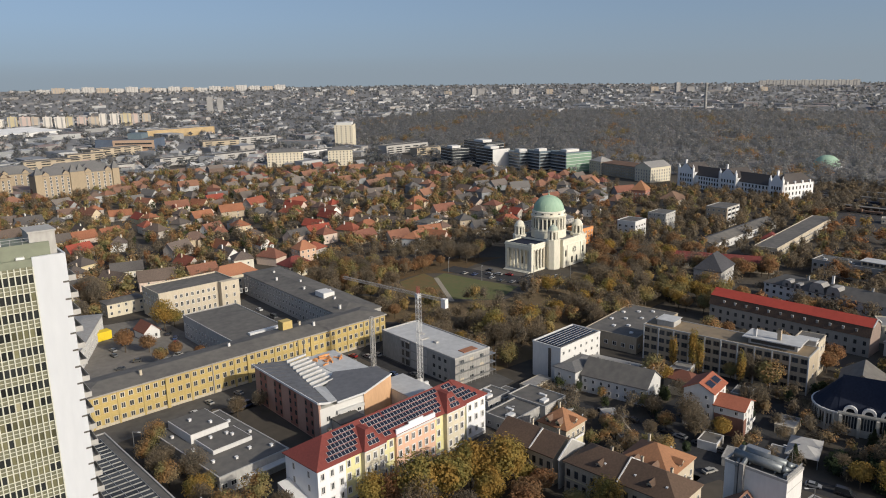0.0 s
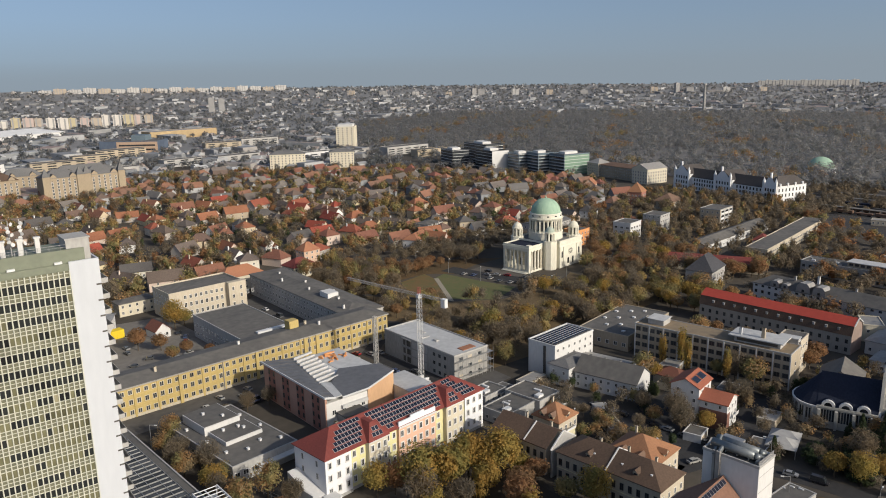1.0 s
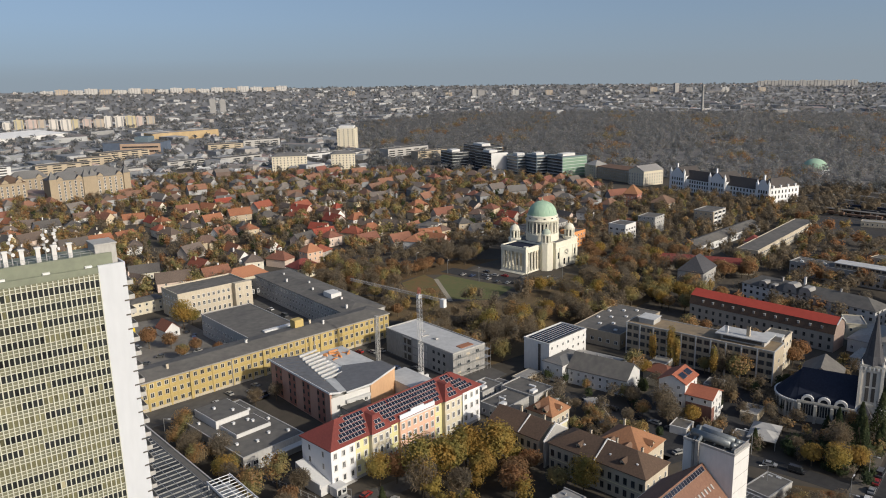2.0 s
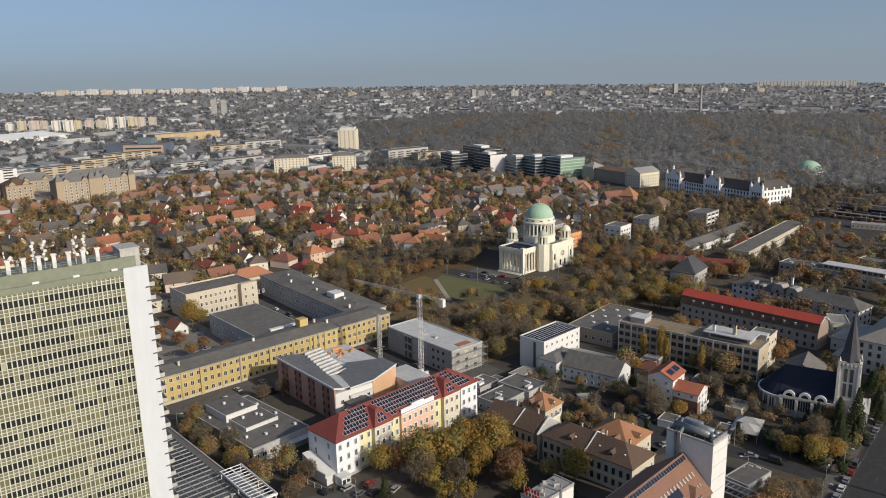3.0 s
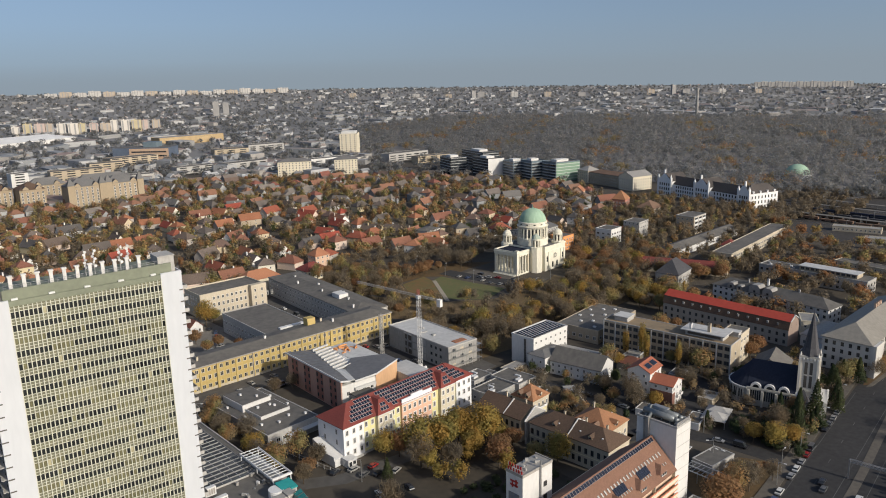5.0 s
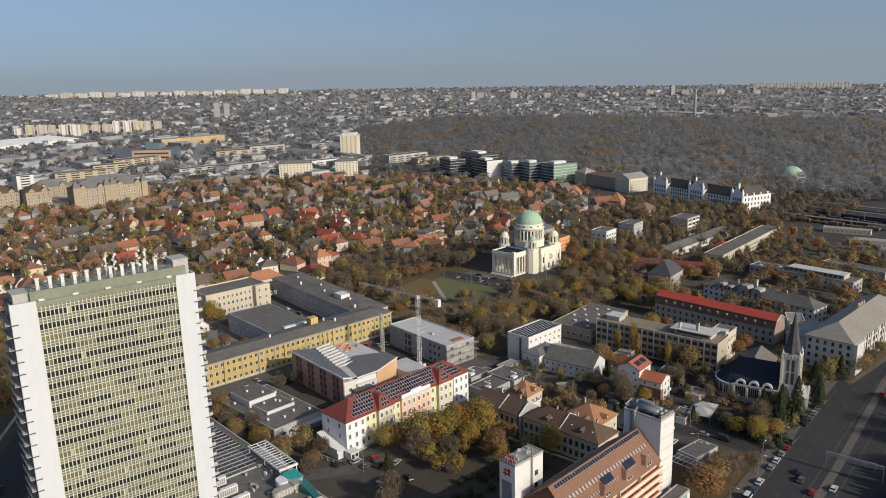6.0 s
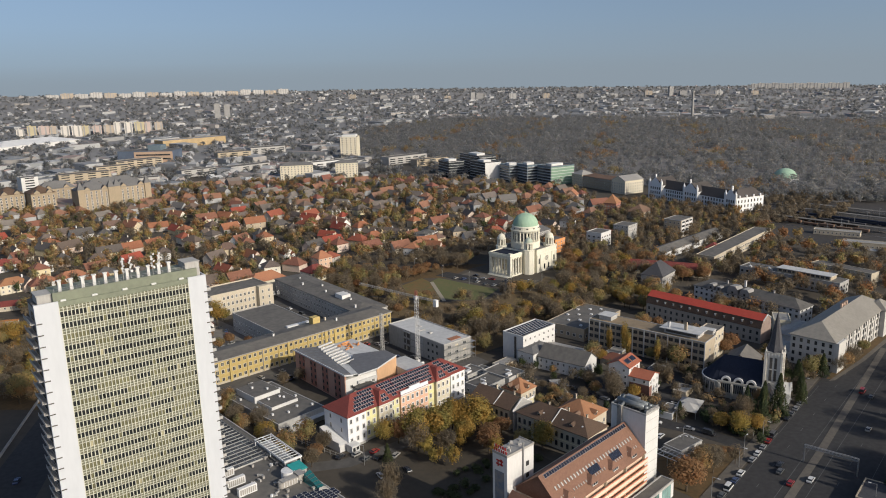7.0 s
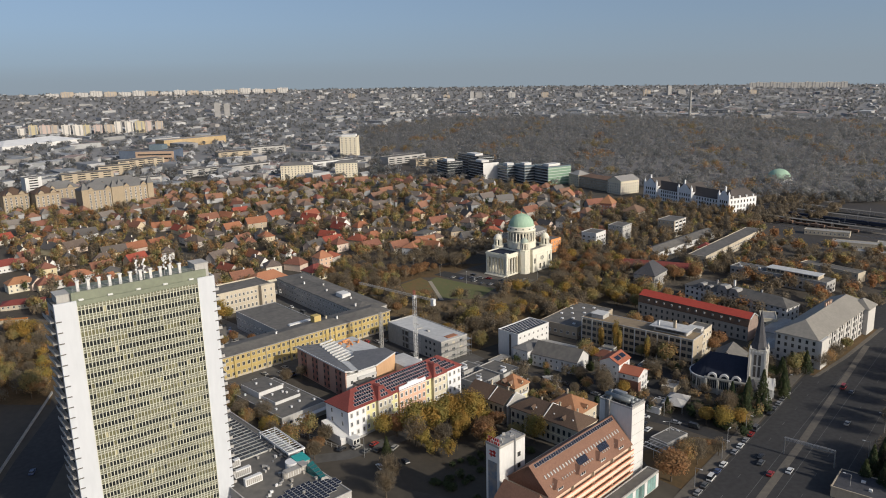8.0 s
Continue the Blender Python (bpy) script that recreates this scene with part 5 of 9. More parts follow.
for x, y, w, d, h in ((140, 168, 18, 11, 4.5), (156, 168, 12, 16, 5.0), (146, 186, 12, 9, 3.6)):
    s = building("shed", "low flat-roofed grey outbuilding", "shed", x + 18, y, w, d, h, 8, W_GREY, "flat", R_FELT, rows=(("S", 4, 1, 1.4, 1.4), ("W", 3, 1, 1.4, 1.4)))
    part("roof_box", Mesh().box(2, 2, h, 5, 4, h + 1.0), PAINT_W, s)
    part("roof_box", Mesh().box(7, 5, h, 8, 8, h + 0.6), PAINT_W, s)

# ---- white, grey and orange houses ----
wh = building("white_building", "plain white four-storey building with a flat dark roof", "building", 201.7, 187.0, 26.3, 13.4, 13.7, 6.5, W_WHITE, "flat", R_FELT, rows=(("S", 7, 11.0, 1.2, 1.3), ("S", 5, 7.8, 1.2, 1.3, WIN, 7, 26.3), ("S", 4, 4.6, 1.2, 1.3, WIN, 12, 26.3)), parapet=0.5)
part("pipe", Mesh().box(-0.35, 4.5, 0, 0, 5.6, 13), FRAME_D, wh, "dark glazed stair strip")
for k in range(7):
    part("roof_panel", Mesh().box(1.5, 1.6 + k * 1.6, 13.95, 25, 2.6 + k * 1.6, 14.1).box(1.5, 2.62 + k * 1.6, 13.8, 25, 2.69 + k * 1.6, 14.18, 1), [SOLAR, W_GREY], wh)
gh = building("gabled_house", "white two-storey house with a grey gabled roof", "house", 209.0, 152.8, 13.6, 25, 6.6, 15.5, W_WHITE, "gable", R_FELT, 4.6, rows=(("W", 8, 1.0, 1.1, 1.4), ("W", 8, 3.9, 1.1, 1.4), ("S", 2, 3.6, 1.0, 1.3)), along="y")
for k in range(4):
    chimney(gh, 8, 4 + k * 6, 8.6, 11.4, 0.7, W_GREY)
building("house_wing", "white wing with a low grey roof", "house", 199.5, 177.5, 17, 9.5, 8.0, 8, W_WHITE, "hip", R_GREY, 1.5, rows=(("S", 4, 4.6, 1.1, 1.3), ("W", 2, 1.5, 1.1, 1.3), ("W", 2, 4.8, 1.1, 1.3)))
oh = building("tenement", "white and brick house with a coral tiled roof", "house", 212, 117.6, 10, 9.5, 9.6, 13, W_WHITE, "gable", R_CORAL, 2.3, rows=(("S", 3, 1.2, 1.1, 1.5), ("S", 3, 4.2, 1.1, 1.5), ("S", 3, 7.2, 1.1, 1.4), ("W", 2, 7.6, 1.1, 1.3)), along="y")
part("brick_face", Mesh().box(-0.14, 0.1, -0.3, 0, 9.4, 6.8).box(-0.14, -0.14, -0.3, 2.6, 0, 6.4), wall("dark_brick", (0.22, 0.115, 0.09), 0.8), oh, "dark brick lower face")
for j in range(2):
    part("balcony", Mesh().box(3.6 + j * 3.2, -1.0, 3.7, 6.0 + j * 3.2, 0, 3.9).box(3.6 + j * 3.2, -1.0, 3.9, 6.0 + j * 3.2, -0.92, 4.8), W_WHITE, oh)
oh2 = building("tenement", "tall white house with a coral tiled roof and solar panels", "house", 209.6, 127.0, 11.5, 10, 13.2, 13, W_WHITE, "gable", R_CORAL, 2.6, rows=(("W", 3, 1.5, 1.1, 1.5), ("W", 3, 4.8, 1.1, 1.5), ("W", 3, 7.8, 1.1, 1.5), ("W", 2, 10.8, 1.1, 1.3), ("S", 2, 10.6, 1.1, 1.3)), along="x")
for k in range(2):
    part("solar_panel", Mesh().box(0, 0, 0, 3.6, 2.4, 0.12).box(-0.08, -0.08, -0.04, 3.68, 2.48, 0.04, 1), [SOLAR, METAL], oh2).matrix_basis = pose(1.6 + k * 4.8, 1.3, 14.4, 27.5, 0, 0)
building("red_shed", "low house with a rusty tiled hipped roof", "house", 229.5, 147.5, 9, 12, 4.2, 5, W_BEIGE, "hip", R_RUST, 2.6, rows=(("S", 4, 1, 1.1, 1.4),))
building("long_shed", "long low shed with a pale sheet roof", "shed", 221, 168, 10, 21, 4.5, 14, W_GREY, "gable", R_SHEET, 1.2, rows=(("W", 6, 1.2, 1.6, 1.4),), along="y")

# ---- the grey slab block ----
gb = building("slab_block", "beige four-storey slab block with a tan felt roof", "building", 259.8, 121, 12.8, 63.5, 14.4, 11.8, W_TAUPE, "flat", R_TANFELT, rows=[("W", 20, z, 2.3, 1.9, WIN_D) for z in (1.2, 4.7, 8.2, 11.6)] + [("S", 1, 4.7, 1.4, 1.6), ("S", 1, 8.2, 1.4, 1.6)], parapet=0.3, wall2=W_GREY)
for k in range(11):
    part("pier", Mesh().box(-0.25, k * 6.3 - 0.1, 0, 0, k * 6.3 + 0.35, 14.3), W_WHITE, gb)
# the dark strip stands for recessed glass and the shadow beneath the slab
part("roof_house", Mesh().box(3.4, 5, 14.4, 11, 22.6, 16.9).box(3.34, 6, 15.0, 3.4, 21.6, 16.4, 2).box(1.6, 3.6, 16.9, 12.6, 24.4, 17.3, 1), [W_GREY, R_PALE, FRAME_D], gb, "roof house with a dark glass and shadow strip under a pale overhanging slab")
st = part("stair_tower", Mesh().box(12.8, 1.2, -0.3, 16.4, 8.2, 16.4).box(12.6, 1.0, 16.4, 16.7, 8.5, 16.8, 1), [W_GREY, R_PALE], gb, "stair tower with white glazed bays")
for k in range(4):
    part("glazed_bay", Mesh().box(13.1, 1.06, 1.4 + k * 3.8, 16.1, 1.16, 4.2 + k * 3.8).box(13.3, 1.02, 1.7 + k * 3.8, 14.5, 1.08, 3.9 + k * 3.8, 1).box(14.8, 1.02, 1.7 + k * 3.8, 15.9, 1.08, 3.9 + k * 3.8, 1), [PAINT_W, GLASS], st)
part("roof_house", Mesh().box(3, 52, 14.4, 10, 59, 16.8).box(2.5, 51.5, 16.8, 10.5, 59.5, 17.0, 1), [W_GREY, R_PALE], gb)
chimney(gb, 5, 12, 17, 21.4, 1.3, W_TAUPE)
chimney(gb, 4.2, 20.5, 17, 20.2, 1.1, W_WHITE)
building("side_block", "beige block with pale window bays beside the slab", "building", 276, 126, 12, 9, 14.2, 11.8, W_BEIGE, "flat", R_FELT, rows=(("S", 3, 2, 1.6, 1.8), ("S", 3, 6, 1.6, 1.8), ("S", 3, 10, 1.6, 1.8)))
lowf = building("hall", "low hall with a broad flat grey roof", "hall", 247.5, 187, 42, 24, 7, 11.8, W_TAUPE, "flat", R_FELT, rows=(("W", 6, 2, 1.8, 1.8), ("S", 8, 2, 1.8, 1.8)), parapet=0.3)
for k in range(9):
    part("roof_light", Mesh().box(0, 0, 0, 1.4, 1.4, 0.6), PAINT_W, lowf).matrix_basis = pose(4 + (k * 8.1) % 36, 4 + (k * 5.3) % 16, 7.05)

# ---- the red-roofed long house ----
rr = thing("barrack", "long grey-brown building with a bright red roof over a dark mansard", "building", 314.2, 122.9, 0, 4.5)
part("wall", Mesh().box(0, 0, -0.5, 12, 69.5, 8.6).box(0.1, -0.12, -0.5, 11.9, 0, 8.6, 1).poly([(0, -0.1, 8.6), (12, -0.1, 8.6), (10.6, -0.1, 12.5), (6, -0.1, 15.0), (1.4, -0.1, 12.5)], 1), [wall("dull_brown_render", (0.38, 0.345, 0.30), 0.82), wall("rose_grey_render", (0.36, 0.27, 0.225), 0.85)], rr)
part("lower_roof", Mesh().shape([(-0.4, -0.3, 8.4), (1.4, -0.3, 12.6), (1.4, 69.8, 12.6), (-0.4, 69.8, 8.4), (12.4, -0.3, 8.4), (10.6, -0.3, 12.6), (10.6, 69.8, 12.6), (12.4, 69.8, 8.4)], [(0, 1, 2, 3), (5, 4, 7, 6)]), R_DARK, rr, "dark lower roof slope")
part("upper_roof", Mesh().shape([(1.1, -0.4, 12.5), (6, -0.4, 15.2), (6, 69.9, 15.2), (1.1, 69.9, 12.5), (10.9, -0.4, 12.5), (10.9, 69.9, 12.5)], [(0, 1, 2, 3), (1, 4, 5, 2)]), R_BRIGHT, rr, "bright red upper roof")
for z in (1.2, 4.8):
    windows(rr, "W", 12, 69.5, 19, z, 1.2, 1.8, WIN_D)
for k in range(12):
    part("dormer", Mesh().box(0.1, 0, 10.0, 1.2, 0.9, 11.0).box(-0.02, -0.1, 11.0, 1.4, 1.0, 11.12), W_GREY if k % 3 else METAL, rr).matrix_basis = pose(0, 5 + k * 5.2, 0)
part("gable_trim", Mesh().beam((1.4, -0.45, 12.5), (6, -0.45, 15.1), 0.4).beam((6, -0.45, 15.1), (10.6, -0.45, 12.5), 0.4), W_WHITE, rr)
for z in (1.2, 4.8, 9.2):
    windows(rr, "S", 12, 69.5, 2, z, 1.0, 1.6, WIN_D)
building("low_wing", "low cream wing with a pale flat roof", "building", 339.9, 120.0, 14, 8.5, 7.6, 33, W_CREAM, "flat", R_SHEET, rows=(("S", 4, 4.2, 1.2, 1.6), ("W", 2, 4.2, 1.2, 1.6)))

# ---- the large hipped building by the avenue ----
W_PALEST = wall("grey_white_render", (0.52, 0.505, 0.475), 0.85)
bgb = building("institute", "large four-storey pale building with a grey hipped roof", "building", 303.6, 79.8, 80, 20.5, 15, 6.4, W_PALEST, "hip", R_TANSHEET, 6.0, rows=[("S", 22, z, 1.6, 2.3, WIN_D) for z in (1.0, 4.7, 8.4, 11.8)] + [("W", 6, z, 1.3, 1.9, WIN_D) for z in (1.0, 4.7, 8.4, 11.8)], over=0.8)
for k in range(12):
    part("pilaster", Mesh().box(9 + k * 5.6, -0.35, 0, 9.9 + k * 5.6, 0, 14.4), W_PALEST, bgb)
part("end_bay", Mesh().box(68, -2.5, 0, 80.5, 0, 15), W_PALEST, bgb)
part("end_bay", Mesh().box(-0.5, -2.2, 0, 9, 0, 15), W_PALEST, bgb)
part("bay_roof", Mesh().hip(67.6, -2.9, 81, 8, 15, 4.2, 0.4), R_TANSHEET, bgb)
for k in range(4):
    chimney(bgb, 40 + k * 2.6, 11, 19, 23, 0.9)
for x, y, w, d, h, rz, r in ((322, 108, 28, 12, 6, 4, 1.5), (303, 101, 14, 9, 5, 6, 1.0)):
    building("low_wing", "low wing with a pale sheet roof", "building", x, y, w, d, h, rz, W_WHITE, "hip", R_SHEET, r, rows=(("S", 8, 1.5, 1.2, 1.6), ("W", 3, 1.5, 1.2, 1.6)))

# ---- the domed church ----
dc = thing("domed_church", "cream stone church with a columned drum and green copper dome", "church", 338.0, 325.0, 0, 8.0)
body = Mesh().box(-15, -14.5, -0.5, 15, 14.5, 16.2).box(-8.5, -17, -0.5, 15.6, -14.5, 16.4).box(-8.5, 14.5, -0.5, 15.6, 17, 16.4)
part("body", body, W_STONE, dc)
part("parapet", Mesh().box(-8.9, -17.4, 16.4, 16, -16.6, 17.4).box(15.2, -16.6, 16.4, 16, 17, 17.4).box(-8.9, -16.6, 16.4, -8.1, -14.2, 17.4).box(-15.3, -14.8, 16.2, -8.9, -14.2, 17.2).box(-15.3, -14.2, 16.2, -14.7, 14.8, 17.2).box(-14.7, 14.2, 16.2, 15.2, 14.8, 17.2), W_STONE, dc)
part("string_course", Mesh().box(-8.8, -17.3, 13.2, 15.9, -17, 13.8).box(15.6, -17, 13.2, 15.95, 17, 13.8).box(-15.3, -14.8, 13.0, -8.8, -14.5, 13.6), W_STONE, dc)
part("body_roof", Mesh().box(-14.6, -14.1, 16.2, 15.1, 14.1, 16.4).box(-8, -16.5, 16.4, 15.1, -14.1, 16.5), R_GREY, dc, "grey sheet roof behind parapets")
part("portico_floor", Mesh().box(-30.6, -10, -0.3, -15, 10, 1.0).box(-32, -9.4, -0.3, -30.6, 9.4, 0.6).box(-33.2, -9.4, -0.3, -32, 9.4, 0.3), W_STONE, dc, "stone steps")
col = Mesh().tube(0, 0, 0.3, 11.5, 0.66, 0.55, 10).box(-0.8, -0.8, 11.5, 0.8, 0.8, 12.2).box(-0.8, -0.8, -0.2, 0.8, 0.8, 0.3).data("column", [W_STONE])
for k in range(6):
    share("column", col, dc, pose(-29.3, -6.7 + k * 3.0, 1.2))
for k in range(3):
    share("column", col, dc, pose(-26.4 + k * 3.2, -9.0, 1.2))
    share("column", col, dc, pose(-26.4 + k * 3.2, 9.0, 1.2))
part("corner_pier", Mesh().box(-30.4, -9.9, 0.9, -28.2, -8.2, 13.4), W_STONE, dc)
part("corner_pier", Mesh().box(-30.4, 8.6, 0.9, -28.4, 9.9, 13.4), W_STONE, dc)
part("portico_wall", Mesh().box(-18.2, -9.7, 0.5, -15, 9.7, 13.4), W_CREAM, dc)
part("doorway", Mesh().box(-18.34, -1.6, 1.0, -18.2, 1.6, 6.6).box(-18.34, -6.4, 1.0, -18.2, -4.4, 5.4).box(-18.34, 4.4, 1.0, -18.2, 6.4, 5.4), FRAME_D, dc, "dark church doors")
part("entablature", Mesh().box(-30.5, -10, 13.4, -15, 10, 15.2).box(-30.9, -10.4, 15.2, -15, 10.4, 15.7).box(-30.5, -10, 15.7, -29.9, 10, 16.7).box(-29.9, -10, 15.7, -15, -9.4, 16.7).box(-29.9, 9.4, 15.7, -15, 10, 16.7), W_STONE, dc)
part("corner_block", Mesh().box(-30.6, -10.1, 15.7, -28.0, -7.8, 17.4), W_STONE, dc)
part("portico_roof", Mesh().box(-29.9, -9.4, 15.7, -15, 9.4, 15.95), R_BLUE, dc, "dark portico roof")
for x in (-7.6, -3.6, 10.6, 14.6):
    part("pilaster", Mesh().box(x - 0.8, -17.4, -0.3, x + 0.8, -17, 13.2), W_STONE, dc)
arch = Mesh()
arch.box(-1.2, -0.12, 0, 1.2, 0, 4)
for a in range(9):
    t0, t1 = math.pi * a / 9, math.pi * (a + 1) / 9
    arch.poly([(1.2 * math.cos(t0), -0.1, 4 + 1.2 * math.sin(t0)), (1.2 * math.cos(t1), -0.1, 4 + 1.2 * math.sin(t1)), (0, -0.1, 4)])
arch = arch.data("arched_window", [GLASS])
rose = Mesh()
for a in range(16):
    t0, t1 = 2 * math.pi * a / 16, 2 * math.pi * (a + 1) / 16
    rose.poly([(math.cos(t0), -0.08, math.sin(t0)), (math.cos(t1), -0.08, math.sin(t1)), (0, -0.08, 0)], 1)
    rose.beam((1.1 * math.cos(t0), -0.12, 1.1 * math.sin(t0)), (1.1 * math.cos(t1), -0.12, 1.1 * math.sin(t1)), 0.28, 0)
for a in range(4):
    t0 = math.pi * a / 4
    rose.beam((math.cos(t0), -0.14, math.sin(t0)), (-math.cos(t0), -0.14, -math.sin(t0)), 0.16, 0)
share("rose_window", rose.data("rose_window", [W_STONE, GLASS]), dc, pose(3.5, -17.0, 9.6) @ Matrix.Diagonal((1.9, 1, 1.9, 1)))
for x in (1.0, 6.0):
    share("arched_window", arch, dc, pose(x, -17.02, 1.6) @ Matrix.Diagonal((0.7, 1, 0.8, 1)))
for x in (-5.6, 12.6):
    share("arched_window", arch, dc, pose(x, -17.02, 6.4) @ Matrix.Diagonal((0.6, 1, 0.8, 1)))
part("drum_base", Mesh().tube(0, 0, 16.0, 20.6, 10.9, 10.7, 40).tube(0, 0, 20.6, 21.3, 11.1, 11.0, 40), W_STONE, dc)
part("drum", Mesh().tube(0, 0, 21.2, 29.4, 8.9, n=40), W_STONE, dc)
dcol = Mesh().tube(0, 0, 0, 7.8, 0.5, 0.42, 8).data("column", [W_STONE])
slot = Mesh().box(-0.66, -0.12, 0.6, 0.66, 0.05, 6.4).data("drum_window", [GLASS])
for k in range(24):
    a = 2 * math.pi * k / 24
    share("column", dcol, dc, pose(10.2 * math.cos(a), 10.2 * math.sin(a), 21.3))
    a += math.pi / 24
    share("drum_window", slot, dc, pose(8.9 * math.cos(a), 8.9 * math.sin(a), 21.3, 0, 0, math.degrees(a) + 90))
part("drum_cornice", Mesh().tube(0, 0, 29.0, 29.9, 10.8, 11.2, 40).tube(0, 0, 29.9, 32.4, 10.2, 10.0, 40).tube(0, 0, 32.4, 32.9, 10.3, 10.0, 40), W_STONE, dc)
oval = Mesh().box(-0.7, -0.1, 0, 0.7, 0.05, 0.7).data("attic_window", [GLASS])
for k in range(12):
    a = 2 * math.pi * (k + 0.5) / 12
    share("attic_window", oval, dc, pose(10.12 * math.cos(a), 10.12 * math.sin(a), 31.0, 0, 0, math.degrees(a) + 90))
part("dome", Mesh().dome(0, 0, 32.8, 9.4, 9.0, 40, 10), VERDIGRIS, dc, "green copper dome", True)
for k in range(16):
    a = 2 * math.pi * k / 16
    rb = Mesh()
    for j in range(6):
        p0, p1 = (math.pi / 2 * q / 6.3 for q in (j, j + 1))
        rb.beam((9.42 * math.cos(p0) * math.cos(a), 9.42 * math.cos(p0) * math.sin(a), 32.8 + 9.02 * math.sin(p0)), (9.42 * math.cos(p1) * math.cos(a), 9.42 * math.cos(p1) * math.sin(a), 32.8 + 9.02 * math.sin(p1)), 0.14)
    part("dome_seam", rb, VERDIGRIS, dc)
part("lantern", Mesh().tube(0, 0, 41.6, 42.5, 0.7, 0.5, 12).dome(0, 0, 42.5, 0.5, 0.5, 12, 4).box(-0.08, -0.08, 43, 0.08, 0.08, 44.8).box(-0.08, -0.6, 43.9, 0.08, 0.6, 44.1), VERDIGRIS, dc)
PCOPPER = surf("pale_copper", (0.42, 0.46, 0.38), (0.33, 0.38, 0.32), scale=1, bump=0)
for x, y in ((-12.7, -12.7), (12.7, -12.7), (-12.7, 12.7), (12.7, 12.7)):
    tt = part("turret", Mesh().tube(x, y, -0.3, 17.4, 4.3, 4.3, 8).tube(x, y, 17.4, 18.0, 4.5, 4.4, 8), W_STONE, dc, "open stone turret with a small cupola")
    part("ring", Mesh().tube(x, y, 22.6, 23.6, 3.4, 3.5, 16), W_STONE, tt)
    for k in range(8):
        a = 2 * math.pi * (k + 0.5) / 8
        part("pier", Mesh().tube(x + 2.75 * math.cos(a), y + 2.75 * math.sin(a), 17.9, 22.7, 0.62, n=6), W_STONE, tt)
    # dark filling stands for the shade inside the open turret
    part("core", Mesh().tube(x, y, 17.9, 22.6, 1.7, n=8), FRAME_D, tt)
    part("cupola", Mesh().dome(x, y, 23.6, 3.0, 3.0, 16, 5).tube(x, y, 26.5, 27.6, 0.35, 0.15, 6), PCOPPER if y < 0 and x < 0 else W_STONE, tt, "", True)

# ---- the spired church ----
gc = thing("spired_church", "pale stone neo-gothic church with a dark blue slate roof", "church", 245.2, 83.2, 0, 20.0)
# church stone in the darker tone of the shaded nave walls
W_GOTH = wall("gothic_stone_shaded", (0.50, 0.48, 0.43), 0.8)
NL = 18.5
part("nave", Mesh().box(0, 0, -0.5, 18, NL, 7.8).poly([(0, 0, 7.8), (18, 0, 7.8), (9, 0, 16.6)]), W_GOTH, gc)
part("nave_roof", Mesh().gable(0, 0.3, 18, NL - 0.5, 7.8, 9.0, "y", 0.5, 0.25), R_BLUE, gc, "steep dark blue slate roof")
part("gable_coping", Mesh().beam((-0.6, -0.2, 7.2), (9, -0.2, 17.2), 0.7, 0, 0.5).beam((9, -0.2, 17.2), (18.6, -0.2, 7.2), 0.7, 0, 0.5), W_WHITE, gc, "pale gable coping")
ap, apw = Mesh(), Mesh()
ARC = [math.pi * k / 10 for k in range(11)]
for a0, a1 in zip(ARC, ARC[1:]):
    p0, p1 = (9 - 9.6 * math.cos(a0), NL + 8.6 * math.sin(a0)), (9 - 9.6 * math.cos(a1), NL + 8.6 * math.sin(a1))
    ap.poly([(*p0, 7.3), (*p1, 7.3), (9, NL - 0.5, 17.0)])
    q0, q1 = (9 - 9 * math.cos(a0), NL + 8 * math.sin(a0)), (9 - 9 * math.cos(a1), NL + 8 * math.sin(a1))
    apw.poly([(*q0, -0.5), (*q1, -0.5), (*q1, 7.4), (*q0, 7.4)])
    part("apse_eave", Mesh().beam((*p0, 7.35), (*p1, 7.35), 0.5, 0, 0.5), W_WHITE, gc)
part("apse_roof", ap, R_BLUE, gc)
part("apse", apw, W_GOTH, gc)
lancet = Mesh().box(-0.03, -0.3, 0, 0.03, 0.3, 4.0).data("lancet", [GLASS])
for a in ARC[1:7]:
    for o in (-0.06, 0.06):
        b = a + o
        share("lancet", lancet, gc, pose(9 - 9.03 * math.cos(b), NL + 8.03 * math.sin(b), 2.4, 0, 0, -math.degrees(b)) @ Matrix.Diagonal((1, 0.8, 0.9, 1)))
for a in ARC[:9]:
    b = a + math.pi / 20
    part("pilaster", Mesh().tube(9 - 9.1 * math.cos(b), NL + 8.1 * math.sin(b), -0.3, 7.3, 0.4, n=6), W_GOTH, gc)
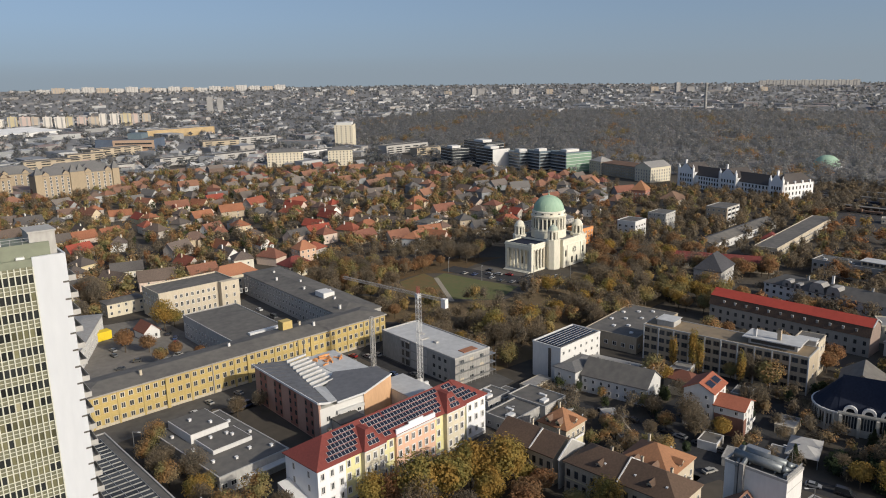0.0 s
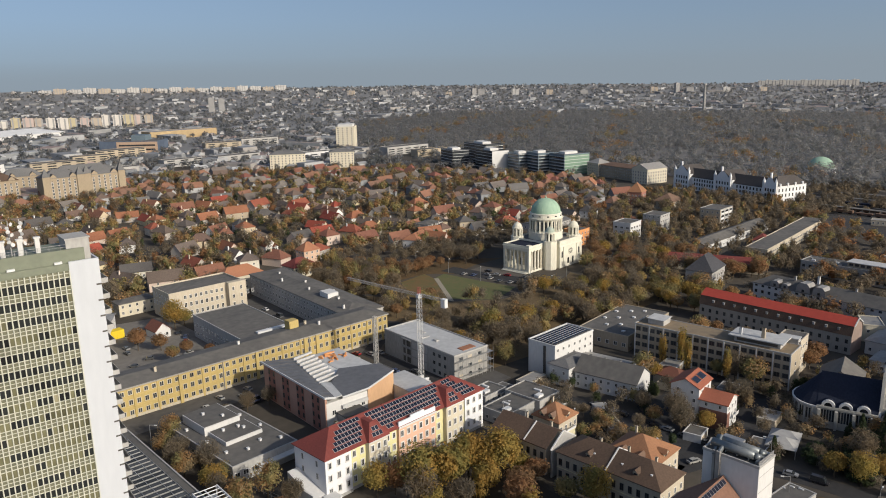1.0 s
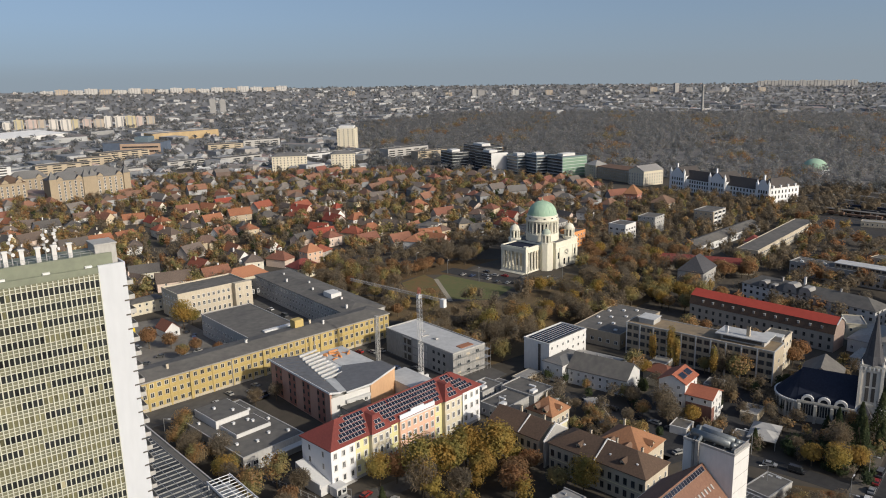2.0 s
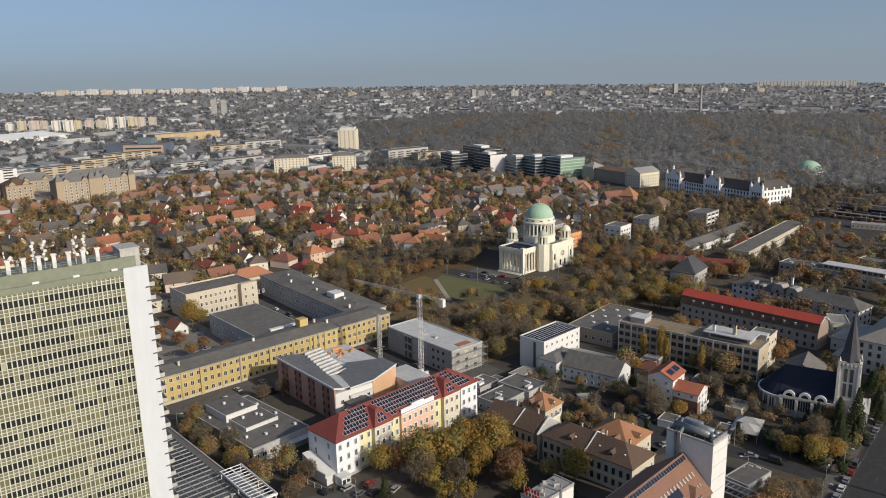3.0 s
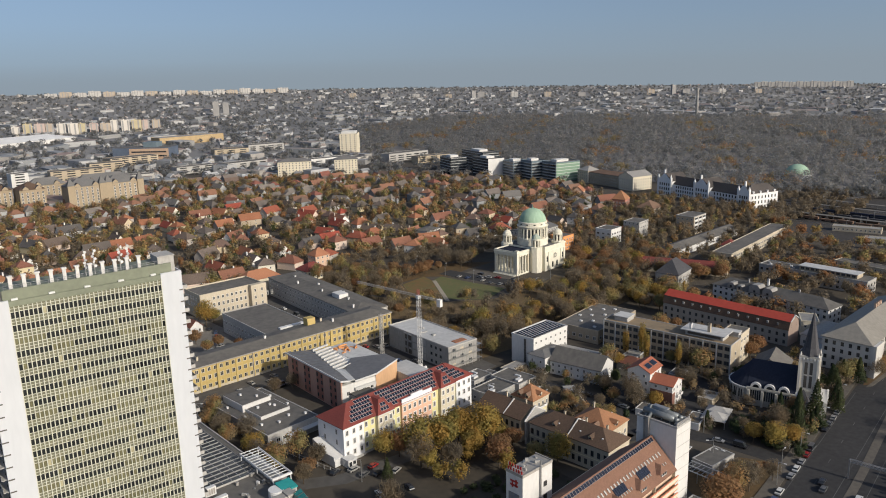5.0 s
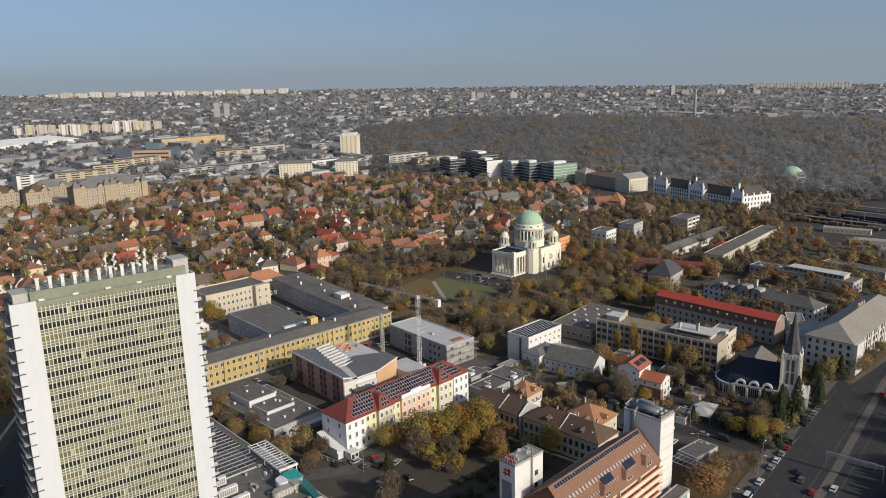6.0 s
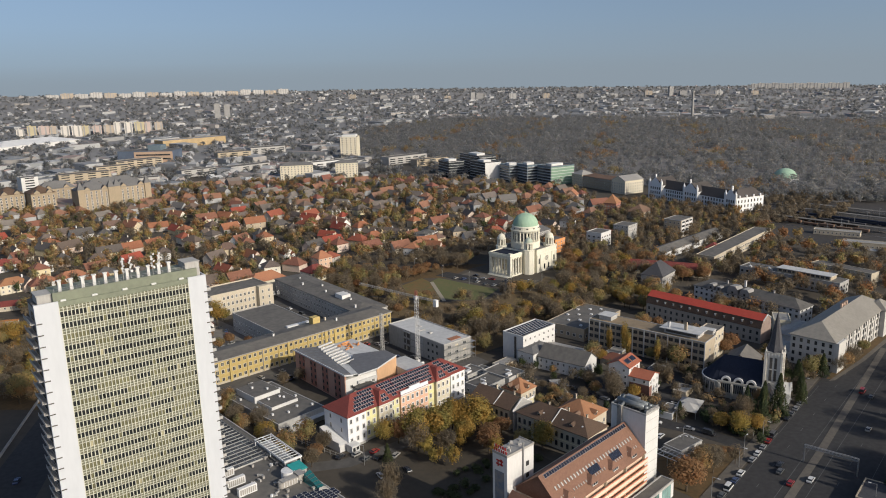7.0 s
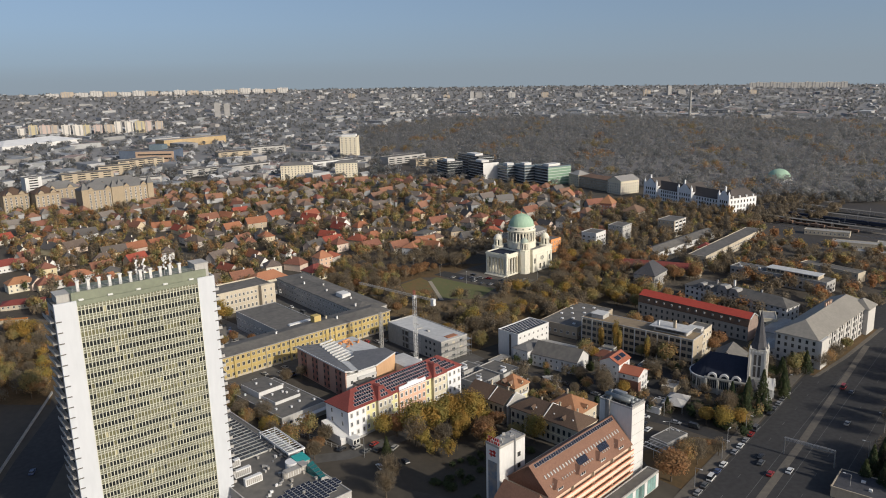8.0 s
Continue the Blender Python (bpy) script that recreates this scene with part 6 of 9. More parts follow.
for k in range(3):
    y = 4.4 + k * 5.3
    d = Mesh()
    ring = [(math.cos(math.pi * j / 8), math.sin(math.pi * j / 8)) for j in range(9)]
    for j in range(8):
        (a, b), (c, e) = ring[j], ring[j + 1]
        d.poly([(-0.6, y + a * 1.25, 8.2 + b * 1.25), (-0.6, y + c * 1.25, 8.2 + e * 1.25), (-0.6, y + c * 2.1, 8.2 + e * 2.1), (-0.6, y + a * 2.1, 8.2 + b * 2.1)], 0)
        d.poly([(-0.6, y + a * 2.1, 8.2 + b * 2.1), (-0.6, y + c * 2.1, 8.2 + e * 2.1), (0.4, y + c * 2.1, 8.2 + e * 2.1), (0.4, y + a * 2.1, 8.2 + b * 2.1)], 0)
        d.poly([(0.4, y + a * 2.1, 8.2 + b * 2.1), (0.4, y + c * 2.1, 8.2 + e * 2.1), (3, y + c * 2.1, 8.2 + e * 2.1), (3, y + a * 2.1, 8.2 + b * 2.1)], 1)
        d.poly([(-0.3, y, 8.2), (-0.3, y + a * 1.25, 8.2 + b * 1.25), (-0.3, y + c * 1.25, 8.2 + e * 1.25)], 2)
    part("arched_dormer", d, [W_WHITE, R_BLUE, GLASS], gc, "round-arched dormer with a pale rim")
    for j in range(5):
        share("lancet", lancet, gc, pose(-0.05, y - 1.7 + j * 0.85, 2.6))
for k in range(4):
    part("buttress", Mesh().box(-1.0, 1.3 + k * 5.3, -0.3, 0, 2.2 + k * 5.3, 6.6).poly([(-1.0, 1.3 + k * 5.3, 6.6), (-1.0, 2.2 + k * 5.3, 6.6), (0, 2.2 + k * 5.3, 7.4), (0, 1.3 + k * 5.3, 7.4)]), W_GOTH, gc)
part("parapet", Mesh().box(-0.7, 0, 7.3, -0.1, NL, 8.0), W_GOTH, gc, "pale eaves parapet")
tx, ty = 4.4, -3.7
# lighter copy of the church stone, as if the steeple stood in sun
STEEP = wall("gothic_stone_lit", (0.62, 0.59, 0.53), 0.86)
part("steeple", Mesh().box(tx - 3.3, ty - 3.3, -0.5, tx + 3.3, ty + 3.3, 23.6), STEEP, gc, "square stone steeple")
part("steeple_cornice", Mesh().box(tx - 3.7, ty - 3.7, 23.6, tx + 3.7, ty + 3.7, 24.5).box(tx - 3.55, ty - 3.55, 9.6, tx + 3.55, ty + 3.55, 10.2), W_GOTH, gc)
corb = Mesh().box(-0.28, -0.28, 0, 0.28, 0.28, 0.9).data("corbel", [W_WHITE])
for k in range(6):
    o = -3.2 + k * 1.28
    share("corbel", corb, gc, pose(tx + o, ty - 3.6, 22.8))
    share("corbel", corb, gc, pose(tx - 3.6, ty + o, 22.8))
for sx, sy in ((-1, -1), (1, -1), (-1, 1), (1, 1)):
    part("corner_pier", Mesh().box(tx + sx * 3.3 - 0.45, ty + sy * 3.3 - 0.45, 0, tx + sx * 3.3 + 0.45, ty + sy * 3.3 + 0.45, 23.6).tube(tx + sx * 3.2, ty + sy * 3.2, 24.5, 26.2, 0.5, 0.05, 6), STEEP, gc)
part("spire", Mesh().tube(tx, ty, 24.4, 27.4, 4.0, 2.75, 8).tube(tx, ty, 27.4, 42, 2.75, 0.1, 8).box(tx - 0.07, ty - 0.07, 41.8, tx + 0.07, ty + 0.07, 43.6).box(tx - 0.5, ty - 0.06, 42.8, tx + 0.5, ty + 0.06, 42.95), R_SLATE, gc, "slender slate spire")
lv = Mesh().box(-0.55, -0.1, 0, 0.55, 0.02, 5.0).box(-0.55, -0.1, 5.6, 0.55, 0.02, 10.6).data("belfry_louvre", [FRAME_D])
for o in (-0.95, 0.95):
    share("belfry_louvre", lv, gc, pose(tx + o, ty - 3.32, 11.2))
    share("belfry_louvre", lv, gc, pose(tx - 3.32, ty + o, 11.2, 0, 0, -90))
# stair porch beside the steeple and the arched entrance in front of it
part("stair_porch", Mesh().box(-2.4, -5.2, -0.3, 1.1, 0.4, 6.2).shape([(-2.8, -5.6, 6.2), (1.1, -5.6, 6.2), (1.1, 0.4, 6.2), (-2.8, 0.4, 6.2), (1.0, -2.6, 10.4)], [(0, 1, 4), (2, 3, 4), (3, 0, 4)], 1), [W_GOTH, R_SLATE], gc, "stair porch with a steep dark roof")
for q in (-2.9, 2.1):
    part("entrance_pier", Mesh().box(tx + q, ty - 7.2, -0.3, tx + q + 0.8, ty - 3.3, 6.4), W_WHITE, gc)
part("entrance_roof", Mesh().gable(tx - 2.9, ty - 7.0, tx + 2.9, ty - 3.6, 6.4, 3.8, "y", 0.3, 0.35, 0), W_WHITE, gc)
for a, b in (((tx - 3.1, ty - 7.3, 5.8), (tx, ty - 7.3, 10.6)), ((tx, ty - 7.3, 10.6), (tx + 3.1, ty - 7.3, 5.8))):
    part("entrance_moulding", Mesh().beam(a, b, 0.6), W_WHITE, gc)
part("entrance_door", Mesh().poly([(tx - 2.1, ty - 6.6, 0), (tx + 2.1, ty - 6.6, 0), (tx + 2.1, ty - 6.6, 6.4), (tx, ty - 6.6, 9.4), (tx - 2.1, ty - 6.6, 6.4)]), FRAME_D, gc, "dark pointed entrance door")
for x, y in ((tx - 4.6, ty - 4.6), (tx + 4.6, ty - 4.6)):
    part("flying_buttress", Mesh().box(x - 0.5, y - 0.5, -0.3, x + 0.5, y + 0.5, 7.5).tube(x, y, 7.5, 9.6, 0.6, 0.05, 6).beam((x, y, 6.8), (tx + (3 if x > tx else -3), ty - 3, 9.6), 0.6), W_GOTH, gc)
building("parish_house", "house with pale gables behind the church", "house", 262, 96, 16, 14, 9, 20, W_BEIGE, "gable", R_FELT, 4.5, rows=(("W", 4, 5, 1, 1.6), ("S", 4, 5, 1, 1.6)))
# stands in for a low white-roofed house, built as a roof on poles
sheet_roof = thing("marquee", "white pitched sheet roof of a low house, set on poles", "marquee", 211, 93, 0, 20)
part("canopy", Mesh().hip(0, 0, 7.5, 9, 3.2, 2.2, 0.2).hip(7.6, 0, 14, 9, 3.0, 1.6, 0.2), surf("white_roof_sheet", (0.42, 0.41, 0.39), (0.32, 0.31, 0.3), scale=0.8, bump=0.1), sheet_roof)
for x, y in ((0, 0), (13.8, 0), (0, 8.8), (13.8, 8.8)):
    part("pole", Mesh().box(x, y, 0, x + 0.2, y + 0.2, 3.4), METAL, sheet_roof)

# ---- further blocks towards the railway ----
def plain(name, label, x, y, w, d, h, rz, wm, roof, rm, rise, sides, ww=1.3, hh=1.6, gap=3.2, data=WIN, cat="building"):
    rows = []
    for s in sides:
        L = w if s in "SN" else d
        z = 1.2
        while z + hh < h:
            rows.append((s, max(1, int(L / gap)), z, ww, hh, data))
            z += 3.3
    return building(name, label, cat, x, y, w, d, h, rz, wm, roof, rm, rise, rows)


mb = plain("mansard_block", "pale two-storey block with grey roof and round gables", 356.9, 123.7, 14, 69.5, 9.5, -1.5, W_WHITE, "hip", R_FELT, 4.2, "WS", 1.4, 1.6, 3.6, WIN_D)
for y, q in ((57.5, 1.0), (52, 0.8), (42.5, 1.5), (34.5, 1.35)):
    dd = Mesh().shape([(-0.3, y - 2.5 * q, 9.3), (-0.3, y + 2.5 * q, 9.3), (-0.3, y + 2.2 * q, 9.3 + 2.3 * q), (-0.3, y + 1.2 * q, 9.3 + 3.4 * q), (-0.3, y - 1.2 * q, 9.3 + 3.4 * q), (-0.3, y - 2.2 * q, 9.3 + 2.3 * q), (6, y + 2.2 * q, 9.3 + 2.3 * q), (6, y + 1.2 * q, 9.3 + 3.4 * q), (6, y - 1.2 * q, 9.3 + 3.4 * q), (6, y - 2.2 * q, 9.3 + 2.3 * q)], [(0, 1, 2, 3, 4, 5), (2, 6, 7, 3), (3, 7, 8, 4), (4, 8, 9, 5)])
    part("round_gable", dd, R_SHEET, mb)
    share("window", WIN_D, mb, pose(-0.32, y, 9.9, 0, 0, -90) @ Matrix.Diagonal((1.3, 1, 1.3, 1)))
chimney(mb, 7, 38.5, 12, 17.5, 1.0, W_WHITE)
chimney(mb, 6, 50, 12, 15.5, 0.8, W_GREY)
chimney(mb, 7, 20, 12, 15.2, 0.8, W_GREY)
plain("long_low_block", "long two-storey pale block with a flat roof", 437, 229, 124, 14, 8, 11, W_BEIGE, "flat", R_FELT, 1, "SW", 2.2, 1.5, 3.6)
plain("long_low_block", "long low hall with a pale gabled roof", 429.5, 268, 102, 14, 5.5, 7, W_WHITE, "gable", R_FELT, 2.6, "SW", 1.4, 1.4, 5)
fb = plain("low_block", "flat-roofed grey block with window rows and a glazed attic", 430.6, 135.6, 14, 67, 8, 3, W_GREY, "flat", R_FELT, 1, "WS", 1.7, 1.6, 3.6, WIN_D)
part("attic", Mesh().box(3, 7, 8, 12, 42, 10.6), W_TAUPE, fb)
part("attic_roof", Mesh().box(2.4, 6.4, 10.6, 12.6, 42.6, 10.95), R_PALE, fb, "pale flat roof of the attic")
for k in range(11):
    share("window", WIN_D, fb, pose(2.98, 9 + k * 3.1, 8.7, 0, 0, -90) @ Matrix.Diagonal((2.2, 1, 1.5, 1)))
for k in range(7):
    part("roof_box", Mesh().box(0, 0, 0, 1.2, 1.0 + (k % 3) * 0.5, 0.8), (METAL, PAINT_W)[k % 2], fb).matrix_basis = pose(2 + (k * 3.7) % 9, 45 + k * 3.0, 8.05)
plain("low_block", "brown flat-roofed hall with a red end", 472, 134, 10, 42, 7, -4, W_BEIGE, "flat", R_FELT, 1, "W")
plain("low_house", "long low house with a red tiled roof", 408, 214, 13, 58, 5, 28, W_BEIGE, "gable", R_RED, 3.5, "W")
plain("villa", "tall grey-roofed villa with steep gables", 361, 219, 22, 15, 9, 14, W_GREY, "hip", R_SLATE, 8, "SW", cat="villa")
plain("small_block", "grey and white flat-roofed apartment house", 428, 328, 16, 14, 12, 10, W_WHITE, "flat", R_FELT, 1, "SW", 2.4, 1.6, 4)
plain("small_block", "grey apartment house with a flat roof", 463, 328, 17, 14, 13, 12, W_GREY, "flat", R_FELT, 1, "SW")
plain("villa", "tall red brick villa with a steep tiled roof", 550, 412, 14, 13, 12, 20, W_BRICK, "hip", R_TAN, 8, "SW", cat="villa")
plain("house", "pink gabled house beside trees", 576, 489, 13, 11, 9, 30, W_PINK, "gable", R_ORANGE, 5, "SW", cat="house")
plain("villa", "villa with a broad brown hipped roof", 549, 378, 22, 18, 7, 12, W_BEIGE, "hip", R_BROWN, 6, "SW", cat="villa")
ab = building("apartment_block", "brown four-storey block with white-framed loggias", "building", 505, 305, 22, 16, 15, 8, W_TAUPE, "flat", R_FELT, rows=[("W", 4, z, 1.4, 1.5) for z in (1.5, 5, 8.5, 12)], wall2=W_GREY)
for k in range(3):
    for z in (0.8, 4.3, 7.8, 11.3):
        x = 1.2 + k * 7.0
        part("loggia", Mesh().box(x, -0.35, z, x + 6, 0, z + 0.35).box(x, -0.35, z + 2.9, x + 6, 0, z + 3.2).box(x, -0.35, z + 0.35, x + 0.35, 0, z + 2.9).box(x + 5.65, -0.35, z + 0.35, x + 6, 0, z + 2.9).box(x + 0.35, -0.12, z + 0.35, x + 5.65, -0.05, z + 1.2).box(x + 0.35, -0.06, z + 1.2, x + 5.65, -0.02, z + 2.9, 1), [PAINT_W, GLASS], ab)
plain("hall", "grey school hall beside an orange wall", 380, 372, 40, 18, 10, 8, W_GREY, "gable", R_GREY, 2, "SW")
plain("orange_hall", "bright orange rendered hall with flat roof", 386, 340, 14, 12, 11, 8, W_ORANGE, "flat", R_FELT, 1, "S")
plain("small_house", "white house with a red roof", 468, 246, 12, 10, 6, 15, W_WHITE, "hip", R_RED, 4, "SW", cat="house")
# school square behind the domed church
slab("sports_ground", [(440, 350), (500, 360), (505, 400), (445, 392)], 0.05, surf("red_clay", (0.24, 0.105, 0.06), (0.19, 0.085, 0.05), scale=0.3), "red clay sports ground", "sports ground")

# ---- the garden suburb ----
FOOT = []
for ob in list(scene.objects):
    if ob.parent is None and ob.get("category") and ob.get("kind") != "structure":
        for ch in ob.children:
            if ch.name.startswith(("wall", "nave", "body", "core", "drum")) and ch.type == "MESH":
                c = [ob.matrix_basis @ Vector(v) for v in ch.bound_box]
                lo = [(min(v[i] for v in ch.bound_box), max(v[i] for v in ch.bound_box)) for i in range(2)]
                FOOT.append((ob.matrix_basis.inverted(), lo[0][0], lo[0][1], lo[1][0], lo[1][1]))


def inside(x, y, poly):
    r, j = False, len(poly) - 1
    for i in range(len(poly)):
        (xi, yi), (xj, yj) = poly[i], poly[j]
        if (yi > y) != (yj > y) and x < (xj - xi) * (y - yi) / (yj - yi) + xi:
            r = not r
        j = i
    return r


OPEN = [
    [(226, 304), (262, 280), (286, 284), (304, 288), (322, 294), (306, 312), (304, 346), (280, 358), (262, 356), (242, 350), (226, 322)],
    [(208, 91), (226, 91), (226, 106), (208, 104)],
    [(286, 284), (304, 270), (336, 286), (340, 308), (316, 320), (304, 312)],
    [(203, 286), (214, 262), (244, 244), (278, 258), (288, 284), (262, 290), (236, 302)],
    [(150, 20), (230, 22), (420, 70), (420, 96), (290, 70), (150, 52)],
    [(72, 164), (84, 152), (100, 132), (88, 124), (70, 134), (62, 160)],
    [(76, 244), (180, 250), (190, 262), (178, 274), (48, 262), (60, 246)],
    [(191, 114), (201, 114), (199, 134), (197, 160), (194, 172), (186, 172), (189.5, 150), (191, 134)],
]


def clear(x, y, pad=2.0):
    if any(inside(x, y, q) for q in OPEN):
        return False
    for inv, x0, x1, y0, y1 in FOOT:
        p = inv @ Vector((x, y, 0))
        if x0 - pad < p.x < x1 + pad and y0 - pad < p.y < y1 + pad:
            return False
    return True


SUBURB = [(18, 430), (60, 900), (144, 870), (285, 960), (420, 900), (577, 769), (640, 575), (600, 450), (521, 404), (440, 400), (400, 392), (356, 410), (286, 412), (236, 428), (205, 440), (160, 400), (100, 395), (60, 380)]
rng = random.Random(11)
house_t = []
for k in range(9):
    w, d, h = ((11, 13, 6.0), (9, 16, 4.4), (17, 9.5, 5.0), (10, 10, 6.4), (18, 10, 4.8), (9, 17, 4.2), (12, 12, 7.0), (16, 10.5, 5.4), (20, 10, 6.0))[k]
    t = thing("house", "suburban house with rendered walls and a tiled roof", "house", 0, 0, 0, 0, "garden suburb houses")
    rise = 3.4 + (k * 0.7) % 2
    style = "gable" if k in (1, 2, 4, 5, 8) else "hip"
    wm = Mesh().box(-w / 2, -d / 2, -0.3, w / 2, d / 2, h)
    rf = Mesh()
    if style == "gable":
        ax = "y" if d > w else "x"
        if ax == "y":
            wm.poly([(-w / 2, -d / 2, h), (w / 2, -d / 2, h), (0, -d / 2, h + rise)]).poly([(-w / 2, d / 2, h), (w / 2, d / 2, h), (0, d / 2, h + rise)])
        else:
            wm.poly([(-w / 2, -d / 2, h), (-w / 2, d / 2, h), (-w / 2, 0, h + rise)]).poly([(w / 2, -d / 2, h), (w / 2, d / 2, h), (w / 2, 0, h + rise)])
        rf.gable(-w / 2, -d / 2, w / 2, d / 2, h, rise, ax, 0.6, 0.25)
    else:
        rf.hip(-w / 2, -d / 2, w / 2, d / 2, h, rise + 0.6, 0.6)
    if k % 2:
        wm.box(w * 0.1, -d / 2 - 2.6, -0.3, w * 0.42, -d / 2, h * 0.9)
        rf.gable(w * 0.1, -d / 2 - 2.6, w * 0.42, -d / 2 + 3, h * 0.9, 1.8, "y", 0.3, 0.2)
    part("wall", wm, W_MIX, t)
    part("roof", rf, R_MIX, t)
    part("chimney", Mesh().box(w * 0.15, d * 0.12, h + 0.8, w * 0.15 + 0.8, d * 0.12 + 0.8, h + rise + 1.2), W_MIX, t)
    for z in ((1.0, 3.8) if h > 5.9 else (1.1,)):
        for q in (-0.25, 0.22):
            share("window", WIN, t, pose(q * w, -d / 2, z) @ Matrix.Diagonal((1.1, 1, 1.5, 1)))
        for q in (0.05,):
            share("window", WIN, t, pose(-w / 2, q * d, z, 0, 0, -90) @ Matrix.Diagonal((1.1, 1, 1.5, 1)))
    house_t.append((t, w, d))
HOUSES = []
ca, sa = math.cos(radians(22)), math.sin(radians(22))
for i in range(-8, 36):
    for j in range(-16, 40):
        u, v = i * 26.5 + rng.uniform(-6.5, 6.5) + (9 if j % 2 else 0), j * 24.5 + rng.uniform(-6.5, 6.5)
        x, y = 120 + u * ca - v * sa * 0.6, 380 + u * sa * 0.4 + v * ca
        if not inside(x, y, SUBURB) or not clear(x, y, 9) or rng.random() < 0.42:
            continue
        HOUSES.append((x, y, rng.randrange(9), rng.choice((8, 98, 22, 112, 0, -15)) + rng.uniform(-4, 4)))
HOUSES.sort(key=lambda q: math.hypot(q[0] - 60, q[1] - 300))
first = set()
hw, hr = Mesh(), Mesh()
for n_, (x, y, k, a) in enumerate(HOUSES):
    t, w, d = house_t[k]
    m = pose(x, y, 0, 0, 0, a)
    if n_ >= 135:
        for nm, q in (("wall", hw), ("roof", hr)):
            o = [c for c in t.children if c.name.startswith(nm)][0].data
            q.shape([m @ v.co for v in o.vertices], [tuple(f.vertices) for f in o.polygons])
    elif k in first:
        copy_thing(t, m)
    else:
        first.add(k)
        t.matrix_basis = m
    FOOT.append((m.inverted(), -w / 2, w / 2, -d / 2, d / 2))
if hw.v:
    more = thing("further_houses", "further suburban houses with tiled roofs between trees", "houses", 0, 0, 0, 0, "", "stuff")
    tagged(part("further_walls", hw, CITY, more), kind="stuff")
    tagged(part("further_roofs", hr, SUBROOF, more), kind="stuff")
# houses that stand out near the edge of the suburb
for nm, lb, x, y, w, d, h, rz, wm, rm, r in (
        ("house", "cream house with an orange hipped roof", 150, 395, 26, 13, 9, 6, W_CREAM, R_ORANGE, 5),
        ("house", "cream house with a dark red hipped roof", 196, 398, 17, 13, 7, 8, W_CREAM, R_RED, 4.5),
        ("house", "salmon house with an orange roof and gable", 216, 422, 12, 10, 10, 5, W_PINK, R_ORANGE, 5),
        ("house", "arcaded cream house with a flat dark roof", 92, 392, 19, 10, 7, 5, W_CREAM, R_FELT, 1.2),
        ("house", "long house with an orange roof beside the square", 300, 412, 34, 12, 6, 28, W_WHITE, R_ORANGE, 4),
        ("villa", "pale flat-roofed villa beside trees", 330, 440, 18, 13, 9, 15, W_WHITE, R_FELT, 1.2),
        ("factory", "long white industrial building with window rows", 51.2, 330.7, 14, 50, 9, -24, W_WHITE, R_SHEET, 0.8),
        ("terrace_house", "cream terraced house with a tan tiled roof", 18, 521, 19, 11, 6.5, 4, W_CREAM, R_TAN, 4),
        ("terrace_house", "white terraced house with an orange tiled roof", 37, 511, 17, 11, 6.5, 6, W_WHITE, R_ORANGE, 3.6),
        ("terrace_house", "pale terraced house with an orange tiled roof", 55, 512, 20, 11, 6.5, 6, W_WHITE, R_ORANGE, 3.8),
        ("terrace_house", "long white house with a red tiled roof", -4, 590, 46, 12, 5.5, 8, W_WHITE, R_RED, 4.2),
        ("terrace_house", "low house with a broad rusty roof", 6, 478, 26, 12, 3.4, -18, W_BEIGE, R_RED, 2.2)):
    plain(nm, lb, x, y, w, d, h, rz, wm, "hip", rm, r, "SWE" if nm == "factory" else "SW", cat=nm.replace("_", " "))
    FOOT.append((pose(x, y, 0, 0, 0, rz).inverted(), 0, w, 0, d))
building("shed", "white gabled shed with a rusty red roof", "shed", 95, 344, 7.5, 10, 4.0, 8, W_WHITE, "gable", R_RUST, 3.4, rows=(("S", 2, 1.2, 1.0, 1.3, WIN_D),), along="y")
FOOT.append((pose(95, 344, 0, 0, 0, 8).inverted(), 0, 7.5, 0, 10))
kiosk = thing("yellow_container", "bright yellow site container", "container", 74, 356, 0, 12)
part("box", Mesh().box(0, 0, 0.2, 11, 4.5, 4.2).box(0, -0.1, 0.2, 0.2, 4.6, 4.3).box(3.6, -0.1, 0.2, 3.8, 0, 4.2).box(7.3, -0.1, 0.2, 7.5, 0, 4.2), PAINT_Y, kiosk)
part("skid", Mesh().box(0.4, 0.3, 0, 1.2, 4.2, 0.2).box(9.8, 0.3, 0, 10.6, 4.2, 0.2), METAL, kiosk)
# a low row of orange containers under one flat roof
oc = thing("market_stall", "row of low orange containers beside a street", "stall", 0, 447, 0, -28)
part("roof", Mesh().box(0, 0, 2.6, 17, 3, 2.8), surf("orange_sheet", (0.50, 0.20, 0.06), (0.42, 0.16, 0.05), scale=1, bump=0), oc)
for k in range(5):
    part("stall_front", Mesh().box(0.2 + k * 3.4, 0.2, 0, 3.2 + k * 3.4, 2.8, 2.6), W_TAUPE, oc)

# ---- the distance: offices, palace, tenements ----
def office(x, y, w, d, h, rz, lab, wm=W_GREY):
    t = building("office_block", lab, "office building", x, y, w, d, h, rz, wm, "flat", R_FELT, parapet=0.8)
    z = 1.0
    while z + 2 < h:
        part("window_band", Mesh().box(0.8, -0.12, z, w - 0.8, 0.02, z + 1.9), GLASS, t)
        part("window_band", Mesh().box(-0.12, 0.8, z, 0.02, d - 0.8, z + 1.9), GLASS, t)
        part("sill_band", Mesh().box(0.2, -0.35, z + 2.15, w - 0.2, 0, z + 2.6).box(-0.35, 0.2, z + 2.15, 0, d - 0.2, z + 2.6), W_WHITE, t)
        z += 3.7
    part("roof_plant", Mesh().box(w * 0.2, d * 0.3, h, w * 0.7, d * 0.7, h + 3), W_WHITE, t)
    return t


